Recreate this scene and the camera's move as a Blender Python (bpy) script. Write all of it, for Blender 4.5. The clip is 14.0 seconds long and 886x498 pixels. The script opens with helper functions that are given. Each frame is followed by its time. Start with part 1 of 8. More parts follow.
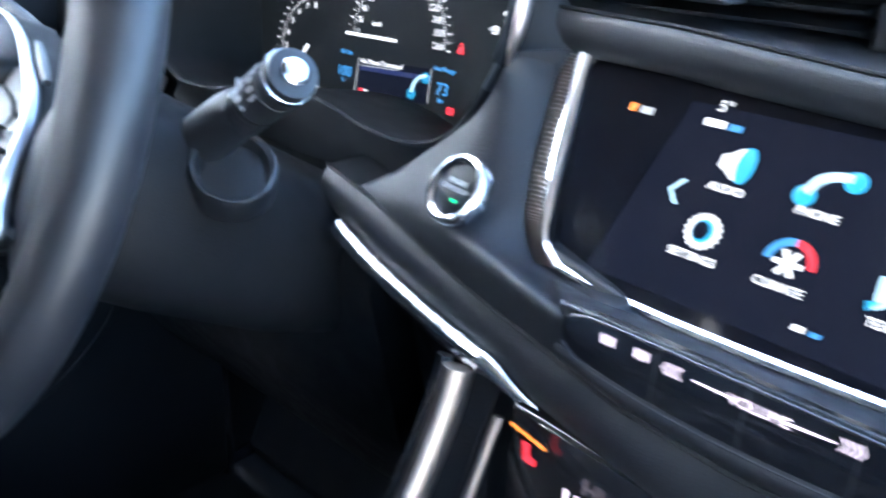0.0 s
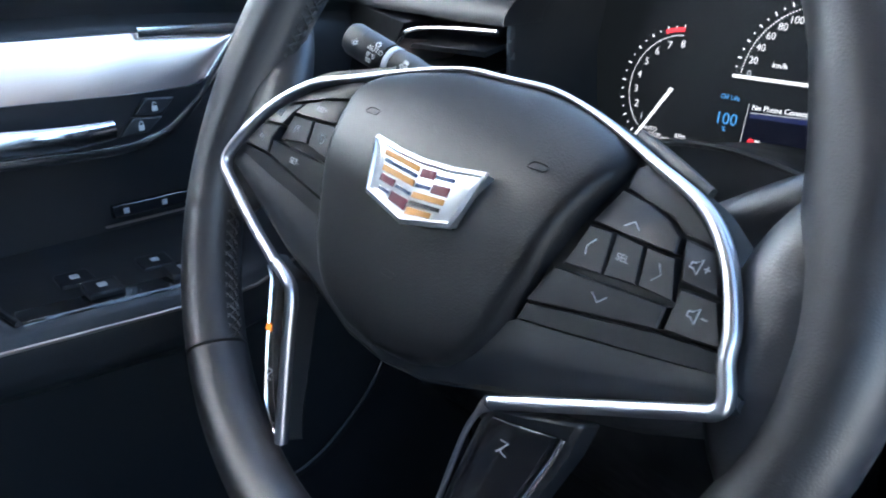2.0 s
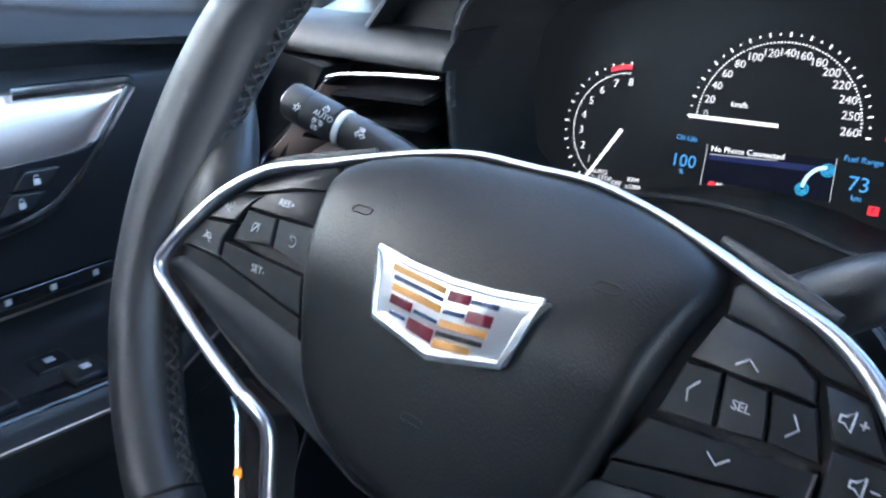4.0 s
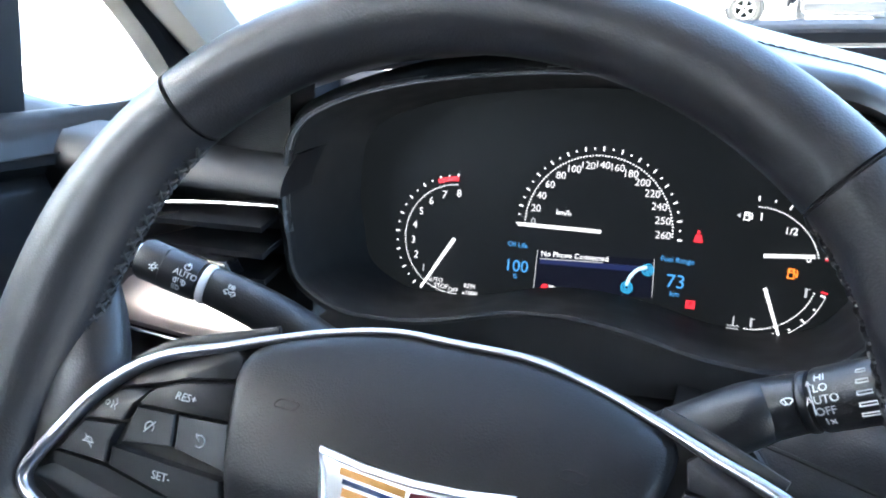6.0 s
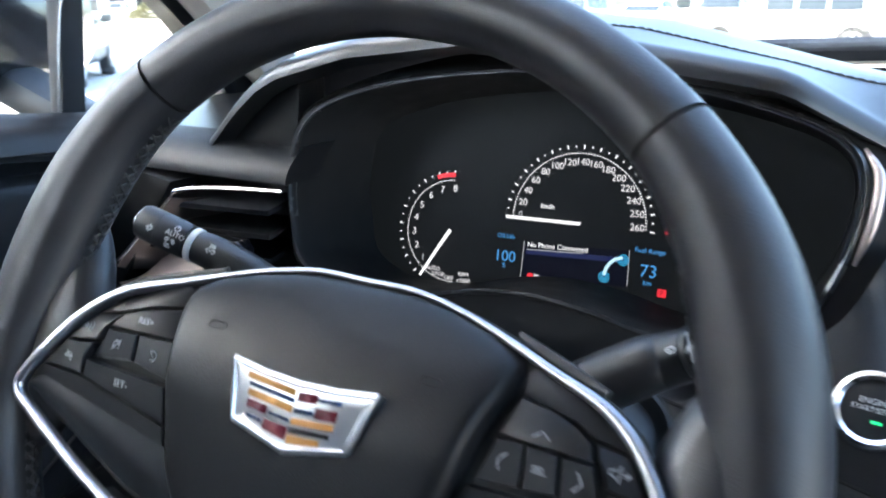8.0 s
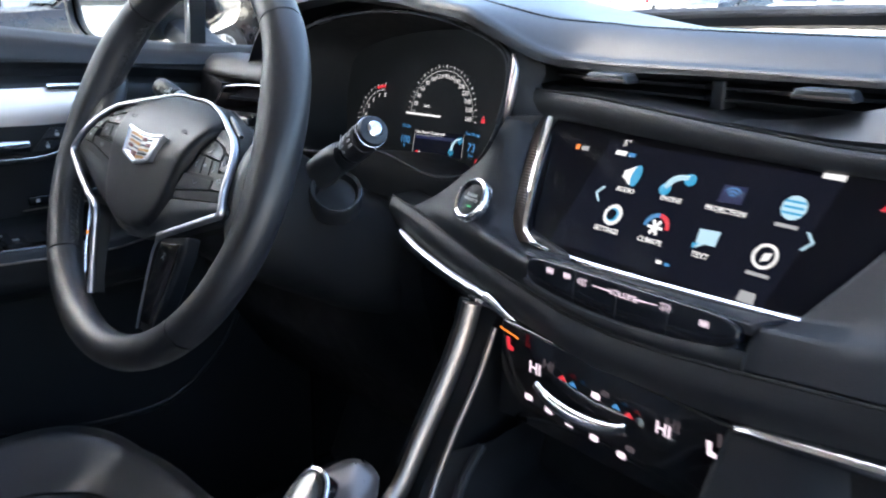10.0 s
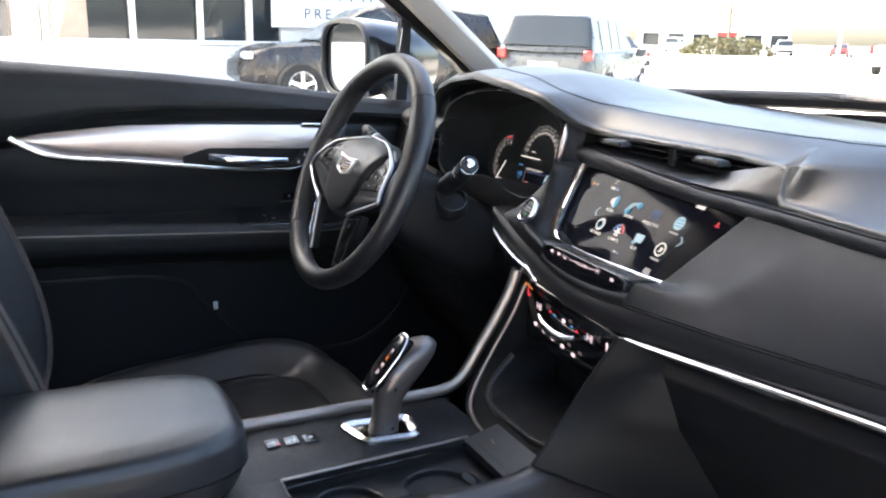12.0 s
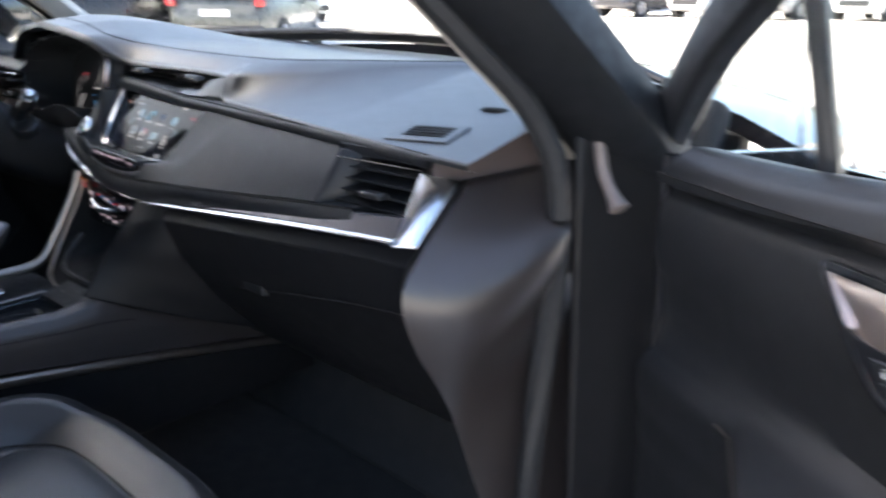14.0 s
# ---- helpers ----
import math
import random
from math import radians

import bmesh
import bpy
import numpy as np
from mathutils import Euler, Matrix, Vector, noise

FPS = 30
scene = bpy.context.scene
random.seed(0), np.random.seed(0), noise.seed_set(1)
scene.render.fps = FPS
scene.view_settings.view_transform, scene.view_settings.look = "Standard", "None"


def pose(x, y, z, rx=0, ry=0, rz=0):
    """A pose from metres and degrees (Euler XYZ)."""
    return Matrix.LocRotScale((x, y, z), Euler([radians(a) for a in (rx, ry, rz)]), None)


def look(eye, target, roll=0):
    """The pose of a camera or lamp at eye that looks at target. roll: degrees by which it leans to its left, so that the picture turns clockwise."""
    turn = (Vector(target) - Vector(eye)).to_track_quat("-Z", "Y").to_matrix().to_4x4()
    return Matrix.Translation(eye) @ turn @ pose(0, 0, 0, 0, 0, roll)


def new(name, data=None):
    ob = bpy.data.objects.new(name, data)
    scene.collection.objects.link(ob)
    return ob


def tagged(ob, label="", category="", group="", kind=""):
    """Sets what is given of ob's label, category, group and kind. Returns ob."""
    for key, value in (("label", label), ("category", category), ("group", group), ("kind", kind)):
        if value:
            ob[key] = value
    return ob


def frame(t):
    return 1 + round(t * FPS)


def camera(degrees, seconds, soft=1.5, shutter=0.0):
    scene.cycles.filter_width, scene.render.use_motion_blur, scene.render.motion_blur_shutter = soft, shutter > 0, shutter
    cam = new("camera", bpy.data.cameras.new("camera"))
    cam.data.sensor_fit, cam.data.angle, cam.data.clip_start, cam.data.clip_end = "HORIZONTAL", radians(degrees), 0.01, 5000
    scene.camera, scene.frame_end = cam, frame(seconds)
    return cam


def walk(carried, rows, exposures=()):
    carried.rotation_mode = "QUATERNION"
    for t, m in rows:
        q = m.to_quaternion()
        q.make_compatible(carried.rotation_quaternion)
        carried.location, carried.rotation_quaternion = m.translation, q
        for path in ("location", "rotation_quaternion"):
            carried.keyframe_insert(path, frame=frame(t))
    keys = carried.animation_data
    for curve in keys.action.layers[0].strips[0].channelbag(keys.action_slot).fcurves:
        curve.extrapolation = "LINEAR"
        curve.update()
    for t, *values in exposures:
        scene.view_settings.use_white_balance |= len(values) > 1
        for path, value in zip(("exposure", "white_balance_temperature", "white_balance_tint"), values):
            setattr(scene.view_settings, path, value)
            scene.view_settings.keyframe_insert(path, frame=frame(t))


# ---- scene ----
cam = camera(56.1, 14.0, soft=2.0, shutter=0.5)
PATH = [
    (0, (0.104, -0.13, 1.149), (-1.142, 1.228, 0.373), 2.2),
    (0.5, (0.035, -0.151, 1.152), (-1.259, 1.177, 0.402), 2.0),
    (1, (-0.028, -0.169, 1.153), (-1.38, 1.116, 0.432), 1.6),
    (1.5, (-0.083, -0.203, 1.155), (-1.466, 1.044, 0.426), 0.4),
    (2, (-0.106, -0.218, 1.158), (-1.491, 1.007, 0.395), -0.5),
    (2.2, (-0.11, -0.219, 1.16), (-1.495, 1.0, 0.388), -0.8),
    (4.3, (-0.213, -0.202, 1.177), (-1.279, 1.321, 0.439), -0.6),
    (4.5, (-0.227, -0.2, 1.181), (-1.22, 1.376, 0.454), -0.3),
    (5, (-0.247, -0.194, 1.199), (-1.069, 1.494, 0.508), 0.0),
    (5.5, (-0.247, -0.199, 1.209), (-0.974, 1.545, 0.552), 0.2),
    (6, (-0.249, -0.216, 1.212), (-0.93, 1.552, 0.574), 0.1),
    (6.5, (-0.249, -0.221, 1.215), (-0.908, 1.561, 0.592), 0.0),
    (7, (-0.245, -0.219, 1.208), (-0.9, 1.569, 0.598), 0.3),
    (7.5, (-0.225, -0.223, 1.2), (-0.931, 1.552, 0.607), 0.6),
    (8, (-0.165, -0.238, 1.197), (-1.056, 1.462, 0.635), -0.3),
    (8.5, (-0.049, -0.256, 1.17), (-1.146, 1.327, 0.629), -0.5),
    (9, (0.071, -0.252, 1.174), (-1.15, 1.23, 0.616), 0.3),
    (9.2, (0.12, -0.255, 1.172), (-1.15, 1.179, 0.599), 0.4),
    (11.3, (0.594, -0.374, 1.2), (-1.041, 0.663, 0.699), 0.7),
    (11.5, (0.638, -0.381, 1.213), (-1.042, 0.584, 0.719), 1.4),
    (12, (0.754, -0.423, 1.24), (-0.976, 0.448, 0.74), 1.4),
    (12.5, (0.897, -0.492, 1.258), (-0.812, 0.417, 0.756), 0.3),
    (13, (1.018, -0.501, 1.269), (-0.62, 0.519, 0.745), 0.5),
    (13.5, (1.161, -0.478, 1.253), (-0.333, 0.733, 0.704), 1.1),
    (14, (1.286, -0.469, 1.259), (-0.014, 0.923, 0.649), 0.3),
]
EXPOSURES = [(0.0, 4.4, 5600, 5), (0.5, 4.35, 5600, 5), (1.0, 4.0, 5600, 5), (2.0, 3.9, 5800, 5), (4.5, 4.22, 5800, 5), (5.5, 4.5, 5950, 5), (6.2, 4.12, 6050, 5), (7.0, 3.92, 6150, 5), (8.0, 3.62, 6150, 6), (9.0, 3.54, 6100, 6), (11.5, 3.07, 6950, 11), (12.5, 3.22, 7100, 11), (13.0, 3.02, 7050, 11), (14.0, 2.56, 6500, 10)]
walk(cam, [(t, look(eye, target, roll)) for t, eye, target, roll in PATH], EXPOSURES)

# ---- world, sun, exposure ----
SUN_TO = Vector((-0.55, -0.40, 0.73)).normalized()
world = bpy.data.worlds.new("daylight")
scene.world = world
world.use_nodes = True
wn = world.node_tree.nodes
sky = wn.new("ShaderNodeTexSky")
sky.sky_type = "NISHITA"
sky.sun_disc = False
sky.sun_elevation = math.asin(SUN_TO.z)
sky.sun_rotation = math.atan2(SUN_TO.x, SUN_TO.y)
sky.air_density, sky.dust_density, sky.ozone_density = 1.0, 3.2, 1.0
wn["Background"].inputs["Strength"].default_value = 0.15
world.node_tree.links.new(sky.outputs[0], wn["Background"].inputs[0])
sun = new("sun", bpy.data.lights.new("sun", "SUN"))
sun.data.energy, sun.data.angle, sun.data.color = 5.0, radians(0.6), (1.0, 0.91, 0.80)
sun.matrix_world = look(tuple(SUN_TO * 20), (0, 0, 0))


# ---- materials ----
def mat(name, color, rough=0.5, metal=0.0, var=0.15, var_scale=6.0, grain=0.0, grain_scale=900.0, kind="voronoi",
        spec=0.5, coat=0.0, rough_var=0.08, stretch=(1, 1, 1)):
    """A surface with colour drift at a large scale, roughness drift and a fine relief."""
    m = bpy.data.materials.new(name)
    m.use_nodes = True
    t = m.node_tree
    n, link = t.nodes, t.links.new
    b = n["Principled BSDF"]
    b.inputs["Metallic"].default_value = metal
    b.inputs["Specular IOR Level"].default_value = spec
    b.inputs["Coat Weight"].default_value = coat
    b.inputs["Coat Roughness"].default_value = 0.08
    co = n.new("ShaderNodeTexCoord")
    mp = n.new("ShaderNodeMapping")
    mp.inputs["Scale"].default_value = stretch
    link(co.outputs["Object"], mp.inputs[0])
    big = n.new("ShaderNodeTexNoise")
    big.inputs["Scale"].default_value, big.inputs["Detail"].default_value = var_scale, 6
    link(mp.outputs[0], big.inputs["Vector"])
    ramp = n.new("ShaderNodeMapRange")
    ramp.inputs[1].default_value, ramp.inputs[2].default_value = 0.25, 0.75
    ramp.inputs[3].default_value, ramp.inputs[4].default_value = 1 - var, 1 + var
    link(big.outputs[0], ramp.inputs[0])
    mix = n.new("ShaderNodeMix")
    mix.data_type, mix.blend_type = "RGBA", "MULTIPLY"
    mix.inputs[0].default_value = 1.0
    mix.inputs[6].default_value = (*color, 1)
    link(ramp.outputs[0], mix.inputs[7])
    link(mix.outputs[2], b.inputs["Base Color"])
    rr = n.new("ShaderNodeMapRange")
    rr.inputs[1].default_value, rr.inputs[2].default_value = 0.3, 0.7
    rr.inputs[3].default_value, rr.inputs[4].default_value = max(rough - rough_var, 0.02), rough + rough_var
    mid = n.new("ShaderNodeTexNoise")
    mid.inputs["Scale"].default_value, mid.inputs["Detail"].default_value = var_scale * 5, 8
    link(mp.outputs[0], mid.inputs["Vector"])
    link(mid.outputs[0], rr.inputs[0])
    link(rr.outputs[0], b.inputs["Roughness"])
    if grain:
        if kind == "voronoi":
            g = n.new("ShaderNodeTexVoronoi")
            g.feature = "SMOOTH_F1"
        else:
            g = n.new("ShaderNodeTexNoise")
            g.inputs["Detail"].default_value = 5
        g.inputs["Scale"].default_value = grain_scale
        link(mp.outputs[0], g.inputs["Vector"])
        bump = n.new("ShaderNodeBump")
        bump.inputs["Strength"].default_value, bump.inputs["Distance"].default_value = grain, 0.001
        link(g.outputs[0], bump.inputs["Height"])
        link(bump.outputs[0], b.inputs["Normal"])
    return m


def glow(name, color, strength, spec=0.3, rough=0.4):
    m = bpy.data.materials.new(name)
    m.use_nodes = True
    b = m.node_tree.nodes["Principled BSDF"]
    b.inputs["Base Color"].default_value = (0.006, 0.006, 0.008, 1)
    b.inputs["Specular IOR Level"].default_value = spec
    b.inputs["Roughness"].default_value = rough
    b.inputs["Emission Color"].default_value = (*color, 1)
    b.inputs["Emission Strength"].default_value = strength
    return m


def clear(name, tint=(0.95, 0.98, 0.97), rough=0.0):
    m = bpy.data.materials.new(name)
    m.use_nodes = True
    b = m.node_tree.nodes["Principled BSDF"]
    b.inputs["Base Color"].default_value = (*tint, 1)
    b.inputs["Transmission Weight"].default_value = 1.0
    b.inputs["Roughness"].default_value = rough
    b.inputs["IOR"].default_value = 1.45
    return m


SEAT_LEATHER = mat("seat_leather", (0.0215, 0.0220, 0.0245), 0.40, spec=0.65, grain=0.15, grain_scale=1100, var_scale=7, var=0.08, rough_var=0.03)
RIM_LEATHER = mat("rim_leather", (0.0125, 0.0125, 0.0145), 0.44, spec=0.66, grain=0.10, grain_scale=1500, var_scale=12, var=0.08, rough_var=0.03)
PAD = mat("dash_pad", (0.015, 0.016, 0.018), 0.35, spec=0.68, grain=0.08, grain_scale=1400, var_scale=8, var=0.05, rough_var=0.015)
WING = mat("wing_leather", (0.0130, 0.0140, 0.0165), 0.50, spec=0.34, grain=0.15, grain_scale=1300, var_scale=8, var=0.08, rough_var=0.03)
PLASTIC = mat("soft_plastic", (0.0065, 0.0070, 0.0082), 0.55, spec=0.25, grain=0.3, grain_scale=1300, var_scale=10)
DOOR_SKIN = mat("door_leather", (0.0120, 0.0128, 0.0145), 0.47, spec=0.36, grain=0.12, grain_scale=1400, var_scale=9, var=0.08, rough_var=0.03)
GLOVE = mat("lower_dash_grain", (0.0068, 0.0072, 0.0086), 0.52, spec=0.22, grain=0.15, grain_scale=1300, var_scale=8, var=0.08, rough_var=0.03)
KNOB = mat("selector_metal", (0.15, 0.135, 0.13), 0.34, 0.7, var=0.06, var_scale=20)
HARD = mat("hard_plastic", (0.0105, 0.0112, 0.0130), 0.42, grain=0.15, grain_scale=1600, var_scale=10)
BUTTON = mat("button_plastic", (0.0090, 0.0098, 0.0118), 0.42, spec=0.24, grain=0.06, grain_scale=2500, var_scale=25)
GLOSS = mat("piano_black", (0.008, 0.008, 0.009), 0.09, var=0.1, rough_var=0.03, coat=0.3)
BAR_FACE = mat("bar_black", (0.008, 0.009, 0.012), 0.10, spec=0.45, var=0.1, rough_var=0.01)
SCREEN = mat("screen_glass", (0.006, 0.006, 0.008), 0.06, spec=0.05, var=0.05, rough_var=0.004, var_scale=14)
BEZEL = mat("bezel_edge", (0.075, 0.08, 0.085), 0.24, 0.5, var=0.04)
DARK_SATIN = mat("dark_bronze_satin", (0.27, 0.215, 0.195), 0.40, 0.5, var=0.08, var_scale=14)
CHROME = mat("satin_chrome", (0.78, 0.78, 0.80), 0.17, 1.0, var=0.03, rough_var=0.04, var_scale=20)
TRIM = mat("wheel_chrome", (0.46, 0.47, 0.50), 0.33, 1.0, var=0.03, rough_var=0.04, var_scale=20)
STRIP = mat("strip_chrome", (0.50, 0.52, 0.55), 0.20, 1.0, var=0.03, rough_var=0.03, var_scale=20)
SATIN = mat("satin_metal", (0.33, 0.285, 0.26), 0.40, 1.0, var=0.06, rough_var=0.05, grain=0.06, grain_scale=700, kind="noise", stretch=(0.1, 0.05, 3))
BRONZE = mat("brushed_bronze", (0.756, 0.644, 0.602), 0.36, 1.0, var=0.08, rough_var=0.06, grain=0.10, grain_scale=500, kind="noise", stretch=(1, 0.03, 2))
AIRBAG = mat("airbag_grain", (0.0080, 0.0086, 0.0100), 0.40, spec=0.22, grain=0.13, grain_scale=1700, var_scale=9, var=0.08, rough_var=0.03)
APRON = mat("apron_plastic", (0.0095, 0.0118, 0.0155), 0.5, spec=0.3, grain=0.05, grain_scale=2200)
HOOD = mat("cowl_lining", (0.025, 0.026, 0.028), 0.65, spec=0.12, grain=0.1, grain_scale=1600, var_scale=10)
STEELBLUE = mat("dark_satin_trim", (0.018, 0.021, 0.027), 0.44, 0.1, var=0.06, var_scale=18)
PILLAR = mat("pillar_fabric", (0.50, 0.46, 0.41), 0.9, grain=0.4, grain_scale=900, kind="noise")
CARPET = mat("black_carpet", (0.016, 0.016, 0.017), 0.95, grain=0.9, grain_scale=600, kind="noise")
RUBBER = mat("rubber_seal", (0.012, 0.012, 0.013), 0.6, var_scale=20)
PAINT = mat("black_paint", (0.012, 0.012, 0.014), 0.15, coat=0.8, var_scale=3, rough_var=0.04)
TAN = mat("tan_piping", (0.10, 0.078, 0.070), 0.55, var_scale=20)
THREAD = mat("stitching", (0.030, 0.030, 0.031), 0.7, var_scale=40)
BAND = mat("band_satin", (0.115, 0.105, 0.115), 0.36, 0.6, var=0.06, var_scale=14)
END = mat("end_panel_grain", (0.030, 0.024, 0.0225), 0.36, spec=0.75, grain=0.08, grain_scale=1400, var_scale=8, var=0.08, rough_var=0.02)
BROWN = mat("brown_end_trim", (0.085, 0.066, 0.062), 0.46, spec=0.5, grain=0.12, grain_scale=1300, var_scale=8, var=0.08, rough_var=0.03)
RAIL = mat("rail_leather", (0.030, 0.026, 0.026), 0.40, spec=0.5, grain=0.12, grain_scale=1300, var_scale=8, var=0.08, rough_var=0.03)
# near-black for joints and seams, also for the shaded depth of hollows
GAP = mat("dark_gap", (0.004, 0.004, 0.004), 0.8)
LEGEND = mat("legend_white", (0.62, 0.62, 0.62), 0.5, var_scale=40)
LEGEND_DIM = mat("legend_grey", (0.42, 0.43, 0.45), 0.5, var_scale=40)
GOLD = mat("badge_gold", (0.42, 0.21, 0.06), 0.42, 0.15, spec=0.3)
RUBY = mat("badge_red", (0.10, 0.008, 0.018), 0.36, spec=0.25)
INK = mat("badge_black", (0.008, 0.008, 0.010), 0.36, spec=0.2)
NAVY = mat("badge_blue", (0.014, 0.030, 0.085), 0.36, spec=0.25)
BADGE_METAL = mat("badge_chrome", (0.80, 0.80, 0.81), 0.36, 1.0, var=0.03, rough_var=0.03)
WHITE_ON = glow("lit_white", (1.0, 0.95, 0.94), 0.115)
NUMERAL_ON = glow("lit_numeral", (1.0, 0.93, 0.93), 0.085)
DIM_ON = glow("lit_dim_white", (0.9, 0.88, 0.90), 0.050)
BLUE_ON = glow("lit_blue", (0.10, 0.38, 0.80), 0.075)
DEEP_ON = glow("lit_deep_blue", (0.02, 0.03, 0.14), 0.045)
CYAN_ON = glow("lit_cyan", (0.06, 0.42, 0.72), 0.095)
PALE_ON = glow("lit_pale_blue", (0.55, 0.78, 0.92), 0.105)
RED_ON = glow("lit_red", (1.0, 0.04, 0.06), 0.085)
ORANGE_ON = glow("lit_orange", (1.0, 0.25, 0.03), 0.130)
GREEN_ON = glow("lit_green", (0.05, 0.8, 0.25), 0.162)
PINK_ON = glow("lit_pink_white", (0.95, 0.75, 0.85), 0.144)
# faint emission stands in for haze over the dark cluster
CLUSTER_FACE = glow("veil_glow_face", (0.85, 0.97, 1.0), 0.0007, 0.10, 0.42)
PANEL_ON = glow("lit_panel", (0.010, 0.011, 0.022), 0.045, 0.05, 0.06)
GLASS = clear("window_glass")
TINT = mat("tinted_glass", (0.02, 0.025, 0.028), 0.05, var=0.05, rough_var=0.02)
MIRROR = mat("mirror_silver", (0.85, 0.87, 0.88), 0.03, 1.0, var=0.01, rough_var=0.01)


# ---- builders ----
def finish(bm, sharp=38.0):
    for f in bm.faces:
        f.smooth = True
    for e in bm.edges:
        if len(e.link_faces) == 2 and e.calc_face_angle(0) > radians(sharp):
            e.smooth = False


def part(name, bm, material, parent, label="", bevel=0.0, sharp=38.0, segments=2):
    """Links a bmesh as one mesh object under a thing or under a part."""
    bmesh.ops.remove_doubles(bm, verts=bm.verts, dist=1e-6)
    bmesh.ops.recalc_face_normals(bm, faces=bm.faces)
    finish(bm, sharp)
    me = bpy.data.meshes.new(name)
    bm.to_mesh(me)
    bm.free()
    me.materials.append(material)
    ob = new(name, me)
    if parent is not None:
        ob.parent = parent
    if bevel:
        mod = ob.modifiers.new("bevel", "BEVEL")
        mod.width, mod.segments, mod.limit_method, mod.angle_limit = bevel, segments, "ANGLE", radians(35)
        mod.harden_normals = False
    if label:
        ob["label"] = label
    return ob


def thing(name, label, category, m=None, group="", kind=""):
    ob = new(name)
    ob.empty_display_size = 0.02
    if m is not None:
        ob.matrix_world = m
    return tagged(ob, label, category, group, kind)


def single(name, bm, material, label, category, kind="", group="", bevel=0.0):
    return tagged(part(name, bm, material, None, bevel=bevel), label, category, group, kind)


def axes(o, x, y):
    """A frame at o with its x along x and its y near y."""
    x = Vector(x).normalized()
    y = Vector(y)
    y = (y - x * x.dot(y)).normalized()
    z = x.cross(y)
    return Matrix(((x.x, y.x, z.x, o[0]), (x.y, y.y, z.y, o[1]), (x.z, y.z, z.z, o[2]), (0, 0, 0, 1)))


def box(bm, size, at=(0, 0, 0), m=None, taper=1.0):
    vs = []
    for z in (-0.5, 0.5):
        k = 1.0 if z < 0 else taper
        for x, y in ((-0.5, -0.5), (0.5, -0.5), (0.5, 0.5), (-0.5, 0.5)):
            p = Vector((x * size[0] * k, y * size[1] * k, z * size[2]))
            if m is not None:
                p = m @ p
            vs.append(bm.verts.new(p + Vector(at)))
    for f in ((3, 2, 1, 0), (4, 5, 6, 7), (0, 1, 5, 4), (1, 2, 6, 5), (2, 3, 7, 6), (3, 0, 4, 7)):
        bm.faces.new([vs[i] for i in f])
    return bm


def grid(bm, fn, nu, nv, wrap=False):
    """Quads over u, v in 0..1."""
    cols = [[bm.verts.new(fn(i / nu, j / nv)) for j in range(nv + 1)] for i in range(nu if wrap else nu + 1)]
    for i in range(nu):
        a, b = cols[i], cols[(i + 1) % len(cols)]
        for j in range(nv):
            bm.faces.new((a[j], b[j], b[j + 1], a[j + 1]))
    return cols


def slab(bm, fn, nu, nv, back):
    """A closed panel: the sheet fn and the same sheet moved by back."""
    back = Vector(back)
    a = grid(bm, fn, nu, nv)
    b = grid(bm, lambda u, v: Vector(fn(u, v)) + back, nu, nv)
    for i in range(nu):
        for j in (0, nv):
            bm.faces.new((a[i][j], a[i + 1][j], b[i + 1][j], b[i][j]))
    for j in range(nv):
        for i in (0, nu):
            bm.faces.new((a[i][j], a[i][j + 1], b[i][j + 1], b[i][j]))
    return bm


def quad(p00, p10, p11, p01, bulge=(0, 0, 0)):
    """A bilinear sheet with a bulge in its middle."""
    p00, p10, p11, p01, bulge = (Vector(p) for p in (p00, p10, p11, p01, bulge))

    def fn(u, v):
        k = math.sin(math.pi * min(max(u, 0), 1)) ** 0.5 * math.sin(math.pi * min(max(v, 0), 1)) ** 0.5
        return p00 * (1 - u) * (1 - v) + p10 * u * (1 - v) + p11 * u * v + p01 * (1 - u) * v + bulge * k
    return fn


def table(rows, x):
    """Row values at x, eased between the rows."""
    if x <= rows[0][0]:
        return rows[0][1:]
    for a, b in zip(rows, rows[1:]):
        if x <= b[0]:
            k = (x - a[0]) / (b[0] - a[0])
            return tuple(p + (q - p) * k for p, q in zip(a[1:], b[1:]))
    return rows[-1][1:]


def spline(points, steps=8, closed=False):
    """A smooth line through a few points."""
    p = [Vector(q) for q in points]
    n = len(p)
    out = []
    for i in range(n if closed else n - 1):
        a, b = p[i], p[(i + 1) % n]
        pa = p[i - 1] if (i > 0 or closed) else a * 2 - b
        pb = p[(i + 2) % n] if (i + 2 < n or closed) else b * 2 - a
        for k in range(steps):
            t = k / steps
            out.append(0.5 * (2 * a + (b - pa) * t + (2 * pa - 5 * a + 4 * b - pb) * t * t + (3 * a - pa - 3 * b + pb) * t ** 3))
    if not closed:
        out.append(p[-1].copy())
    return out


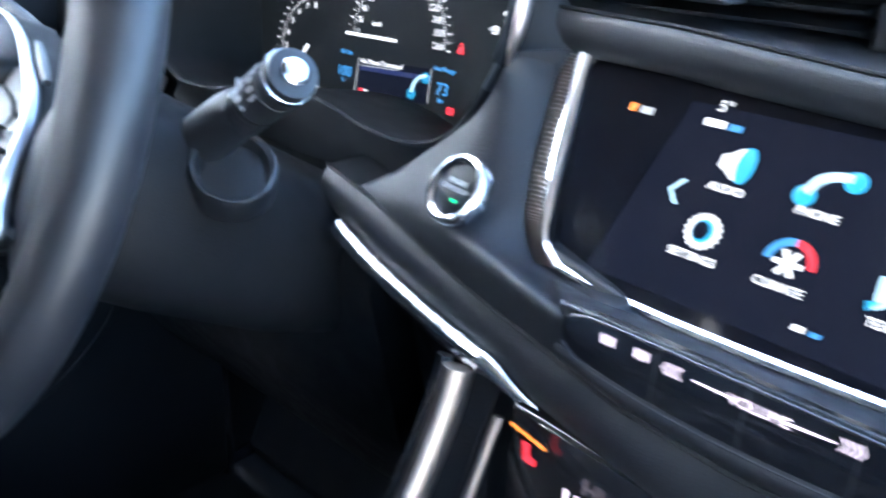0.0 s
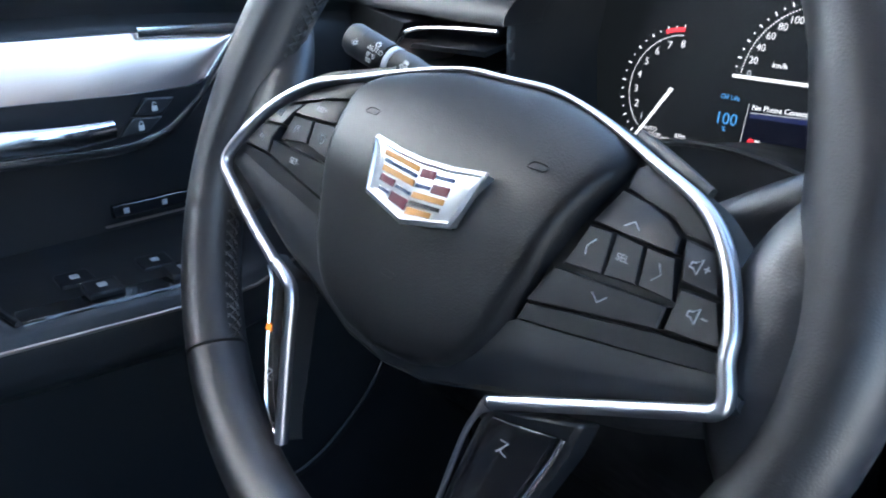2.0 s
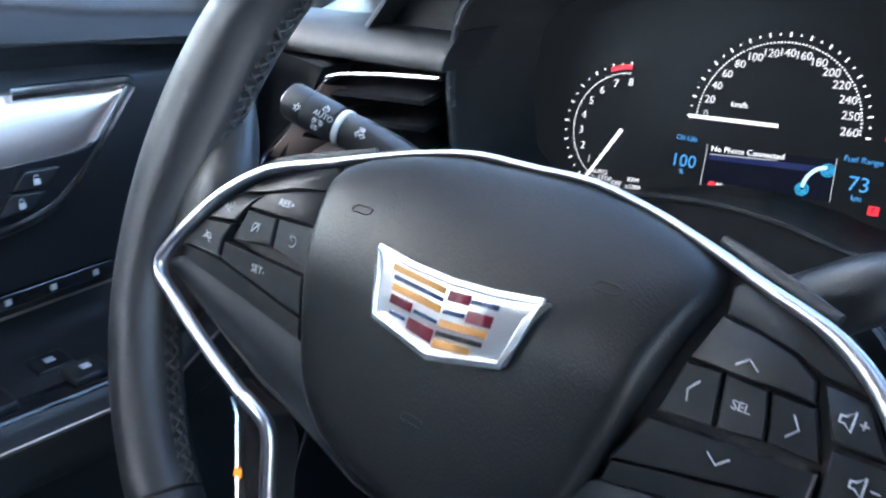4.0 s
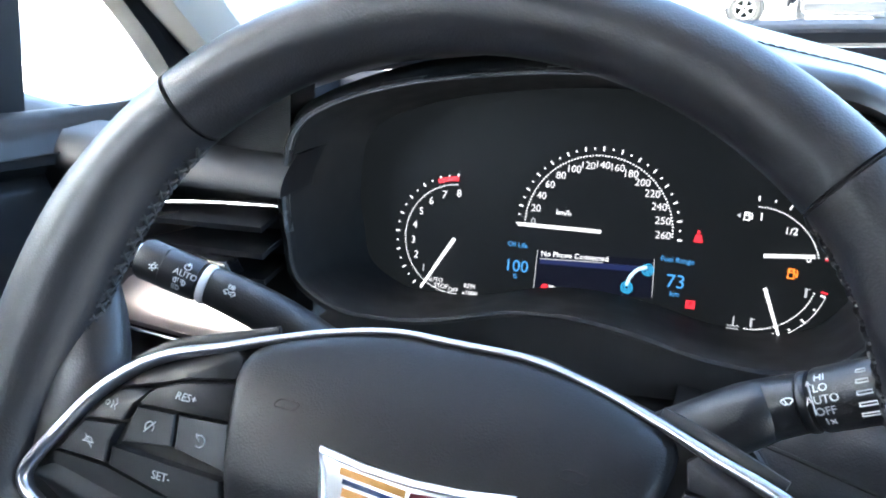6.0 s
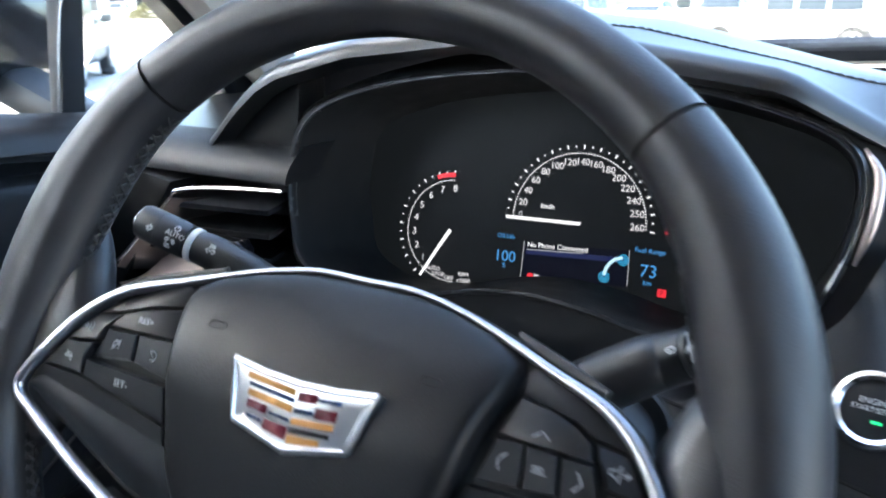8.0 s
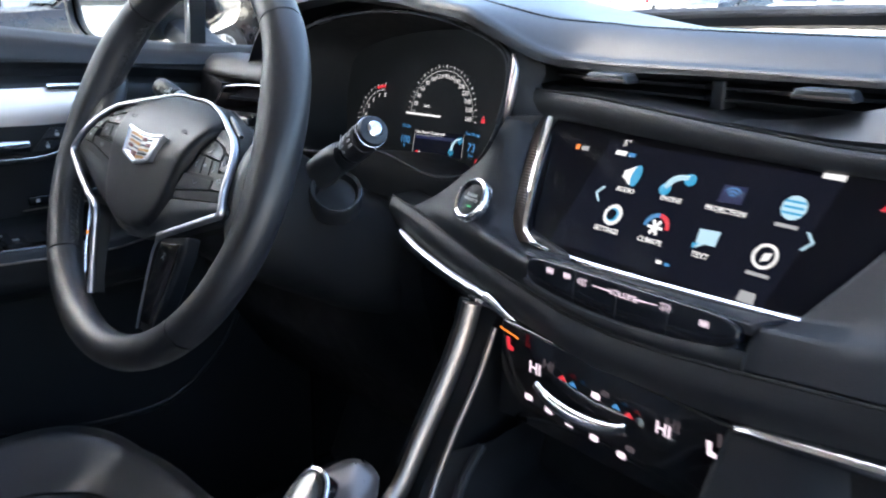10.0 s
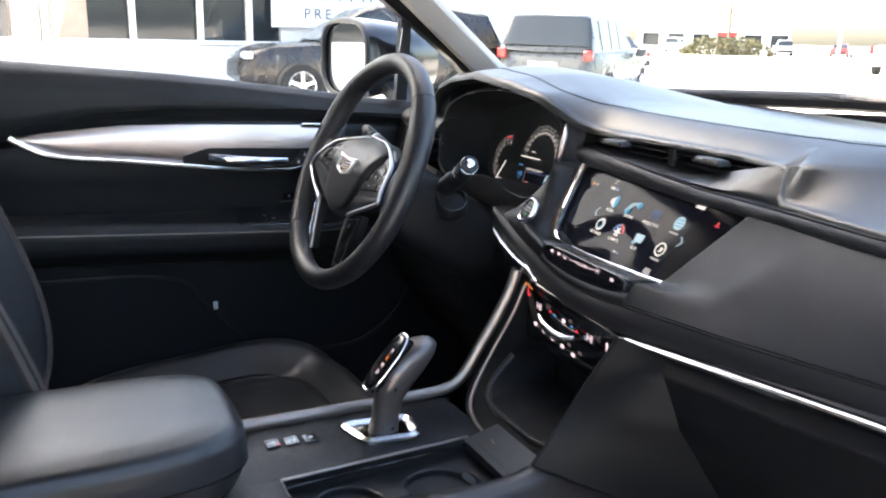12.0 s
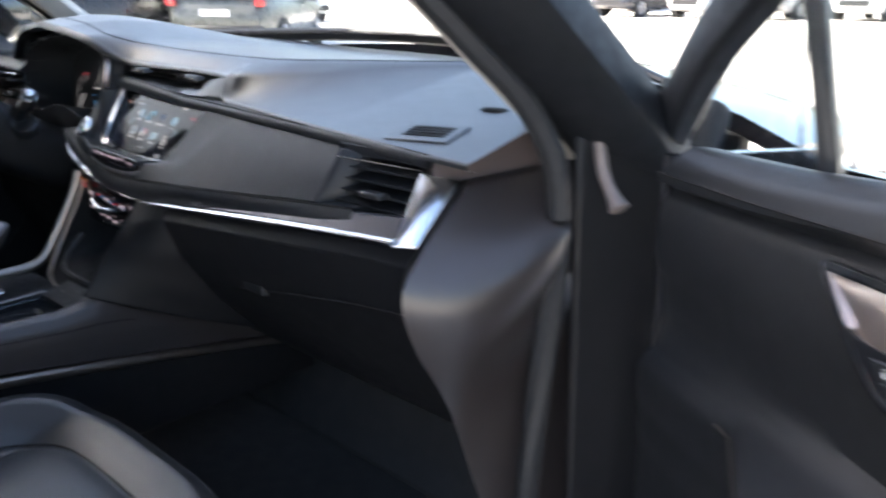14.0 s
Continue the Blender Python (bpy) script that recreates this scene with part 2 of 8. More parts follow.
def sweep(bm, path, section, closed=False, up=(0, 0, 1), scale=None, caps=True):
    """Sweeps a closed 2D section (side, up) along a path."""
    path = [Vector(p) for p in path]
    up = Vector(up)
    n = len(path)
    rings = []
    for i, p in enumerate(path):
        d = (path[(i + 1) % n] - path[i - 1]) if closed else (path[min(i + 1, n - 1)] - path[max(i - 1, 0)])
        d.normalize()
        side = d.cross(up).normalized()
        top = side.cross(d)
        k = scale(i / (n - 1)) if scale else 1.0
        k = k if isinstance(k, tuple) else (k, k)
        rings.append([bm.verts.new(p + side * (s * k[0]) + top * (t * k[1])) for s, t in section])
    m = len(section)
    for i in range(n if closed else n - 1):
        a, b = rings[i], rings[(i + 1) % n]
        for j in range(m):
            bm.faces.new((a[j], a[(j + 1) % m], b[(j + 1) % m], b[j]))
    if caps and not closed:
        bm.faces.new(rings[0][::-1])
        bm.faces.new(rings[-1])
    return bm


def ring(rx, ry=None, n=12, power=2.0):
    ry = rx if ry is None else ry
    out = []
    for i in range(n):
        a = 2 * math.pi * i / n
        c, s = math.cos(a), math.sin(a)
        out.append((rx * math.copysign(abs(c) ** (2 / power), c), ry * math.copysign(abs(s) ** (2 / power), s)))
    return out


def tube(bm, path, r, n=10, closed=False, up=(0, 0, 1), scale=None):
    return sweep(bm, path, ring(r, r, n), closed, up, scale)


def lathe(bm, rows, n=32, m=None):
    """Turns (radius, height) rows round z; m places it."""
    cols = []
    for i in range(n):
        a = 2 * math.pi * i / n
        col = []
        for r, h in rows:
            p = Vector((r * math.cos(a), r * math.sin(a), h))
            col.append(bm.verts.new(m @ p if m is not None else p))
        cols.append(col)
    for i in range(n):
        a, b = cols[i], cols[(i + 1) % n]
        for j in range(len(rows) - 1):
            bm.faces.new((a[j], b[j], b[j + 1], a[j + 1]))
    for j, flip in ((0, True), (len(rows) - 1, False)):
        if rows[j][0] > 1e-5:
            f = [c[j] for c in cols]
            bm.faces.new(f[::-1] if flip else f)
    return bm


def prism(bm, pts, z0, z1, inset=0.0):
    """A flat plate of outline pts between z0 and z1, its top drawn in by inset."""
    n = len(pts)
    cx, cy = sum(p[0] for p in pts) / n, sum(p[1] for p in pts) / n

    def toward(p):
        d = math.hypot(p[0] - cx, p[1] - cy) or 1
        return (p[0] + (cx - p[0]) / d * inset, p[1] + (cy - p[1]) / d * inset)
    lo = [bm.verts.new((*p, z0)) for p in pts]
    if inset:
        mid = [bm.verts.new((*p, z1 - inset * 0.7)) for p in pts]
        hi = [bm.verts.new((*toward(p), z1)) for p in pts]
        layers = [lo, mid, hi]
    else:
        hi = [bm.verts.new((*p, z1)) for p in pts]
        layers = [lo, hi]
    for a, b in zip(layers, layers[1:]):
        for i in range(n):
            bm.faces.new((a[i], a[(i + 1) % n], b[(i + 1) % n], b[i]))
    bm.faces.new(hi)
    bm.faces.new(lo[::-1])
    return bm


def mm(*pts):
    return [(x * 0.001, y * 0.001) for x, y in pts]


def lettering(body, size, material, parent, x, y, z=0.0005, align="CENTER", turn=0.0, name="lettering", m=None, bold=0.0, spacing=1.0):
    """Words as a flat mesh, standing in the parent's frame."""
    cu = bpy.data.curves.new("text", "FONT")
    cu.body, cu.size, cu.align_x, cu.align_y, cu.extrude, cu.offset = body, size, align, "CENTER", 0.0001, bold
    cu.resolution_u, cu.space_character = 3, spacing
    ob = bpy.data.objects.new("text", cu)
    scene.collection.objects.link(ob)
    me = bpy.data.meshes.new_from_object(ob.evaluated_get(bpy.context.evaluated_depsgraph_get()))
    bpy.data.objects.remove(ob)
    bpy.data.curves.remove(cu)
    me.materials.clear()
    me.materials.append(material)
    out = new(name, me)
    out.parent = parent
    out.matrix_local = (m or Matrix.Identity(4)) @ Matrix.Translation((x, y, z)) @ Matrix.Rotation(radians(turn), 4, "Z")
    return out


# ---- ground and the shell of the car ----
ASPHALT = mat("lot_concrete", (0.54, 0.52, 0.485), 0.85, var=0.18, var_scale=0.35, grain=0.5, grain_scale=60, kind="noise")
bm = bmesh.new()
grid(bm, lambda u, v: Vector((-1500 + 3000 * u, -1500 + 3000 * v, 0)), 12, 12)
single("ground", bm, ASPHALT, "pale worn concrete car park in full sun", "ground", "structure")

# unseen plain wall, added behind the car to keep the sun off it
bm = bmesh.new()
box(bm, (0.35, 5.2, 11.5), (-6.0, -5.3, 5.75))
single("unseen_shade_wall", bm, mat("plain_wall", (0.45, 0.43, 0.40), 0.85, var=0.08, var_scale=0.8, grain=0.3, grain_scale=60, kind="noise"), "unseen plain wall added to shade the parked car", "wall", "structure")

# floor of the cabin, with its carpet
bm = bmesh.new()
box(bm, (1.62, 2.6, 0.06), (0, -0.75, 0.40))
box(bm, (1.5, 0.06, 0.75), (0, 0.58, 0.75), Matrix.Rotation(radians(-25), 4, "X"))
single("floor", bm, CARPET, "black carpeted cabin floor and toe board", "floor", "structure", bevel=0.02)

for s in (-1, 1):
    bm = bmesh.new()
    top = 1.10 if s < 0 else 1.00
    box(bm, (0.03, 0.46, top - 0.38), (s * 0.755, 0.60, (top + 0.38) / 2))
    single("kick_panel", bm, PLASTIC, "black side wall of the foot well", "wall", "structure", bevel=0.01)
bm = bmesh.new()
box(bm, (1.50, 0.04, 0.69), (0, 0.80, 0.69))
single("bulkhead", bm, PLASTIC, "black bulkhead behind the dashboard", "wall", "structure")

# roof with headliner
bm = bmesh.new()
slab(bm, lambda u, v: Vector((-0.60 + 1.20 * u, 0.02 - 2.1 * v, 1.625 + 0.06 * math.sin(math.pi * u) + 0.05 * math.sin(math.pi * v))), 16, 16, (0, 0, 0.045))
single("ceiling", bm, PILLAR, "pale woven headliner under the roof", "ceiling", "structure")
bm = bmesh.new()
box(bm, (1.5, 0.08, 1.1), (0, -2.0, 0.95))
single("wall_rear", bm, PLASTIC, "dark rear wall of the cabin", "wall", "structure", bevel=0.02)


def pillar_a(side):
    """Front roof pillar: pale inner trim, dark outer frame, seal."""
    s = side
    base, top = Vector((s * 0.745, 0.44, 1.10)), Vector((s * 0.585, -0.20, 1.62))
    if s < 0:
        path = spline([base + Vector((0, 0.25, -0.10)), base + Vector((0.0, 0.08, 0.0)), base + (top - base) * 0.5 + Vector((s * 0.025, 0.03, 0.02)), top, top + Vector((0, -0.4, 0.03))], 8)
    else:
        path = spline([(0.742, 0.36, 1.06), (0.735, 0.28, 1.13), (0.70, 0.12, 1.27), (0.64, -0.10, 1.47), (0.60, -0.36, 1.62), (0.59, -0.8, 1.66)], 8)
    root = thing("roof_pillar", "pale fabric-covered windscreen pillar with dark outer frame", "pillar", kind="structure")
    bm = bmesh.new()
    sweep(bm, path, ring(0.028, 0.040, 12, 3) if s < 0 else ring(0.020, 0.026, 12, 3), up=(s, 0.3, 0.3))
    part("pillar_trim", bm, PILLAR, root, "pale beige trim")
    bm = bmesh.new()
    off = Vector((s * 0.075, 0.035, -0.015)) if s > 0 else Vector((s * 0.06, 0.03, -0.02))
    sweep(bm, [p + off for p in path], ring(0.042, 0.050, 12, 4) if s > 0 else ring(0.016, 0.022, 12, 4), up=(s, 0.3, 0.3))
    part("pillar_frame", bm, PLASTIC, root, "dark painted frame")
    if s > 0:
        bm = bmesh.new()
        tube(bm, spline([(0.775, 0.215, 0.55), (0.785, 0.225, 0.80), (0.79, 0.245, 1.02), (0.778, 0.21, 1.13), (0.745, 0.10, 1.24), (0.68, -0.12, 1.45), (0.64, -0.38, 1.60), (0.63, -0.8, 1.63)], 8), 0.014, 8)
        part("door_seal", bm, RUBBER, root, "black rubber door seal")
        bm = bmesh.new()
        slab(bm, quad((0.83, 0.24, 0.35), (0.93, 0.46, 0.35), (0.90, 0.41, 1.03), (0.80, 0.25, 1.12)), 3, 8, (-0.03, 0.05, 0))
        # body paint made darker and duller here, for the open door's shade
        part("hinge_pillar", bm, mat("shaded_paint", (0.006, 0.006, 0.007), 0.5, spec=0.25), root, "hinge pillar in black paint darkened for shade", bevel=0.01)
    return root


pillar_a(-1)
pillar_a(1)
for s in (-1, 1):
    bm = bmesh.new()
    sweep(bm, spline([(s * 0.80, -0.95, 0.4), (s * 0.80, -0.95, 1.05), (s * 0.70, -1.0, 1.45), (s * 0.60, -1.02, 1.66)], 6), ring(0.03, 0.09, 12, 4), up=(0, 1, 0))
    single("centre_pillar", bm, PILLAR, "pale trim of the pillar behind the front door", "pillar", "structure")
    bm = bmesh.new()
    box(bm, (0.03, 0.95, 0.75), (s * 0.79, -1.5, 0.76))
    single("rear_door", bm, PLASTIC, "black inner panel of a shut rear door", "door", "structure", bevel=0.02)
    bm = bmesh.new()
    box(bm, (0.16, 2.7, 0.12), (s * 0.80, -0.55, 0.38))
    single("door_sill", bm, PAINT, "black painted sill under the doors", "sill", "structure", bevel=0.02)

    # unseen opaque pane, added to cut the light from the rear side
    bm = bmesh.new()
    slab(bm, quad((s * 0.775, -1.04, 1.12), (s * 0.775, -1.98, 1.12), (s * 0.605, -1.98, 1.60), (s * 0.605, -1.04, 1.62)), 6, 4, (-s * 0.004, 0, 0))
    single("rear_side_window", bm, TINT, "unseen opaque dark pane in the rear side window", "window", "structure")
# likewise an unseen pane that blocks light from the back
bm = bmesh.new()
slab(bm, quad((-0.75, -2.0, 1.48), (0.75, -2.0, 1.48), (0.58, -1.96, 1.70), (-0.58, -1.96, 1.70)), 4, 3, (0, -0.01, 0))
single("rear_window", bm, TINT, "unseen opaque dark pane in the rear window", "window", "structure")

# windscreen, its lower edge and wiper
bm = bmesh.new()


def screen_sheet(u, v):
    x = -0.74 + 1.48 * u
    c = 1 - (2 * u - 1) ** 2
    k = 1 - 0.2 * v
    return Vector((x * k, 0.46 + 0.36 * c - v * (0.60 + 0.20 * c), 1.12 + 0.03 * c + 0.50 * v + 0.03 * v * c))


slab(bm, screen_sheet, 16, 10, (0, 0.003, 0.004))
glass = single("windscreen", bm, GLASS, "clear laminated windscreen glass", "windscreen", "structure")
glass.visible_shadow = False
bm = bmesh.new()
tube(bm, [screen_sheet(u / 24, 0.0) + Vector((0, 0.012, 0.0)) for u in range(25)], 0.016, 8)
single("windscreen_seal", bm, RUBBER, "black seal along the windscreen's foot", "seal", "structure")
wiper = thing("wiper", "black wiper resting along the windscreen's foot", "wiper")
bm = bmesh.new()
sweep(bm, spline([(0.62, 0.63, 1.142), (0.46, 0.735, 1.152), (0.28, 0.81, 1.160), (-0.06, 0.87, 1.164)], 8), ring(0.008, 0.013, 8))
part("blade", bm, RUBBER, wiper)
bm = bmesh.new()
sweep(bm, spline([(0.60, 0.80, 1.105), (0.40, 0.80, 1.166), (0.12, 0.852, 1.178)], 8), ring(0.010, 0.008, 8))
part("arm", bm, HARD, wiper)
bm = bmesh.new()
slab(bm, lambda u, v: Vector((-0.86 + 1.72 * u, 0.72 + 0.22 * (1 - (2 * u - 1) ** 2) + 0.95 * v, 1.042 + 0.083 * math.sin(math.pi * u) ** 0.7 - 0.02 * v - 0.16 * v * v)), 16, 10, (0, 0, -0.03))
single("bonnet", bm, PAINT, "glossy black car bonnet below the windscreen", "bonnet", "structure")
for s in (-1, 1):
    bm = bmesh.new()
    slab(bm, quad((s * 0.93, 0.50, 0.45), (s * 0.90, 1.70, 0.45), (s * 0.88, 1.68, 0.88), (s * 0.91, 0.50, 1.04), (s * 0.02, 0, 0)), 10, 6, (-s * 0.04, 0, 0))
    single("front_wing", bm, PAINT, "glossy black front wing panel", "wing panel", "structure")

# ---- steering wheel ----
# turned a little to the right, as it stands
WHEEL_M = axes((-0.335, -0.018, 1.048), (1, 0, 0), (0, math.sin(radians(22.5)), math.cos(radians(22.5)))) @ Matrix.Rotation(radians(-1.9), 4, "Z")
wheel = thing("steering_wheel", "black leather steering wheel with satin chrome trim and switches", "steering wheel", WHEEL_M)
RIM_R = 0.1605


def rim_point(a, r=0.0, w=0.0):
    x, y = math.cos(a) * (RIM_R + r), math.sin(a) * (RIM_R + r)
    return Vector((x - 0.0027, y + 0.0060, w - 0.0030 - 0.027 * y - 0.028 * x))


def rim_piece(name, a0, a1, thick, material, label, n=40):
    bm = bmesh.new()

    def fn(u, v):
        a = a0 + (a1 - a0) * u
        k = thick(math.degrees(a) % 360)
        c, s = math.cos(2 * math.pi * v), math.sin(2 * math.pi * v)
        return rim_point(a, c * k - swell(math.degrees(a) % 360) * (0.5 - 0.5 * c) ** 0.8, s * k * 1.06)
    grid(bm, fn, n, 24)
    return part(name, bm, material, wheel, label)


def grip(deg):
    d = min(abs((deg - q + 180) % 360 - 180) for q in (28, 152))
    return 0.0142 + 0.0016 * max(0.0, 1 - d / 34)


def swell(deg):
    """How far the grip swells towards the hub above the spokes."""
    d = min(abs((deg - q + 180) % 360 - 180) for q in (14, 166))
    k = max(0.0, 1 - d / 33)
    return 0.0075 * k * k * (3 - 2 * k)


SEAMS = (47.2, 132.8, 225, 315)
rim_piece("rim_top", radians(47.5), radians(132.5), grip, RIM_LEATHER, "smooth black leather")
rim_piece("rim_side", radians(-44.7), radians(46.9), grip, RIM_LEATHER, "grained black leather grip")
rim_piece("rim_side", radians(133.1), radians(224.7), grip, RIM_LEATHER, "grained black leather grip")
rim_piece("rim_bottom", radians(225.3), radians(314.7), grip, RIM_LEATHER, "smooth black leather")
for d in SEAMS:
    bm = bmesh.new()
    k = grip(d) - 0.0006
    tube(bm, [rim_point(radians(d), math.cos(i * math.pi / 12) * k, math.sin(i * math.pi / 12) * k * 1.06) for i in range(24)], 0.00032, 6, True, up=(math.sin(radians(d)), -math.cos(radians(d)), 0.01))
    part("seam", bm, GAP, wheel)


def on_grip(deg, phi, lift):
    """A point on the leather of the grip: phi 90 faces the driver, 180 the hub."""
    k = grip(deg) + lift
    c = math.cos(radians(phi))
    return rim_point(radians(deg), c * k - swell(deg) * (0.5 - 0.5 * c) ** 0.8, math.sin(radians(phi)) * k * 1.06)


# laced stitching with its groove on the inner side of the grips
for lo, hi in ((2, 45), (135, 178), (186, 222), (-42, -6)):
    bm = bmesh.new()
    tube(bm, [on_grip(lo + (hi - lo) * i / 40, 191, -0.0004) for i in range(41)], 0.0008, 6, up=(0, 0.1, 1))
    part("lacing_groove", bm, GAP, wheel)
    bm = bmesh.new()
    d = lo
    while d < hi:
        for e, f in ((176, 207), (207, 176)):
            tube(bm, [on_grip(d, e, -0.0002), on_grip(d + 1.0, (e * 2 + f) / 3, 0.0007), on_grip(d + 2.0, (e + 2 * f) / 3, 0.0007), on_grip(d + 3.0, f, -0.0002)], 0.00065, 6, up=(0, 0.1, 1))
        d += 2.1
    part("stitching", bm, THREAD, wheel, "thick black lacing thread")


def key_z(y):
    """Height of the switch field over the wheel's plane, falling back towards its upper edge."""
    return 0.008 - 0.0085 * (max(y, 0.0) / 0.025) ** 1.3


def air_z(y):
    return 0.0158 - 0.026 * (max(y - 0.004, 0.0) / 0.050) ** 1.7


# spoke plate under the switches
PLATE_T = [(0, 57), (23, 57), (45, 52), (66, 46), (82, 40.5), (102, 33), (114, 25.5), (124, 15), (131, 2), (139, -8), (143, -16)]
PLATE_B = [(0, -62), (24, -59.5), (53, -50), (80, -42.5), (106, -32), (134, -21), (143, -17)]
bm = bmesh.new()


def plate(u, v):
    x = (-143 + 286 * u) * 0.001
    t, b = (table(rows, abs(x) * 1000)[0] * 0.001 for rows in (PLATE_T, PLATE_B))
    y = b + (t - b) * v
    return Vector((x, y, key_z(y) - 0.0025))


slab(bm, plate, 60, 24, (0, 0, -0.020))
part("spoke_cover", bm, GAP, wheel, "black spoke plate")
# thumb rests that widen the rim at the spokes
for s in (-1, 1):
    bm = bmesh.new()

    def fn(u, v):
        y = -0.048 + 0.108 * u
        k = 1 - abs(2 * u - 1) ** 2.5
        c, sn = math.cos(math.pi * 2 * v), math.sin(math.pi * 2 * v)
        half = 0.006 + 0.013 * k
        return Vector((s * (0.150 - 0.010 * k + c * half) - 0.001, y, sn * (0.006 + 0.007 * k) - 0.006 - 0.006 * max(0.0, y / 0.05) ** 2))
    grid(bm, fn, 16, 16)
    part("thumb_rest", bm, RIM_LEATHER, wheel)

# airbag cover: a shield with a domed face and rounded shoulders
AIR = [(0, 57.5), (24, 57.5), (45, 53.5), (62, 48), (72, 43), (74.5, 38), (72, 30), (68, 17), (64, 1), (60, -14), (55, -29), (48, -41), (38, -49.5), (20, -56), (0, -58)]


def air_radius(a):
    pts = mm(*AIR)
    best = None
    c, s = abs(math.cos(a)), math.sin(a)
    for p, q in zip(pts, pts[1:]):
        den = c * (q[1] - p[1]) - s * (q[0] - p[0])
        if abs(den) < 1e-12:
            continue
        t = (p[0] * (q[1] - p[1]) - p[1] * (q[0] - p[0])) / den
        k = (c * p[1] - s * p[0]) / -den
        if t > 0 and -1e-6 <= k <= 1 + 1e-6:
            best = t if best is None else min(best, t)
    return best or 0.05


NA = 144
radii = [air_radius(2 * math.pi * i / NA) for i in range(NA)]
for _ in range(2):
    radii = [(radii[i - 1] + 4 * radii[i] + radii[(i + 1) % NA]) / 6 for i in range(NA)]


def air_face(u, v):
    i = int(round(u * NA)) % NA
    a, r = 2 * math.pi * i / NA, radii[i]
    k = math.sin(v * math.pi / 2) ** 0.9
    x, y = math.cos(a) * r * k, math.sin(a) * r * k
    top = air_z(y) - 0.0016 * k ** 4
    low = key_z(y) - 0.002
    e = 1 - (1 - max(0.0, 1 - k ** 22)) ** 1.6
    return Vector((x, y, low + (top - low) * e if top > low else low))


bm = bmesh.new()
grid(bm, air_face, NA, 30, wrap=True)
airbag = part("airbag_cover", bm, AIRBAG, wheel, "domed black grained airbag cover", sharp=80)
for x, y, t in ((-47, 29.5, 12), (47, 29, -12), (0, -27, 0)):
    bm = bmesh.new()
    dot = [(x * .001 + dx, y * .001 + dy, air_z(y * .001 + dy) - 0.0002) for dx, dy in ((-0.004, -0.0010), (-0.0032, 0.0010), (0, 0.0014), (0.0040, 0.0008), (0.0034, -0.0010), (0, -0.0012))]
    tube(bm, spline(dot, 4, True), 0.00025, 5, True)
    part("embossed_mark", bm, GAP, airbag)

# badge: a chrome shield with coloured bars between slanting chrome lines
badge = thing("badge", "chrome shield badge with gold and red bars on the hub", "badge", WHEEL_M @ Matrix.Translation((0.0025, 0.009, 0.0155)) @ Matrix.Rotation(radians(-7), 4, "X"))
B = mm((-31, 11.6), (-16, 9.4), (0, 8.6), (16, 9.4), (31.5, 11.6), (28.5, 5), (26.5, -3), (24.5, -9.5), (0, -15.2), (-24.5, -9.5), (-26.5, -3), (-28.5, 5))
bm = bmesh.new()
prism(bm, B, -0.0030, 0.0024, 0.0010)
part("shield", bm, BADGE_METAL, badge, "bright chrome shield")
bm = bmesh.new()
sweep(bm, [Vector((x * 0.975, y * 0.965, 0.0022)) for x, y in B], [(0.0012, -0.001), (0.0010, 0.0006), (0.0002, 0.0014), (-0.0014, 0.0004), (-0.0014, -0.001)], True)
part("border", bm, BADGE_METAL, badge, "raised chrome border")
# quarters of slanting bars: x from, x to, upper and lower edge on the middle line
for x0, x1, t, b, m_ in ((-22.5, -0.8, 6.3, 4.1, GOLD), (-21, -0.6, 3.2, 1.7, NAVY), (-20.5, -0.6, 0.7, -1.7, GOLD), (-19.8, -10.9, -2.7, -5.6, RUBY), (-9.7, -0.5, -3.9, -5.1, NAVY), (-18.5, -12, -7.6, -8.8, NAVY), (-10.7, -0.5, -6.9, -11.2, RUBY),
                         (0.6, 8.5, 6.0, 2.6, RUBY), (8.9, 18.5, 4.9, 3.3, NAVY), (0.4, 8.2, 0.1, -1.4, NAVY), (8.9, 17.8, 1.4, -2.2, RUBY), (0.4, 17.5, -3.2, -5.5, GOLD), (0.4, 16.8, -6.7, -8.2, INK), (0.4, 13.5, -9.2, -12.2, GOLD)):
    up, low = ((lambda x: abs(x) * 0.085), (lambda x: abs(x) * (0.16 if b < -11 else 0.085)))
    bm = bmesh.new()
    prism(bm, mm((x0, t + up(x0)), (x0, b + low(x0)), (x1, b + low(x1)), (x1, t + up(x1))), 0.0020, 0.0029, 0.0002)
    part("bar", bm, m_, badge)

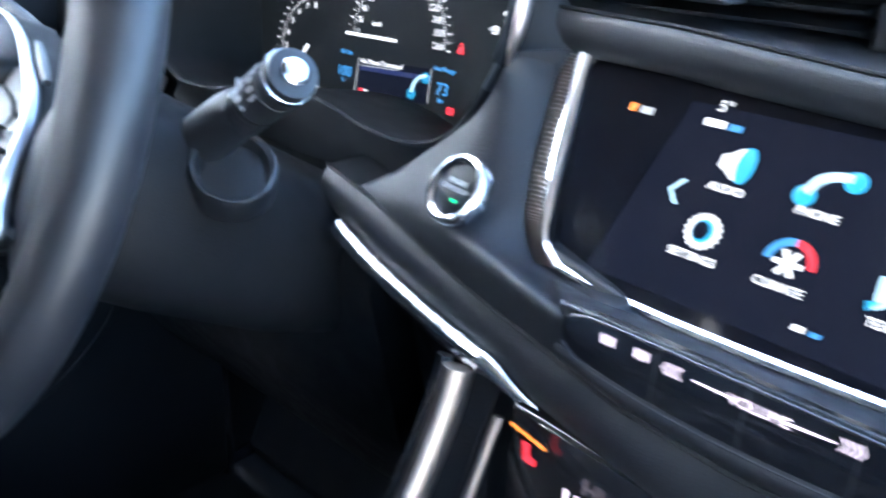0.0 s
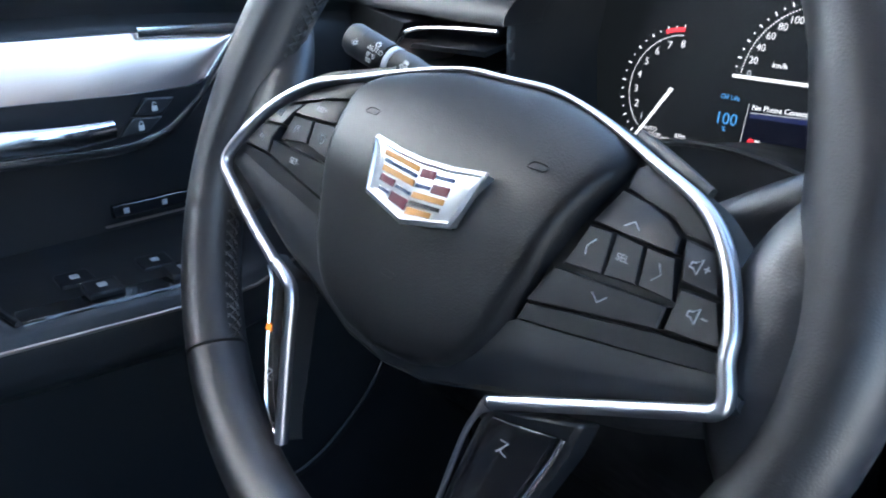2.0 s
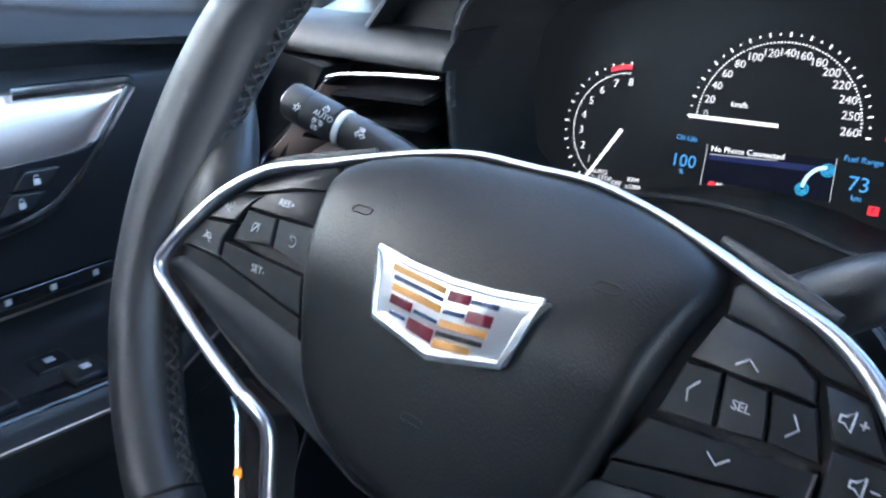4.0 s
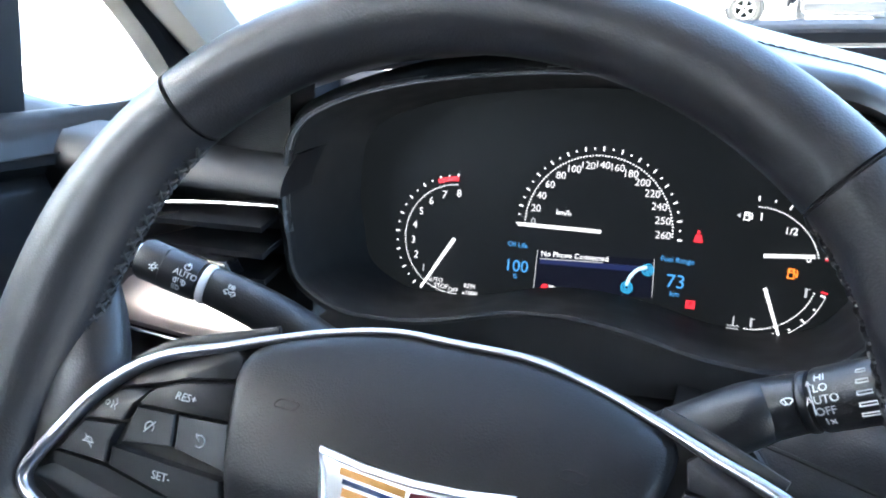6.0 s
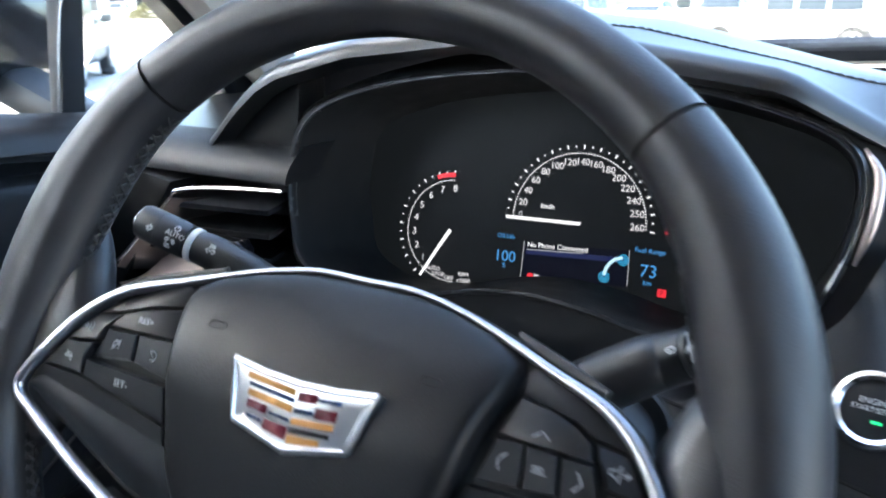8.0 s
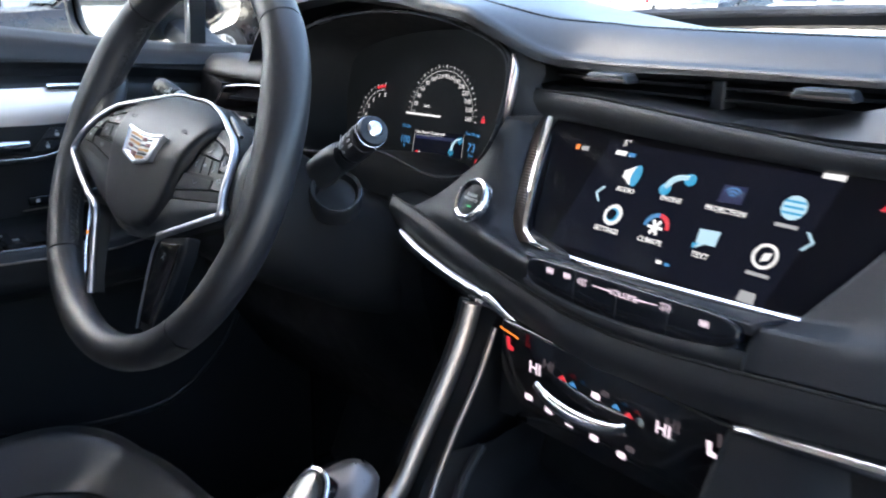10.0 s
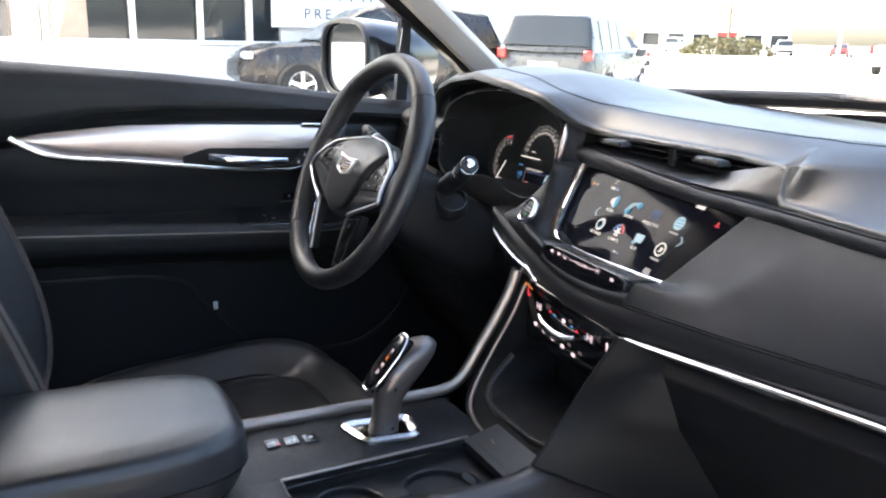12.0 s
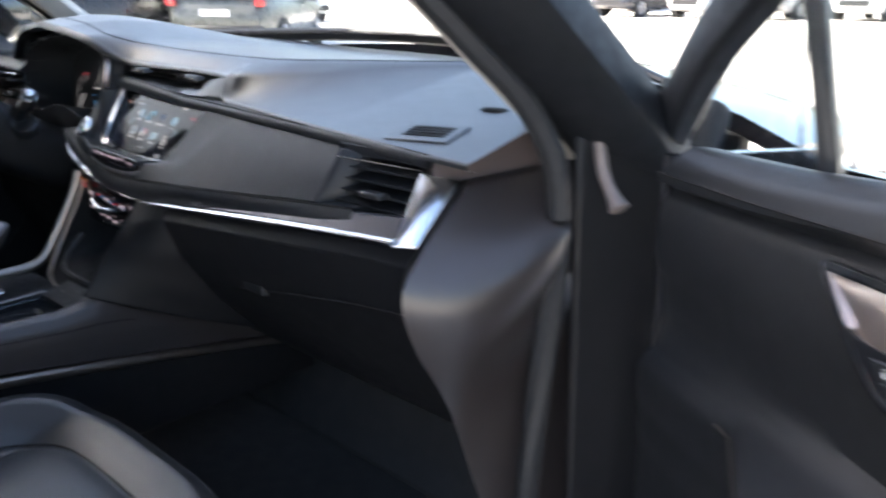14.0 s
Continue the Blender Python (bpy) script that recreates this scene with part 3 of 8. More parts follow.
# satin chrome outline of the spokes
FLAT = ring(0.0031, 0.0030, 14, 2.3)
for s in (-1, 1):
    corner = [(139, -7.0, 9.5), (143, -14.5, 9.5), (141, -20, 9.5), (134, -24, 9.5), (105, -38, 9.5), (78, -49, 9.5)] if s < 0 else [(133.5, -5.0, 9.5), (137, -14.0, 9.5), (135.5, -18.5, 9.5), (129, -21.5, 9.5), (100, -34, 9.5), (63, -50.2, 9.5)]
    path = [(0.0, 57.4, -17.8), (23, 57.2, -17.8), (45, 53.0, -16.0), (66, 46.6, -12.4), (82, 41.0, -8.8), (102, 34.4, -4.0), (114, 27.0, -0.5), (124, 16.4, 4.0), (131.5, 3.5, 8.6)] + corner
    line = spline([(s * x * 0.001, y * 0.001, z * 0.001 + 0.0015) for x, y, z in path], 8)
    bm = bmesh.new()
    sweep(bm, line, FLAT, up=(0, 0.15, 1), scale=lambda k: (0.38 + 0.42 * min(1.0, max(0.0, (k - 0.12) / 0.30)), 0.55 + 0.45 * min(1.0, k / 0.35)))
    part("chrome_trim", bm, TRIM, wheel, "satin chrome outline", sharp=80)
    # dark lip behind the chrome
    bm = bmesh.new()
    lip = spline([(s * x * 0.001 * 1.012, y * 0.001 + 0.0032, z * 0.001 - 0.0030) for x, y, z in path[3:7 if s < 0 else 6]], 6)
    sweep(bm, lip, ring(0.0022, 0.0022, 10, 3), scale=lambda k: 0.5 + 0.5 * math.sin(math.pi * min(0.95, max(0.05, k))) ** 0.5)
    part("spoke_lip", bm, HARD, wheel, "matt black lip")
    # lower spoke: a gloss panel held by a chrome leg
    leg = [(78, -49, 9.5), (68, -52.5, 9.2), (63, -58, 8), (60.5, -75, 5.5), (58, -100, 1), (55, -127, -4)] if s < 0 else [(61.5, -51, 9.0), (57, -57, 8), (53, -68, 6.5), (48, -94, 2), (43, -127, -4)]
    bm = bmesh.new()
    sweep(bm, spline([(s * x * 0.001, y * 0.001, z * 0.001 + 0.0012) for x, y, z in leg], 6), FLAT, up=(0, 0, 1), scale=lambda k: 0.95 if s < 0 else 0.95 - 0.6 * min(1.0, k / 0.25))
    part("chrome_leg", bm, TRIM, wheel, "satin chrome edge of the lower spoke", sharp=80)
    far = [(93, -48), (87, -58), (78, -94), (73, -115), (62, -126)] if s < 0 else [(96, -42), (92, -56), (84, -76), (74, -102), (64, -127)]
    near = [(66, -52), (62, -60), (58, -94), (57, -115), (56, -127)] if s < 0 else [(62, -52), (56, -60), (49, -88), (45, -110), (44, -127)]

    def blade(u, v):
        k = v * 4
        i = min(int(k), 3)
        p, q = (Vector(c[i]).lerp(Vector(c[i + 1]), k - i) for c in (near, far))
        p = p.lerp(q, u) * 0.001
        return Vector((s * p.x, p.y, 0.0092 - 0.0135 * v + 0.0012 * math.sin(math.pi * u) - 0.002 * u * u))
    bm = bmesh.new()
    slab(bm, blade, 8, 16, (0, 0, -0.012))
    part("lower_spoke", bm, HARD, wheel, "black lower spoke", bevel=0.002)
    bm = bmesh.new()
    slab(bm, lambda u, v: blade(0.12 + 0.74 * u, (0.06 if s < 0 else 0.12) + 0.80 * v) + Vector((0, 0, 0.0012)), 5, 8, (0, 0, -0.002))
    panel = part("spoke_panel", bm, GLOSS, wheel, "gloss black touch panel", bevel=0.001)
    bm = bmesh.new()
    e = [blade(0.93, (0.12 + 0.80 * k / 12)) + Vector((0, 0, 0.0016)) for k in range(13)] + ([blade(0.80 - 0.6 * k / 4, 0.95) + Vector((0, 0, 0.0016)) for k in range(5)] if s < 0 else [])
    tube(bm, e, 0.0009, 6)
    part("panel_edge", bm, CHROME, panel)
    if s < 0:
        bm = bmesh.new()
        box(bm, (0.0036, 0.0030, 0.0008), blade(0.84, 0.40) + Vector((0, 0, 0.0018)))
        part("indicator", bm, ORANGE_ON, panel, "lit orange lamp")
    bm = bmesh.new()
    c = blade(0.6, 0.56) + Vector((0, 0, 0.0016)) if s < 0 else blade(0.45, 0.30) + Vector((0, 0, 0.0016))
    for pts in ([(-2, 2), (1.5, 2), (-1.5, -1.5), (2, -2.5)], [(-2.4, -2.5), (-0.4, -0.6)]):
        tube(bm, [c + Vector((x * .001, y * .001, 0)) for x, y in pts], 0.00028, 4, up=(0.01, 0.02, 1))
    part("legend", bm, LEGEND_DIM, panel)

# apron that sweeps round below the switches and the airbag cover
bm = bmesh.new()
APRON_T = [(0, -50), (40, -40), (58, -21.5), (80, -18.3), (110, -13.4), (133, -9.2), (140, -13)]
APRON_B = [(0, -62.8), (24, -60.5), (53, -50.8), (80, -43.2), (106, -32.6), (134, -22), (140, -18)]


def apron_sheet(u, v):
    x = (-140 + 280 * u) * 0.001
    t, b = (table(rows, abs(x) * 1000)[0] * 0.001 for rows in (APRON_T, APRON_B))
    d = math.sin(math.pi * min(1.0, v * 1.15) * 0.5)
    return Vector((x, b + (t - b) * v, 0.0045 + 0.0058 * d - 0.004 * max(0.0, v - 0.55)))


slab(bm, apron_sheet, 70, 14, (0, 0, -0.008))
part("apron", bm, APRON, wheel, "dark blue-grey matt apron")

# switches
RISE = 0.0022
KEYS_L = {
    "top": [(-114.3, 21.5), (-104.6, 30.4), (-90, 36.8), (-77, 41), (-73.5, 38.5), (-72.8, 31.6), (-90.8, 28.2), (-100.9, 24.6)],
    "res": [(-105.6, 17.2), (-103.5, 21.0), (-100.5, 23.8), (-91.7, 27.2), (-72.3, 30.6), (-68.8, 18.6)],
    "voice": [(-114.6, 20.6), (-102.4, 22.8), (-106.9, 17.2), (-109.5, 10.4), (-123.6, 8.8)],
    "lane": [(-124.4, 8.0), (-109.7, 9.4), (-111.2, 3.3), (-110.8, -4.2), (-131.5, -4.0)],
    "cancel": [(-106, 16.2), (-89.8, 16.9), (-88.0, 5.8), (-108.9, 3.2)],
    "cruise": [(-88.8, 16.9), (-69, 18), (-64.6, 2.2), (-87.0, 5.6)],
    "set": [(-109.8, 2.2), (-64.2, 0.8), (-60.8, -13.4), (-109.4, -4.4)],
    "low": [(-134.5, -4.8), (-110, -5.2), (-61, -14.4), (-59, -21.5), (-134, -9)],
}
KEYS_R = {
    "top": [(77, 31.4), (75.6, 38.5), (79, 41), (90, 37), (100, 32.8), (108, 27.6), (115.4, 22.4), (104.4, 23.4), (97.6, 27.0)],
    "up": [(76.6, 30.6), (72.8, 18.0), (104.9, 17.1), (103.6, 22), (97.4, 26.0), (88, 28.8)],
    "left": [(72.6, 17.0), (82.1, 17.3), (83.8, 3.0), (68.6, 1.8)],
    "select": [(82.9, 17.3), (94, 16.6), (96.5, 4.1), (84.6, 3.0)],
    "right": [(94.8, 16.6), (105.4, 16.5), (110.2, 3.8), (97.3, 4.1)],
    "down": [(68.2, 0.4), (110.8, 2.6), (110.4, -4.6), (61.2, -13.8)],
    "louder": [(105.2, 22.4), (115.8, 21.6), (123.2, 10.2), (110.9, 10.4)],
    "softer": [(111.7, 8.9), (123.9, 9.2), (130.6, -2.6), (112.0, -4.2)],
    "low": [(61, -14.8), (111.4, -5.5), (130.8, -3.5), (133, -9.2), (59.5, -21.0)],
}
ROW = ("cancel", "cruise", "left", "select", "right")


def key_height(which, y):
    """Keys of the middle row lean back towards their lower edge."""
    dip = 0.0006 + 0.0030 * min(1.0, max(0.0, (0.0165 - y) / 0.0135)) ** 1.5 if which in ROW else 0.0
    return key_z(y) + RISE - dip - (0.0008 if which in ("low", "top") else 0.0)


def switch(which, keys):
    cx, cy = (sum(p[j] for p in keys[which]) / len(keys[which]) for j in (0, 1))
    pts = [(cx + (x - cx) * 0.985, cy + (y - cy) * 0.97) for x, y in keys[which]]
    bm = bmesh.new()
    prism(bm, mm(*pts), 0.0, 1.0, 0.0006)
    for v in bm.verts:
        h = key_height(which, v.co.y)
        v.co.z = h if v.co.z > 0.9999 else h - 0.0005 if v.co.z > 0.5 else key_z(v.co.y) - 0.004
    return part("switch", bm, BUTTON, wheel)


def glyph(parent, lines, which="", r=0.00024, material=LEGEND_DIM):
    bm = bmesh.new()
    for ln in lines:
        tube(bm, [Vector((x * .001, y * .001, key_height(which, y * .001) + 0.0002)) for x, y in ln], r, 4, up=(0.01, 0.02, 1))
    return part("legend", bm, material, parent)


def arc(cx, cy, r, a0, a1, n=10):
    return [(cx + r * math.cos(radians(a0 + (a1 - a0) * i / n)), cy + r * math.sin(radians(a0 + (a1 - a0) * i / n))) for i in range(n + 1)]


def legend(parent, body, x, y, size, which):
    slope = math.atan((key_height(which, y * .001 + 0.001) - key_height(which, y * .001 - 0.001)) / 0.002)
    lettering(body, size, LEGEND_DIM, parent, 0, 0, 0.0003, name="legend", m=Matrix.Translation((x * .001, y * .001, key_height(which, y * .001))) @ Matrix.Rotation(slope, 4, "X"))


# cruise control keys
legend(switch("res", KEYS_L), "RES+", -87.8, 22.4, 0.0040, "res")
glyph(switch("cancel", KEYS_L), [arc(-98.2, 10.6, 1.8, -40, 220, 12), [(-100.2, 8.6), (-96.2, 12.8)]], "cancel")
glyph(switch("cruise", KEYS_L), [arc(-77.4, 10.4, 2.0, -130, 150, 12), [(-77.6, 10.2), (-79.4, 12.4)], [(-79.4, 12.4), (-78.0, 12.2)]], "cruise")
legend(switch("set", KEYS_L), "SET-", -86.9, -3.2, 0.0040, "set")
glyph(switch("voice", KEYS_L), [arc(-117.4, 15.2, 0.8, 0, 360), arc(-116.6, 15.0, 1.6, -50, 50, 6), [(-114.2, 17), (-113.2, 15.6), (-114, 14.6), (-113.2, 13.2)]], "voice")
glyph(switch("lane", KEYS_L), [arc(-119.2, 1.4, 1.6, 0, 180, 8), [(-121.6, 1.4), (-116.8, 1.4)], [(-121.2, 3.6), (-117.2, -0.2)]], "lane")
switch("top", KEYS_L)
switch("low", KEYS_L)
# menu pad and volume keys
glyph(switch("up", KEYS_R), [[(84.4, 20.0), (87.3, 22.2), (90.2, 20.0)]], "up")
glyph(switch("left", KEYS_R), [[(77.6, 13.2), (75.2, 10.2), (75.8, 7.2)]], "left")
legend(switch("select", KEYS_R), "SEL", 89.2, 10.4, 0.0034, "select")
glyph(switch("right", KEYS_R), [[(101.4, 13.2), (103.4, 10.0), (100.8, 7.4)]], "right")
glyph(switch("down", KEYS_R), [[(85.4, -2.2), (88.2, -4.6), (91.2, -2.0)]], "down")
glyph(switch("louder", KEYS_R), [[(111, 17.0), (112.2, 17.0), (114, 18.6), (114, 13.8), (112.2, 15.4), (111, 15.4), (111, 17.0)], [(115.4, 16.2), (117.4, 16.2)], [(116.4, 15.2), (116.4, 17.2)]], "louder")
glyph(switch("softer", KEYS_R), [[(117.4, 4.1), (118.6, 4.1), (120.4, 5.7), (120.4, 0.9), (118.6, 2.5), (117.4, 2.5), (117.4, 4.1)], [(121.8, 3.3), (123.8, 3.3)]], "softer")
switch("top", KEYS_R)
switch("low", KEYS_R)

# ---- steering column with its shroud and stalks ----
column = thing("steering_column", "black plastic column shroud behind the steering wheel", "steering column", WHEEL_M)
bm = bmesh.new()
RINGS = [(-0.022, 0.060, 0.050, 0.0), (-0.040, 0.072, 0.056, 0.0), (-0.075, 0.082, 0.060, -0.006), (-0.11, 0.083, 0.060, -0.012), (-0.20, 0.078, 0.058, -0.024), (-0.30, 0.07, 0.05, -0.03)]


def shroud(u, v):
    w, a, b, dy = RINGS[int(round(v * 5))]
    x, y = ring(a, b, 32, 3.0)[int(round(u * 32)) % 32]
    return Vector((x, y + dy - 0.006, w))


grid(bm, shroud, 32, 5, wrap=True)
part("shroud", bm, PLASTIC, column, "black grained plastic shroud")
bm = bmesh.new()
lathe(bm, [(0.048, -0.030), (0.056, -0.026), (0.058, -0.018), (0.050, -0.014), (0.02, -0.013)], 40)
part("collar", bm, HARD, column)
TO_WHEEL = WHEEL_M.inverted()
for s in (-1, 1):
    m = TO_WHEEL @ axes((-0.331 + s * 0.086, 0.092, 1.020), (0.6, s * -0.5, 0.0), (0, -0.8, -0.6)) if s < 0 else TO_WHEEL @ axes((-0.331 + s * 0.086, 0.092, 1.020), (0.6, 0.5, -0.3), (-0.3, 0.8, 0.6))
    bm = bmesh.new()
    lathe(bm, [(0.0225, -0.016), (0.0225, 0.001), (0.0205, 0.0040), (0.0180, 0.0030), (0.0165, -0.004), (0.0, -0.005)], 32, m)
    part("stalk_boot", bm, HARD, column, "round black stalk socket")
    bm = bmesh.new()
    tube(bm, [m @ Vector((0.0205 * math.cos(i * math.pi / 16), 0.0205 * math.sin(i * math.pi / 16), 0.0038)) for i in range(32)], 0.0008, 6, True, up=(0.2, 0.3, 1))
    part("socket_ring", bm, BEZEL, column, "thin satin ring")


def stalk(name, root, bend, collar, tip, r, cap, label):
    """A bent lever from the column with a twist knob beyond its ring."""
    root, bend, collar, tip = Vector(root), Vector(bend), Vector(collar), Vector(tip)
    d = (tip - collar).normalized()
    m = axes(collar, d, (0, -0.35, 1))
    k = (tip - collar).length
    t = thing(name, label, "control stalk", m)
    back = m.inverted()
    e = Matrix.Rotation(radians(90), 4, "Y")
    bm = bmesh.new()
    path = spline([back @ p for p in (root, bend, collar - d * 0.014, collar - d * 0.001)], 8)
    sweep(bm, path, ring(r * 0.95, r * 0.95, 20), up=(0, 1, 0.2), scale=lambda q: 1.25 - 0.25 * q)
    part("lever", bm, HARD, t, "black plastic lever")
    bm = bmesh.new()
    lathe(bm, [(r * 0.97, -0.0005), (r, 0.0), (r, 0.0022), (r * 0.97, 0.0028)], 28, e)
    part("ring", bm, LEGEND if name == "light_stalk" else HARD, t, "pale ring")
    bm = bmesh.new()
    lathe(bm, [(r * 0.98, 0.0045), (r * 1.03, 0.006), (r * 1.04, 0.60 * k), (r * 1.00, 0.605 * k), (r * 1.03, 0.615 * k), (r * 1.02, 0.90 * k), (r * 0.94, 0.955 * k), (r * 0.75, 0.965 * k)], 28, e)
    part("knob", bm, HARD, t, "black twist knob")
    bm = bmesh.new()
    lathe(bm, [(cap, 0.955 * k), (cap, 0.985 * k + 0.001), (cap * 0.9, 0.999 * k + 0.001), (cap * 0.5, k + 0.0015), (0.0, k + 0.0015)], 24, e)
    part("end_cap", bm, CHROME, t, "satin chrome end cap")
    return t, k


light_stalk, LK = stalk("light_stalk", (-0.395, 0.090, 1.030), (-0.436, 0.078, 1.061), (-0.4715, 0.071, 1.0775), (-0.5035, 0.065, 1.0895), 0.0092, 0.0058, "black light stalk with white legends on the column")
wiper_stalk, WK = stalk("wiper_stalk", (-0.272, 0.090, 1.028), (-0.243, 0.092, 1.047), (-0.221, 0.092, 1.058), (-0.180, 0.084, 1.080), 0.0118, 0.0062, "black wiper stalk with white legends on the column")
LR, WR = 0.0092, 0.0118
bm = bmesh.new()
lathe(bm, [(WR * 1.02, 0.78 * WK), (WR * 1.06, 0.785 * WK), (WR * 1.06, 0.865 * WK), (WR * 1.02, 0.87 * WK)], 28, Matrix.Rotation(radians(90), 4, "Y"))
part("tip_ring", bm, CHROME, wiper_stalk, "satin chrome ring")


# legends on the stalks: they face the driver, up and back
FLIP = Matrix.Rotation(radians(180), 4, "Z")


def on_stalk(along, turn, r, flip):
    m = Matrix.Translation((along, 0, 0)) @ Matrix.Rotation(radians(turn), 4, "X") @ Matrix.Translation((0, 0, r))
    return m @ FLIP if flip else m


def stalk_text(t, body, along, turn, r, size, flip):
    lettering(body, size, LEGEND, t, 0, 0, 0, m=on_stalk(along, turn, r, flip), name="legend")


def stalk_mark(t, along, turn, r, flip, lines, w=0.0003):
    bm = bmesh.new()
    m = on_stalk(along, turn, r, flip)
    for ln in lines:
        tube(bm, [m @ Vector((x * .001, y * .001, 0)) for x, y in ln], w, 4, up=(0.01, 0.02, 1))
    part("legend", bm, LEGEND, t)


R1 = LR * 1.045
stalk_text(light_stalk, "AUTO", 0.0090, -130, R1, 0.0040, True)
for al, tu, ln in ((0.0095, -108, [arc(0, 0, 1.5, 110, 430, 10), [(0, 0.2), (0, 2.0)]]),
                   (0.0110, -152, [arc(-1.2, 0, 1.2, 90, 270, 6), [(-1.2, 1.2), (-1.2, -1.2)], [(-0.6, 0.8), (-0.1, 1.2)], [(-0.6, 0), (-0.1, 0)], arc(2.0, 0, 1.2, -90, 90, 6), [(2.0, 1.2), (2.0, -1.2)], [(1.4, 0.8), (0.9, 1.2)], [(1.4, 0), (0.9, 0)]]),
                   (0.0120, -172, [arc(0.6, 0, 1.3, -90, 90, 6), [(0.6, 1.3), (0.6, -1.3)], [(0, 1), (-1.6, 1)], [(0, 0), (-1.6, 0)], [(0, -1), (-1.6, -1)]]),
                   (0.0235, -142, [arc(0, 0, 1.0, 0, 360, 10), [(1.5, 0), (2.1, 0)], [(-1.5, 0), (-2.1, 0)], [(0, 1.5), (0, 2.1)], [(0, -1.5), (0, -2.1)], [(1.1, 1.1), (1.5, 1.5)], [(-1.1, -1.1), (-1.5, -1.5)]]),
                   (-0.0120, -128, [[(-2.8, 0), (-1.2, 1.3), (-1.2, 0.5), (-0.3, 0.5), (-0.3, -0.5), (-1.2, -0.5), (-1.2, -1.3), (-2.8, 0)], [(2.8, 0), (1.2, 1.3), (1.2, 0.5), (0.3, 0.5), (0.3, -0.5), (1.2, -0.5), (1.2, -1.3), (2.8, 0)], arc(0.5, 2.6, 0.9, -90, 90, 6), [(0.5, 3.5), (0.5, 1.7)], [(0, 3.3), (-1.6, 3.3)], [(0, 2.6), (-1.6, 2.6)], [(0, 1.9), (-1.6, 1.9)]])):
    stalk_mark(light_stalk, al, tu, R1 if al > 0 else LR * 1.01, True, ln)
R2 = WR * 1.045
for body, tu in (("HI", -84), ("LO", -64), ("AUTO", -44), ("OFF", -24), ("1x", -4)):
    stalk_text(wiper_stalk, body, 0.0090, tu, R2, 0.0042, False)
stalk_mark(wiper_stalk, 0.0055, -44, R2, False, [[(0, -5), (0, 7)], [(-0.9, 5.6), (0, 7.2), (0.9, 5.6)]])
stalk_mark(wiper_stalk, -0.0035, -50, WR * 1.005, False, [arc(0, -1.8, 3.4, 45, 135, 8), arc(0, -1.8, 1.2, 45, 135, 6), [(0.9, -0.9), (2.4, 0.6)], [(-0.9, -0.9), (-2.4, 0.6)], [(0, -1), (-1.2, 1.6)]])
for n, tu in enumerate((-82, -63, -44, -25, -6)):
    w = 1.6 + 0.45 * n
    stalk_mark(wiper_stalk, 0.0235, tu, R2, False, [[(-w, -0.6), (w, -0.6), (w, 0.6), (-w, 0.6), (-w, -0.6)]])

# ---- instrument cluster ----
CL_M = axes((-0.335, 0.293, 1.04), (1, 0, 0), (0, 0.2, 1))
cluster = thing("instrument_cluster", "lit dark instrument cluster with white dials behind the wheel", "instrument cluster", CL_M)
OUT = [(-182, 20), (-181, 52), (-176, 65), (-164, 76), (-138, 87), (-102, 96), (-52, 103), (0, 106), (60, 102), (120, 90), (156, 76), (168, 57), (166, 25), (154, -8), (134, -32), (106, -40), (84, -40), (63, -37.5), (39, -32), (8, -27.8), (-15, -27.6), (-41, -30.6), (-85, -41.5), (-122, -44.3), (-145, -41.6), (-170, -27), (-177, -5)]
outer = spline([(x * .001, y * .001, 0) for x, y in OUT], 4, True)
DEPTH = 0.088


def tunnel(u, v):
    p = outer[int(round(u * len(outer))) % len(outer)]
    k = 1 - 0.035 * v ** 1.5
    return Vector((p.x * k, (p.y - 0.02) * (1 - 0.03 * v) + 0.02, DEPTH * (1 - v) - 0.004))


bm = bmesh.new()
cols = grid(bm, tunnel, len(outer), 6, wrap=True)
part("housing", bm, HOOD, cluster, "deep black cowl lining", sharp=80)
bm = bmesh.new()
mid = Vector((-0.005, 0.03, 0))


def flange(u, v):
    p = outer[int(round(u * len(outer))) % len(outer)]
    wide = 0.018 if p.y > 0.055 or p.x < -0.14 else 0.045 if p.y < 0.02 else 0.045 - 0.037 * (p.y - 0.02) / 0.035
    q = p + (p - mid).normalized() * wide * v
    return Vector((q.x, q.y, DEPTH - 0.001 - 0.02 * v * v))


grid(bm, flange, len(outer), 3, wrap=True)
part("surround", bm, HOOD, cluster, "black cluster surround", sharp=80)
# display face; its weak glow imitates veiling haze
bm = bmesh.new()
prism(bm, [(p.x * 0.968, (p.y - 0.02) * 0.975 + 0.02) for p in outer], -0.012, -0.003)
part("display_panel", bm, CLUSTER_FACE, cluster, "dark display face with a faint added haze glow")
n = len(outer)
first = next(i for i in range(n) if outer[i].y >= 0.0 and outer[i - 1].y < 0.0)
rim = [outer[(first + i) % n] for i in range(n + 1)]
last = next(i for i in range(4, n) if rim[i].y < 0.0)
for line, m_ in ((rim[:last + 1], BEZEL), (rim[last:], HOOD)):
    bm = bmesh.new()
    sweep(bm, [p + Vector((0, 0, DEPTH)) for p in line], ring(0.0022, 0.004, 8), up=(0, 0, 1))
    part("bezel", bm, m_, cluster, "gloss black bezel" if m_ is BEZEL else "matt lower bezel")
bm = bmesh.new()
sweep(bm, [p * 0.985 + Vector((0, 0, DEPTH + 0.003)) for p in outer[4:len(outer) // 2 - 4]], ring(0.001, 0.0014, 6), up=(0, 0, 1))
part("bezel_edge", bm, STEELBLUE, cluster)


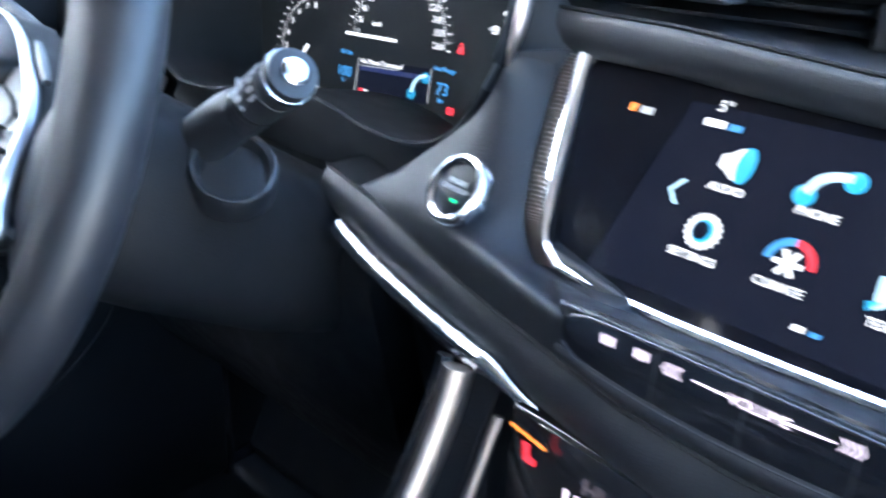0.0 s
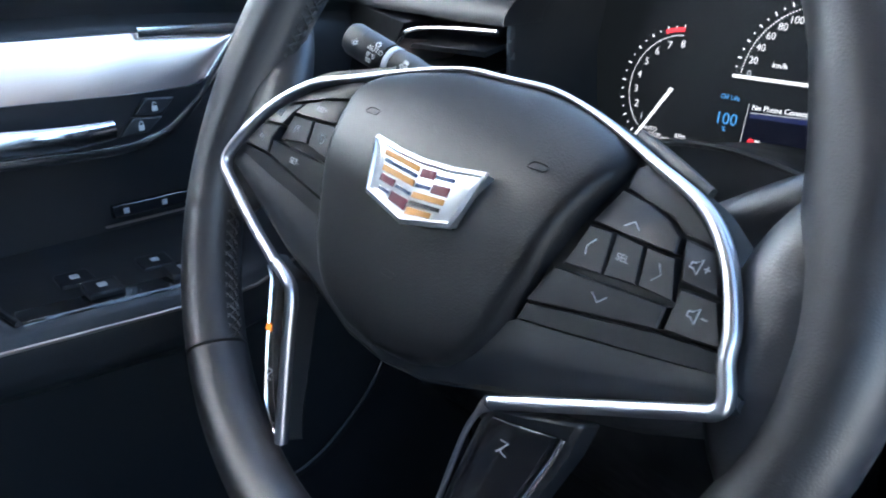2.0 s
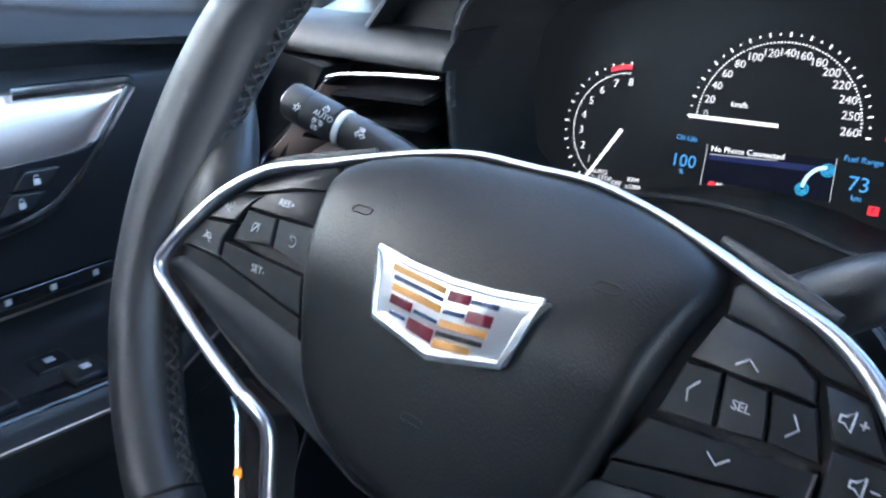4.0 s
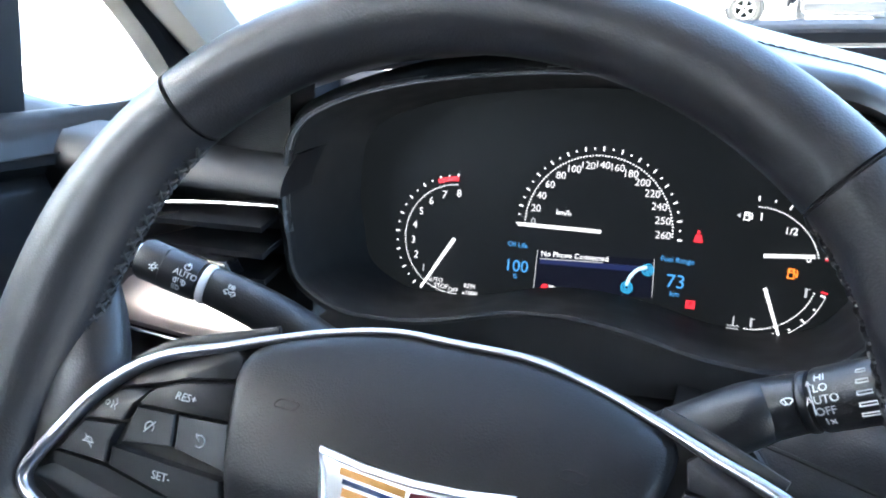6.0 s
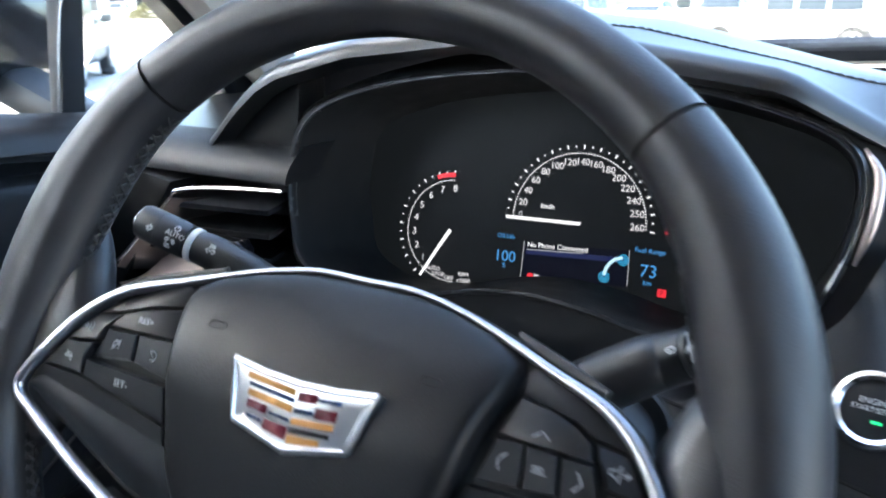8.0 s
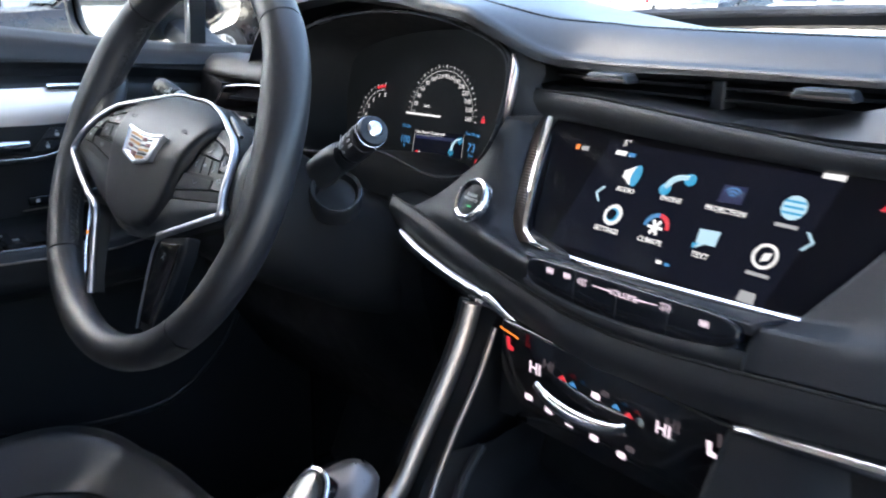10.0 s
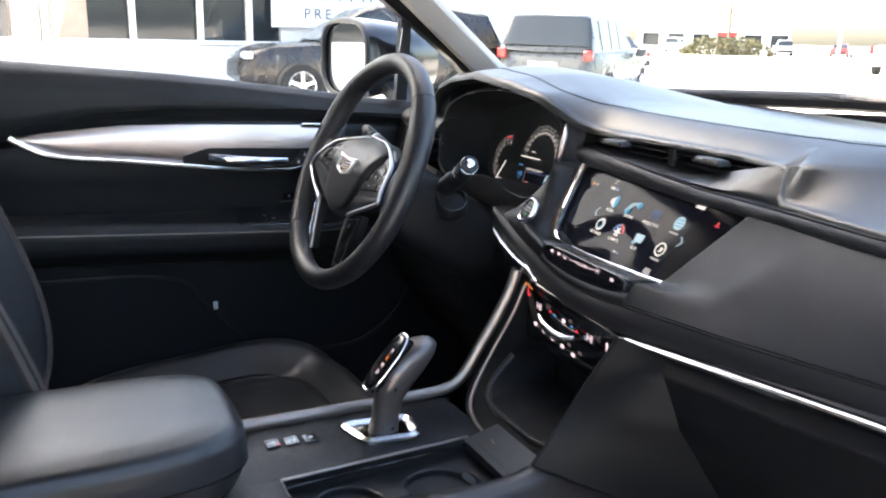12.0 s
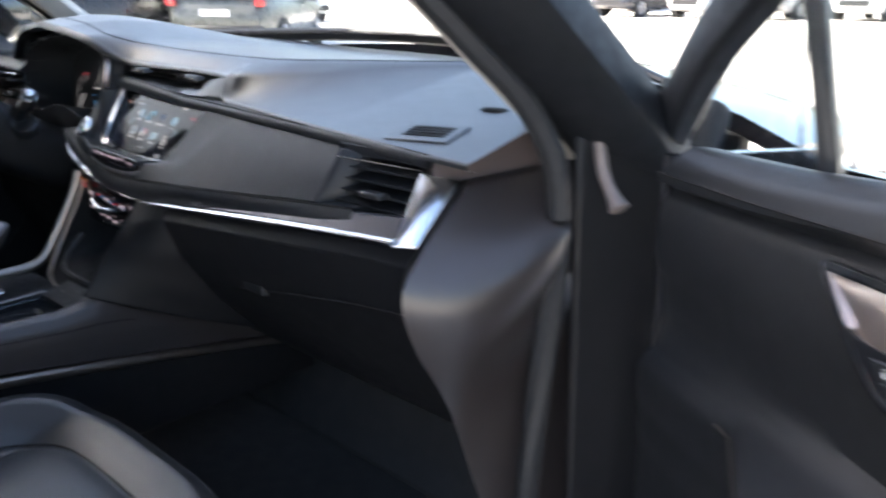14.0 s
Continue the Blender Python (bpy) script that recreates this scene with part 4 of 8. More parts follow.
def ticks(bm, cx, cy, r, a0, a1, n, long, short, width, every=2, z=0.0):
    for i in range(n + 1):
        a = radians(a0 + (a1 - a0) * i / n)
        ln = long if i % every == 0 else short
        m = Matrix.Translation((cx + r * math.cos(a), cy + r * math.sin(a), z)) @ Matrix.Rotation(a, 4, "Z")
        vs = [bm.verts.new(m @ Vector((x, y, 0))) for x, y in ((-ln / 2, -width / 2), (ln / 2, -width / 2), (ln / 2, width / 2), (-ln / 2, width / 2))]
        bm.faces.new(vs)


def arc_line(bm, cx, cy, r, a0, a1, w, n=60, z=0.0, dotted=False):
    for i in range(n):
        if dotted and i % 2:
            continue
        p = []
        for k, q in ((i, -w / 2), (i + 1, -w / 2), (i + 1, w / 2), (i, w / 2)):
            a = radians(a0 + (a1 - a0) * k / n)
            p.append(bm.verts.new((cx + (r + q) * math.cos(a), cy + (r + q) * math.sin(a), z)))
        bm.faces.new(p)


def needle(parent, x0, y0, x1, y1, w0=0.0026, w1=0.0016, z=0.003):
    a, b = Vector((x0, y0, z)), Vector((x1, y1, z))
    d = (b - a).normalized()
    s = Vector((-d.y, d.x, 0))
    bm = bmesh.new()
    vs = [bm.verts.new(p) for p in (a - s * w0 / 2, b - s * w1 / 2, b + s * w1 / 2, a + s * w0 / 2)]
    top = bmesh.ops.extrude_face_region(bm, geom=[bm.faces.new(vs)])
    for v in [g for g in top["geom"] if isinstance(g, bmesh.types.BMVert)]:
        v.co.z += 0.0008
    return part("needle", bm, WHITE_ON, parent, "lit white needle")


# rev counter
TX, TY = -0.1003, -0.0035
bm = bmesh.new()
ticks(bm, TX, TY, 0.0435, 92, 229, 16, 0.0028, 0.0012, 0.0010)
arc_line(bm, TX, TY, 0.0375, 92, 229, 0.0009, 110, dotted=True)
arc_line(bm, TX, TY, 0.0375, 229, 275, 0.0004, 30)
tach = part("rev_counter", bm, WHITE_ON, cluster, "white rev counter scale")
bm = bmesh.new()
arc_line(bm, TX, TY, 0.0415, 91, 112, 0.0032, 12, z=0.0003)
part("red_zone", bm, RED_ON, tach, "lit red zone")
for i in range(8):
    a = radians(225 - 135 * i / 7)
    lettering(str(i + 1), 0.0072, DIM_ON if i == 0 else NUMERAL_ON, tach, TX + 0.0315 * math.cos(a), TY + 0.0315 * math.sin(a), 0.0004, name="numeral")
needle(tach, TX, TY + 0.001, TX - 0.0222, TY - 0.0355)
lettering("AUTO", 0.0044, NUMERAL_ON, tach, -0.1135, -0.0330, name="legend")
lettering("STOP", 0.0044, NUMERAL_ON, tach, -0.1086, -0.0369, name="legend")
lettering("OFF", 0.0044, NUMERAL_ON, tach, -0.0996, -0.0387, name="legend")
lettering("RPM", 0.0044, NUMERAL_ON, tach, -0.0879, -0.0345, name="legend")
lettering("x1000", 0.0044, NUMERAL_ON, tach, -0.0875, -0.0391, name="legend")
bm = bmesh.new()
ticks(bm, TX, TY, 0.0440, 270, 271, 1, 0.003, 0.003, 0.001)
part("tick", bm, WHITE_ON, tach)

# speedometer
SX, SY = -0.0055, 0.0135
bm = bmesh.new()
ticks(bm, SX, SY, 0.0520, 181, -1, 28, 0.0028, 0.0013, 0.0010)
arc_line(bm, SX, SY, 0.0475, 181, -1, 0.0009, 150, dotted=True)
speedo = part("speedometer", bm, WHITE_ON, cluster, "white speedometer scale")
for i, v in enumerate((0, 20, 40, 60, 80, 100, 120, 140, 160, 180, 200, 220, 240, 250, 260)):
    a = radians(180 - 180 * i / 14)
    lettering(str(v), 0.0066, DIM_ON if v == 0 else NUMERAL_ON, speedo, SX + 0.0418 * math.cos(a), SY + 0.0405 * math.sin(a) + 0.001, 0.0004, name="numeral")
needle(speedo, SX + 0.0035, SY - 0.0005, SX - 0.0510, SY - 0.0012, 0.0022, 0.0022)
lettering("km/h", 0.0050, WHITE_ON, speedo, -0.0276, 0.0223, name="legend")

# message display
bm = bmesh.new()
prism(bm, mm((-42.5, -5), (33, -1.5), (33.5, -26), (-43, -31)), -0.0024, -0.0020)
message = part("message_display", bm, PANEL_ON, cluster, "lit message display")
bm = bmesh.new()
prism(bm, mm((-41, -9.5), (32.5, -6.5), (32.5, -10), (-41, -13)), -0.0019, -0.0015)
part("title_bar", bm, DEEP_ON, message, "deep blue bar")
bm = bmesh.new()
prism(bm, mm((-41, -9.4), (0.4, -7.0), (0.4, -7.5), (-41, -9.9)), -0.0014, -0.0011)
part("rule", bm, DIM_ON, message)
bm = bmesh.new()
prism(bm, mm((-43.3, -4), (-42.9, -4), (-43.3, -30.5), (-43.7, -30.5)), -0.0014, -0.0011)
part("rule", bm, DIM_ON, message)
bm = bmesh.new()
prism(bm, mm((32.3, -1), (32.7, -1), (33.7, -25.5), (33.3, -25.5)), -0.0014, -0.0011)
part("rule", bm, DIM_ON, message)
lettering("No Phone Connected", 0.0050, WHITE_ON, message, -0.0405, -0.0062, -0.001, "LEFT", turn=2.0)
lettering("Menu", 0.0046, WHITE_ON, message, -0.0335, -0.0280, -0.001, "LEFT")
bm = bmesh.new()
lathe(bm, [(0.0024, -0.0012), (0.0024, -0.0009), (0, -0.0009)], 14, Matrix.Translation((-0.0362, -0.0283, 0)))
part("menu_mark", bm, RED_ON, message)
bm = bmesh.new()
tube(bm, spline([(0.0168, -0.0198, -0.001), (0.0190, -0.0135, 0), (0.0235, -0.0085, 0), (0.0285, -0.0067, -0.001)], 6), 0.0011, 6, up=(0, 0, 1))
part("handset", bm, PALE_ON, message, "pale handset symbol")
bm = bmesh.new()
for x, y in ((0.0172, -0.0212), (0.0292, -0.0082)):
    for r in (0.0012, 0.0024, 0.0036):
        arc_line(bm, x, y, r, 0, 360, 0.0006, 20, -0.0004)
part("handset_end", bm, CYAN_ON, message, "blue symbol ends")
lettering("Oil Life", 0.0047, BLUE_ON, cluster, -0.0565, -0.0020)
lettering("100", 0.0112, BLUE_ON, cluster, -0.0562, -0.0166)
lettering("%", 0.0045, BLUE_ON, cluster, -0.0564, -0.0232)
lettering("Fuel Range", 0.0047, BLUE_ON, cluster, 0.0467, 0.0001)
lettering("73", 0.0120, BLUE_ON, cluster, 0.0470, -0.0137)
lettering("km", 0.0048, BLUE_ON, cluster, 0.0471, -0.0212)
bm = bmesh.new()
prism(bm, mm((54.3, -29.2), (60, -29.2), (60, -24), (54.3, -24)), -0.0002, 0.0002)
ob = part("brake_lamp", bm, RED_ON, cluster, "lit red parking brake lamp")
lettering("P", 0.0045, INK, ob, 0.0571, -0.0266, 0.0004)
bm = bmesh.new()
prism(bm, [(0.0575 + 0.0012 * math.cos(i), 0.0190 + 0.0012 * math.sin(i)) for i in range(6)], -0.0002, 0.0002)
prism(bm, mm((54.8, 12.6), (60.4, 12.6), (59.2, 17.4), (55.8, 17.4)), -0.0002, 0.0002)
part("belt_lamp", bm, RED_ON, cluster, "lit red seat belt lamp")

# fuel and temperature gauge
FX, FY = 0.0905, 0.0005
bm = bmesh.new()
ticks(bm, FX, FY, 0.0425, 91, 15, 6, 0.0028, 0.0014, 0.0010)
arc_line(bm, FX, FY, 0.0375, 91, 15, 0.0008, 60, dotted=True)
fuel = part("fuel_gauge", bm, WHITE_ON, cluster, "white fuel scale")
bm = bmesh.new()
ticks(bm, FX, FY, 0.0425, -16, -92, 6, 0.0028, 0.0014, 0.0010)
arc_line(bm, FX, FY, 0.0375, -16, -92, 0.0008, 60, dotted=True)
arc_line(bm, FX, FY, 0.0440, -16, -92, 0.0003, 40)
part("temperature_gauge", bm, WHITE_ON, cluster, "white temperature scale")
bm = bmesh.new()
ticks(bm, FX, FY, 0.0425, 14, -13, 1, 0.0036, 0.0036, 0.0012, z=0.0004)
part("red_mark", bm, RED_ON, fuel)
needle(fuel, FX + 0.0055, FY + 0.0088, FX + 0.0335, FY + 0.0115, 0.0022, 0.0020)
needle(fuel, FX + 0.0085, FY - 0.0105, FX + 0.0195, FY - 0.0385, 0.0022, 0.0016)
lettering("1", 0.0070, WHITE_ON, fuel, 0.0922, 0.0320)
lettering("1/2", 0.0060, WHITE_ON, fuel, 0.1096, 0.0251)
lettering("0", 0.0062, WHITE_ON, fuel, 0.1211, 0.0098)


def pump(x, y, s, material, name):
    bm = bmesh.new()
    for ln in ([(-2, -3), (-2, 3), (1.5, 3), (1.5, -3), (-2.6, -3), (2.2, -3)], [(-1.4, 0.6), (-1.4, 2.4), (0.9, 2.4), (0.9, 0.6), (-1.4, 0.6)], [(1.5, 0), (2.6, 0), (2.6, -2), (3.4, -2), (3.4, 1.5), (2.5, 2.6)]):
        tube(bm, [Vector((x + p * s * .001, y + q * s * .001, 0.0004)) for p, q in ln], 0.00032, 4, up=(0.01, 0.02, 1))
    return part(name, bm, material, cluster)


pump(0.0842, 0.0318, 0.8, WHITE_ON, "pump_symbol")
pump(0.1127, 0.0002, 0.95, ORANGE_ON, "fuel_lamp")
bm = bmesh.new()
prism(bm, mm((78, 31.8), (80.4, 33.2), (80.4, 30.4)), 0, 0.0003)
part("pointer_mark", bm, DIM_ON, fuel)
for x, y in ((0.0937, -0.0334), (0.122, -0.0111)):
    bm = bmesh.new()
    tube(bm, [(x, y - 0.002, 0.0004), (x, y + 0.0035, 0.0004)], 0.0007, 5, up=(1, 0, 0.1))
    tube(bm, [(x, y + 0.003, 0.0004), (x + 0.002, y + 0.003, 0.0004)], 0.0003, 4)
    part("heat_symbol", bm, DIM_ON, fuel)
bm = bmesh.new()
tube(bm, [(0.0835, -0.036, 0.0004), (0.0835, -0.030, 0.0004)], 0.0004, 4, up=(1, 0, 0.1))
for k in range(2):
    tube(bm, [(0.080 + i * 0.001, -0.036 - k * 0.0018 + 0.0004 * (-1) ** i, 0.0004) for i in range(8)], 0.0003, 4)
part("coolant_symbol", bm, DIM_ON, fuel)

# bright satin tip at the side of the bezel
bm = bmesh.new()
sweep(bm, spline([(0.166, 0.072, DEPTH), (0.1735, 0.060, DEPTH + 0.003), (0.1745, 0.045, DEPTH + 0.004), (0.1725, 0.030, DEPTH + 0.003), (0.168, 0.014, DEPTH)], 6), ring(0.0030, 0.0040, 10, 3), up=(0, 0, 1), scale=lambda k: 0.15 + 0.85 * math.sin(math.pi * min(0.97, max(0.03, k))) ** 0.6)
part("bezel_tip", bm, BRONZE, cluster, "bright satin tip of the bezel", sharp=80)

# ---- dashboard ----
dash = thing("dashboard", "black leather-covered dashboard with chrome strip and air vents", "dashboard")
TOP = [(-0.76, 0.26, 1.092, 0.40, 1.112, 0.50, 1.115), (-0.61, 0.222, 1.100, 0.36, 1.114, 0.56, 1.120), (-0.565, 0.212, 1.128, 0.33, 1.150, 0.60, 1.130), (-0.52, 0.204, 1.148, 0.32, 1.178, 0.64, 1.140),
       (-0.46, 0.196, 1.163, 0.31, 1.190, 0.68, 1.138), (-0.38, 0.192, 1.172, 0.30, 1.196, 0.72, 1.134), (-0.29, 0.194, 1.165, 0.30, 1.188, 0.75, 1.128), (-0.20, 0.200, 1.150, 0.29, 1.166, 0.77, 1.124),
       (-0.165, 0.218, 1.138, 0.285, 1.158, 0.775, 1.122), (-0.13, 0.238, 1.128, 0.284, 1.153, 0.78, 1.121), (-0.09, 0.245, 1.126, 0.286, 1.150, 0.785, 1.120), (0.0, 0.247, 1.126, 0.288, 1.148, 0.79, 1.120), (0.12, 0.246, 1.126, 0.290, 1.147, 0.78, 1.120), (0.160, 0.240, 1.1255, 0.294, 1.147, 0.77, 1.120),
       (0.188, 0.231, 1.125, 0.300, 1.147, 0.765, 1.120), (0.200, 0.208, 1.0945, 0.304, 1.147, 0.76, 1.120), (0.25, 0.204, 1.093, 0.325, 1.147, 0.74, 1.120), (0.32, 0.196, 1.092, 0.385, 1.147, 0.71, 1.122), (0.45, 0.179, 1.089, 0.50, 1.146, 0.64, 1.128), (0.62, 0.163, 1.085, 0.49, 1.143, 0.54, 1.138), (0.735, 0.155, 1.083, 0.425, 1.141, 0.45, 1.142)]
# foot of the raised rear pad, where the passenger's pad meets it
CREASE = [(0.188, 0.228, 1.126), (0.212, 0.234, 1.127), (0.25, 0.258, 1.129), (0.32, 0.322, 1.134), (0.40, 0.415, 1.138), (0.465, 0.478, 1.1395), (0.62, 0.455, 1.140), (0.735, 0.40, 1.139)]


def top_sheet(u, v):
    x = -0.76 + 1.495 * u
    yf, zf, y1, z1, yb, zb = table(TOP, x)
    r = 0.007 if x > 0.0 else 0.012 if x < -0.25 else 0.007 - 0.020 * x
    zf += 0.015 * min(1.0, max(0.0, (-0.15 - x) / 0.06)) * min(1.0, max(0.0, (x + 0.60) / 0.06))
    if v < 0.06:
        k = v / 0.06
        return Vector((x, yf + 0.018 * (1 - k), zf - r - 0.005 * (1 - k)))
    if v < 0.2:
        a = radians(90 * (v - 0.06) / 0.14)
        return Vector((x, yf + r - r * math.cos(a), zf - r + r * math.sin(a)))
    k = (v - 0.2) / 0.8
    y0 = yf + r
    if k < 0.45:
        q = k / 0.45
        e = math.sin(q * math.pi / 2)
        brow = Vector((x, y0 + (y1 - y0) * q, zf + (z1 - zf) * (0.35 * q + 0.65 * e)))
        if x < 0.188:
            return brow
        yc, zc = table(CREASE, x)
        if q < 0.6:
            w = q / 0.6
            pad = Vector((x, y0 + (yc - y0) * w, zf + (zc - zf) * w))
        else:
            w = (q - 0.6) / 0.4
            pad = Vector((x, yc + (y1 - yc) * w, zc + (z1 - zc) * (0.5 * w + 0.5 * math.sin(w * math.pi / 2))))
        return brow.lerp(pad, min(1.0, (x - 0.188) / 0.012))
    q = (k - 0.45) / 0.55
    return Vector((x, y1 + (yb - y1) * q, z1 + (zb - z1) * (q * q * (3 - 2 * q))))


bm = bmesh.new()
grid(bm, top_sheet, 150, 48)
part("top_pad", bm, PAD, dash, "grained black upper pad", sharp=60)
# stitched seam along the crest of the hood and the pad
bm = bmesh.new()
crest = lambda u: 0.34 + 0.21 * min(1.0, max(0.0, (u - 0.365) / 0.06))
tube(bm, [top_sheet(0.12 + 0.84 * i / 140, crest(0.12 + 0.84 * i / 140)) - Vector((0, 0, 0.0004)) for i in range(141)], 0.0010, 5)
part("seam", bm, GAP, dash)
bm = bmesh.new()
for i in range(240):
    a, b = 0.12 + 0.84 * i / 240, 0.12 + 0.84 * (i + 0.62) / 240
    p, q = top_sheet(a, crest(a) + 0.015), top_sheet(b, crest(b) + 0.015)
    tube(bm, [p + Vector((0, 0, 0.0001)), q + Vector((0, 0, 0.0001))], 0.0004, 4)
part("stitching", bm, THREAD, dash)

bm = bmesh.new()
slab(bm, lambda u, v: Vector((-0.640 + 0.122 * u, 0.232 - 0.014 * u + 0.008 * v, 1.086 + (max(1.094, top_sheet((-0.640 + 0.122 * u + 0.76) / 1.495, 0.03).z) - 1.084) * v)), 14, 6, (0, 0.03, 0))
part("hood_cheek", bm, PLASTIC, dash, "black grained cheek of the instrument hood")

# screen frame of reference
SC_M = axes((0, 0.192, 1.034), (1, -0.09, 0), (0, 0.65, 1))


def S(x, y, w=0.0):
    return SC_M @ Vector((x * .001, y * .001, w * .001))


# shelf above the screen, carrying the centre vents
SILL = [(-0.17, 1.101), (-0.08, 1.0995), (0.0, 1.0935), (0.10, 1.0875), (0.20, 1.0877), (0.545, 1.0843), (0.675, 1.083)]
L1 = lambda x: Vector((x, 0.222 - 0.082 * (x + 0.13), table(SILL, x)[0]))
bm = bmesh.new()


def shelf(u, v):
    x = -0.170 + 0.845 * u
    p = L1(x)
    if v < 0.35:
        a = radians(-100 + 190 * v / 0.35)
        r = 0.0115 - 0.0035 * min(1.0, max(0.0, (x + 0.06) / 0.2))
        return p + Vector((0, 0.008 - 0.008 * math.cos(a), -r + r * math.sin(a)))
    k = (v - 0.35) / 0.65
    return p + Vector((0, 0.008 + 0.085 * k, 0.004 * k))


grid(bm, shelf, 60, 14)
part("shelf", bm, WING, dash, "rolled black leather edge under the vents", sharp=70)
bm = bmesh.new()
tube(bm, [shelf(i / 60, 0.335) for i in range(61)], 0.0012, 5)
part("seam", bm, GAP, dash)
# near-black sheet in place of the shaded depth behind the centre vents
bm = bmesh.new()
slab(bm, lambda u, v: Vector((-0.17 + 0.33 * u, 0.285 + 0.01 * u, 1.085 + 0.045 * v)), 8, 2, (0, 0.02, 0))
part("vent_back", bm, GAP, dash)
for x0, x1 in ((-0.152, -0.014), (0.002, 0.162)):
    vent = part("air_vent", box(bmesh.new(), (x1 - x0, 0.004, 0.034), ((x0 + x1) / 2, 0.280, 1.108)), HARD, dash, "black centre air vent")
    for k in range(2):
        bm = bmesh.new()
        box(bm, (x1 - x0, 0.018, 0.0018), ((x0 + x1) / 2, 0.266, 1.104 + 0.0085 * k), Matrix.Rotation(radians(12), 4, "X"))
        part("slat", bm, HARD, vent)
    cx = (x0 + x1) / 2
    bm = bmesh.new()
    box(bm, (0.042, 0.020, 0.0075), (cx, 0.239, 1.1140), taper=0.8)
    knob = part("knob", bm, HARD, vent, "black slider", bevel=0.002)
    bm = bmesh.new()
    box(bm, (0.038, 0.0016, 0.0016), (cx, 0.2283, 1.1130))
    part("knob_edge", bm, SATIN, knob)
bm = bmesh.new()
box(bm, (0.012, 0.020, 0.024), (-0.004, 0.268, 1.104))
part("vent_divider", bm, HARD, dash, bevel=0.002)

# ramp by which the passenger's pad runs out into the vent recess
bm = bmesh.new()


def ramp(u, v):
    x = 0.030 + 0.184 * u
    h = u * u * (3 - 2 * u)
    a = L1(x) + Vector((0, 0.010 + 0.0105 * h, 0.0015 + 0.004 * h))
    b = Vector((x, 0.242 - 0.0065 * h, 1.0935 + 0.0325 * h))
    return a.lerp(b, v)


slab(bm, ramp, 20, 8, (0, 0.004, -0.012))
part("pad_ramp", bm, PAD, dash, "grained black end of the pad beside the vents", sharp=60)

# leather fascia left of the screen, with the start button
bm = bmesh.new()
SEAM = [(-0.275, 0.178, 0.999), (-0.224, 0.1677, 0.9932), (-0.17, 0.153, 0.985), (-0.12, 0.139, 0.980), (-0.06, 0.124, 0.975), (-0.03, 0.1205, 0.9695), (0.02, 0.117, 0.9665), (0.06, 0.1155, 0.968), (0.10, 0.113, 0.972), (0.25, 0.112, 0.985), (0.45, 0.118, 1.004), (0.60, 0.120, 1.018)]
FR = spline([(-0.0615, 0.1245, 0.978), (-0.0655, 0.127, 0.996), S(-90, -62, 18), S(-112, -46, 8), S(-128, -18, 6.5), S(-138, 12, 5.5), S(-147, 51, 4)], 6)
FL = spline([(-0.240, 0.1690, 0.9945), (-0.214, 0.177, 1.010), (-0.189, 0.184, 1.030), (-0.168, 0.189, 1.050), (-0.153, 0.197, 1.081)], 9)


def along(line, k):
    k = min(max(k, 0.0), 1.0) * (len(line) - 1)
    i = min(int(k), len(line) - 2)
    return line[i].lerp(line[i + 1], k - i)


def fascia(u, v):
    """Leather drawn from the cowl's side to the screen's edge, down to the stitched seam."""
    p = along(FL, v).lerp(along(FR, v), u) + Vector((0, -0.007, 0.004)) * math.sin(math.pi * u) * (0.35 + 0.65 * math.sin(math.pi * v))
    q = along(FL, 0).lerp(along(FR, 0), u)
    y, z = table(SEAM, q.x)
    return p + Vector((0, y - q.y, z - q.z)) * (1 - v) ** 3


slab(bm, fascia, 30, 40, (0.015, 0.03, 0.0))
part("fascia", bm, WING, dash, "black leather fascia", sharp=70)
# ribbed leather edge beside the screen
bm = bmesh.new()
EDGE = spline([S(-136.5, 50, 5), S(-129.5, 25, 6), S(-121.5, -5, 7), S(-111.5, -32, 8), S(-103, -44, 8.5), S(-92, -54, 9)], 48)


def ribs(u, v):
    i = int(round(u * (len(EDGE) - 1)))
    p = EDGE[i]
    side = SC_M.to_3x3() @ Vector((-1, -0.12, 0))
    up = SC_M.to_3x3() @ Vector((0, 0, 1))
    return p + side * (0.013 * v) + up * (0.0035 * math.sin(math.pi * v) ** 0.7 + 0.0007 * math.sin(i * math.pi / 2.0) - 0.001)


slab(bm, ribs, len(EDGE) - 1, 6, (0, 0.006, -0.002))
part("ribbed_edge", bm, SATIN, dash, "ribbed bronze-grey edge", sharp=80)
# lower roll under the fascia and the wing panel
CHR = [(-0.275, 0.174, 0.976), (-0.20, 0.154, 0.964), (-0.10, 0.131, 0.953), (-0.058, 0.122, 0.946), (0.0, 0.114, 0.938), (0.10, 0.113, 0.941), (0.25, 0.116, 0.957), (0.45, 0.118, 0.977), (0.60, 0.116, 0.992)]
bm = bmesh.new()


def roll(u, v):
    x = -0.275 + 0.875 * u
    a, b = Vector((x, *table(SEAM, x))), Vector((x, *table(CHR, x)))
    return a.lerp(b, v) + Vector((0, -0.005 * math.sin(math.pi * v), 0))


slab(bm, roll, 50, 5, (0, 0.03, 0))
part("lower_roll", bm, WING, dash, "black leather roll above the chrome strip")
bm = bmesh.new()
tube(bm, [roll(i / 60, 0.0) + Vector((0, -0.001, 0)) for i in range(61)], 0.0012, 5)
part("seam", bm, GAP, dash)

# leather under the touch bar, joining fascia and wing
bm = bmesh.new()


def bar_low(x):
    """Lower edge of the touch bar, a shallow bow."""
    e = min(1.0, abs((x - 0.021) / 0.081))
    return 0.9755 + 0.0075 * e ** 2.2


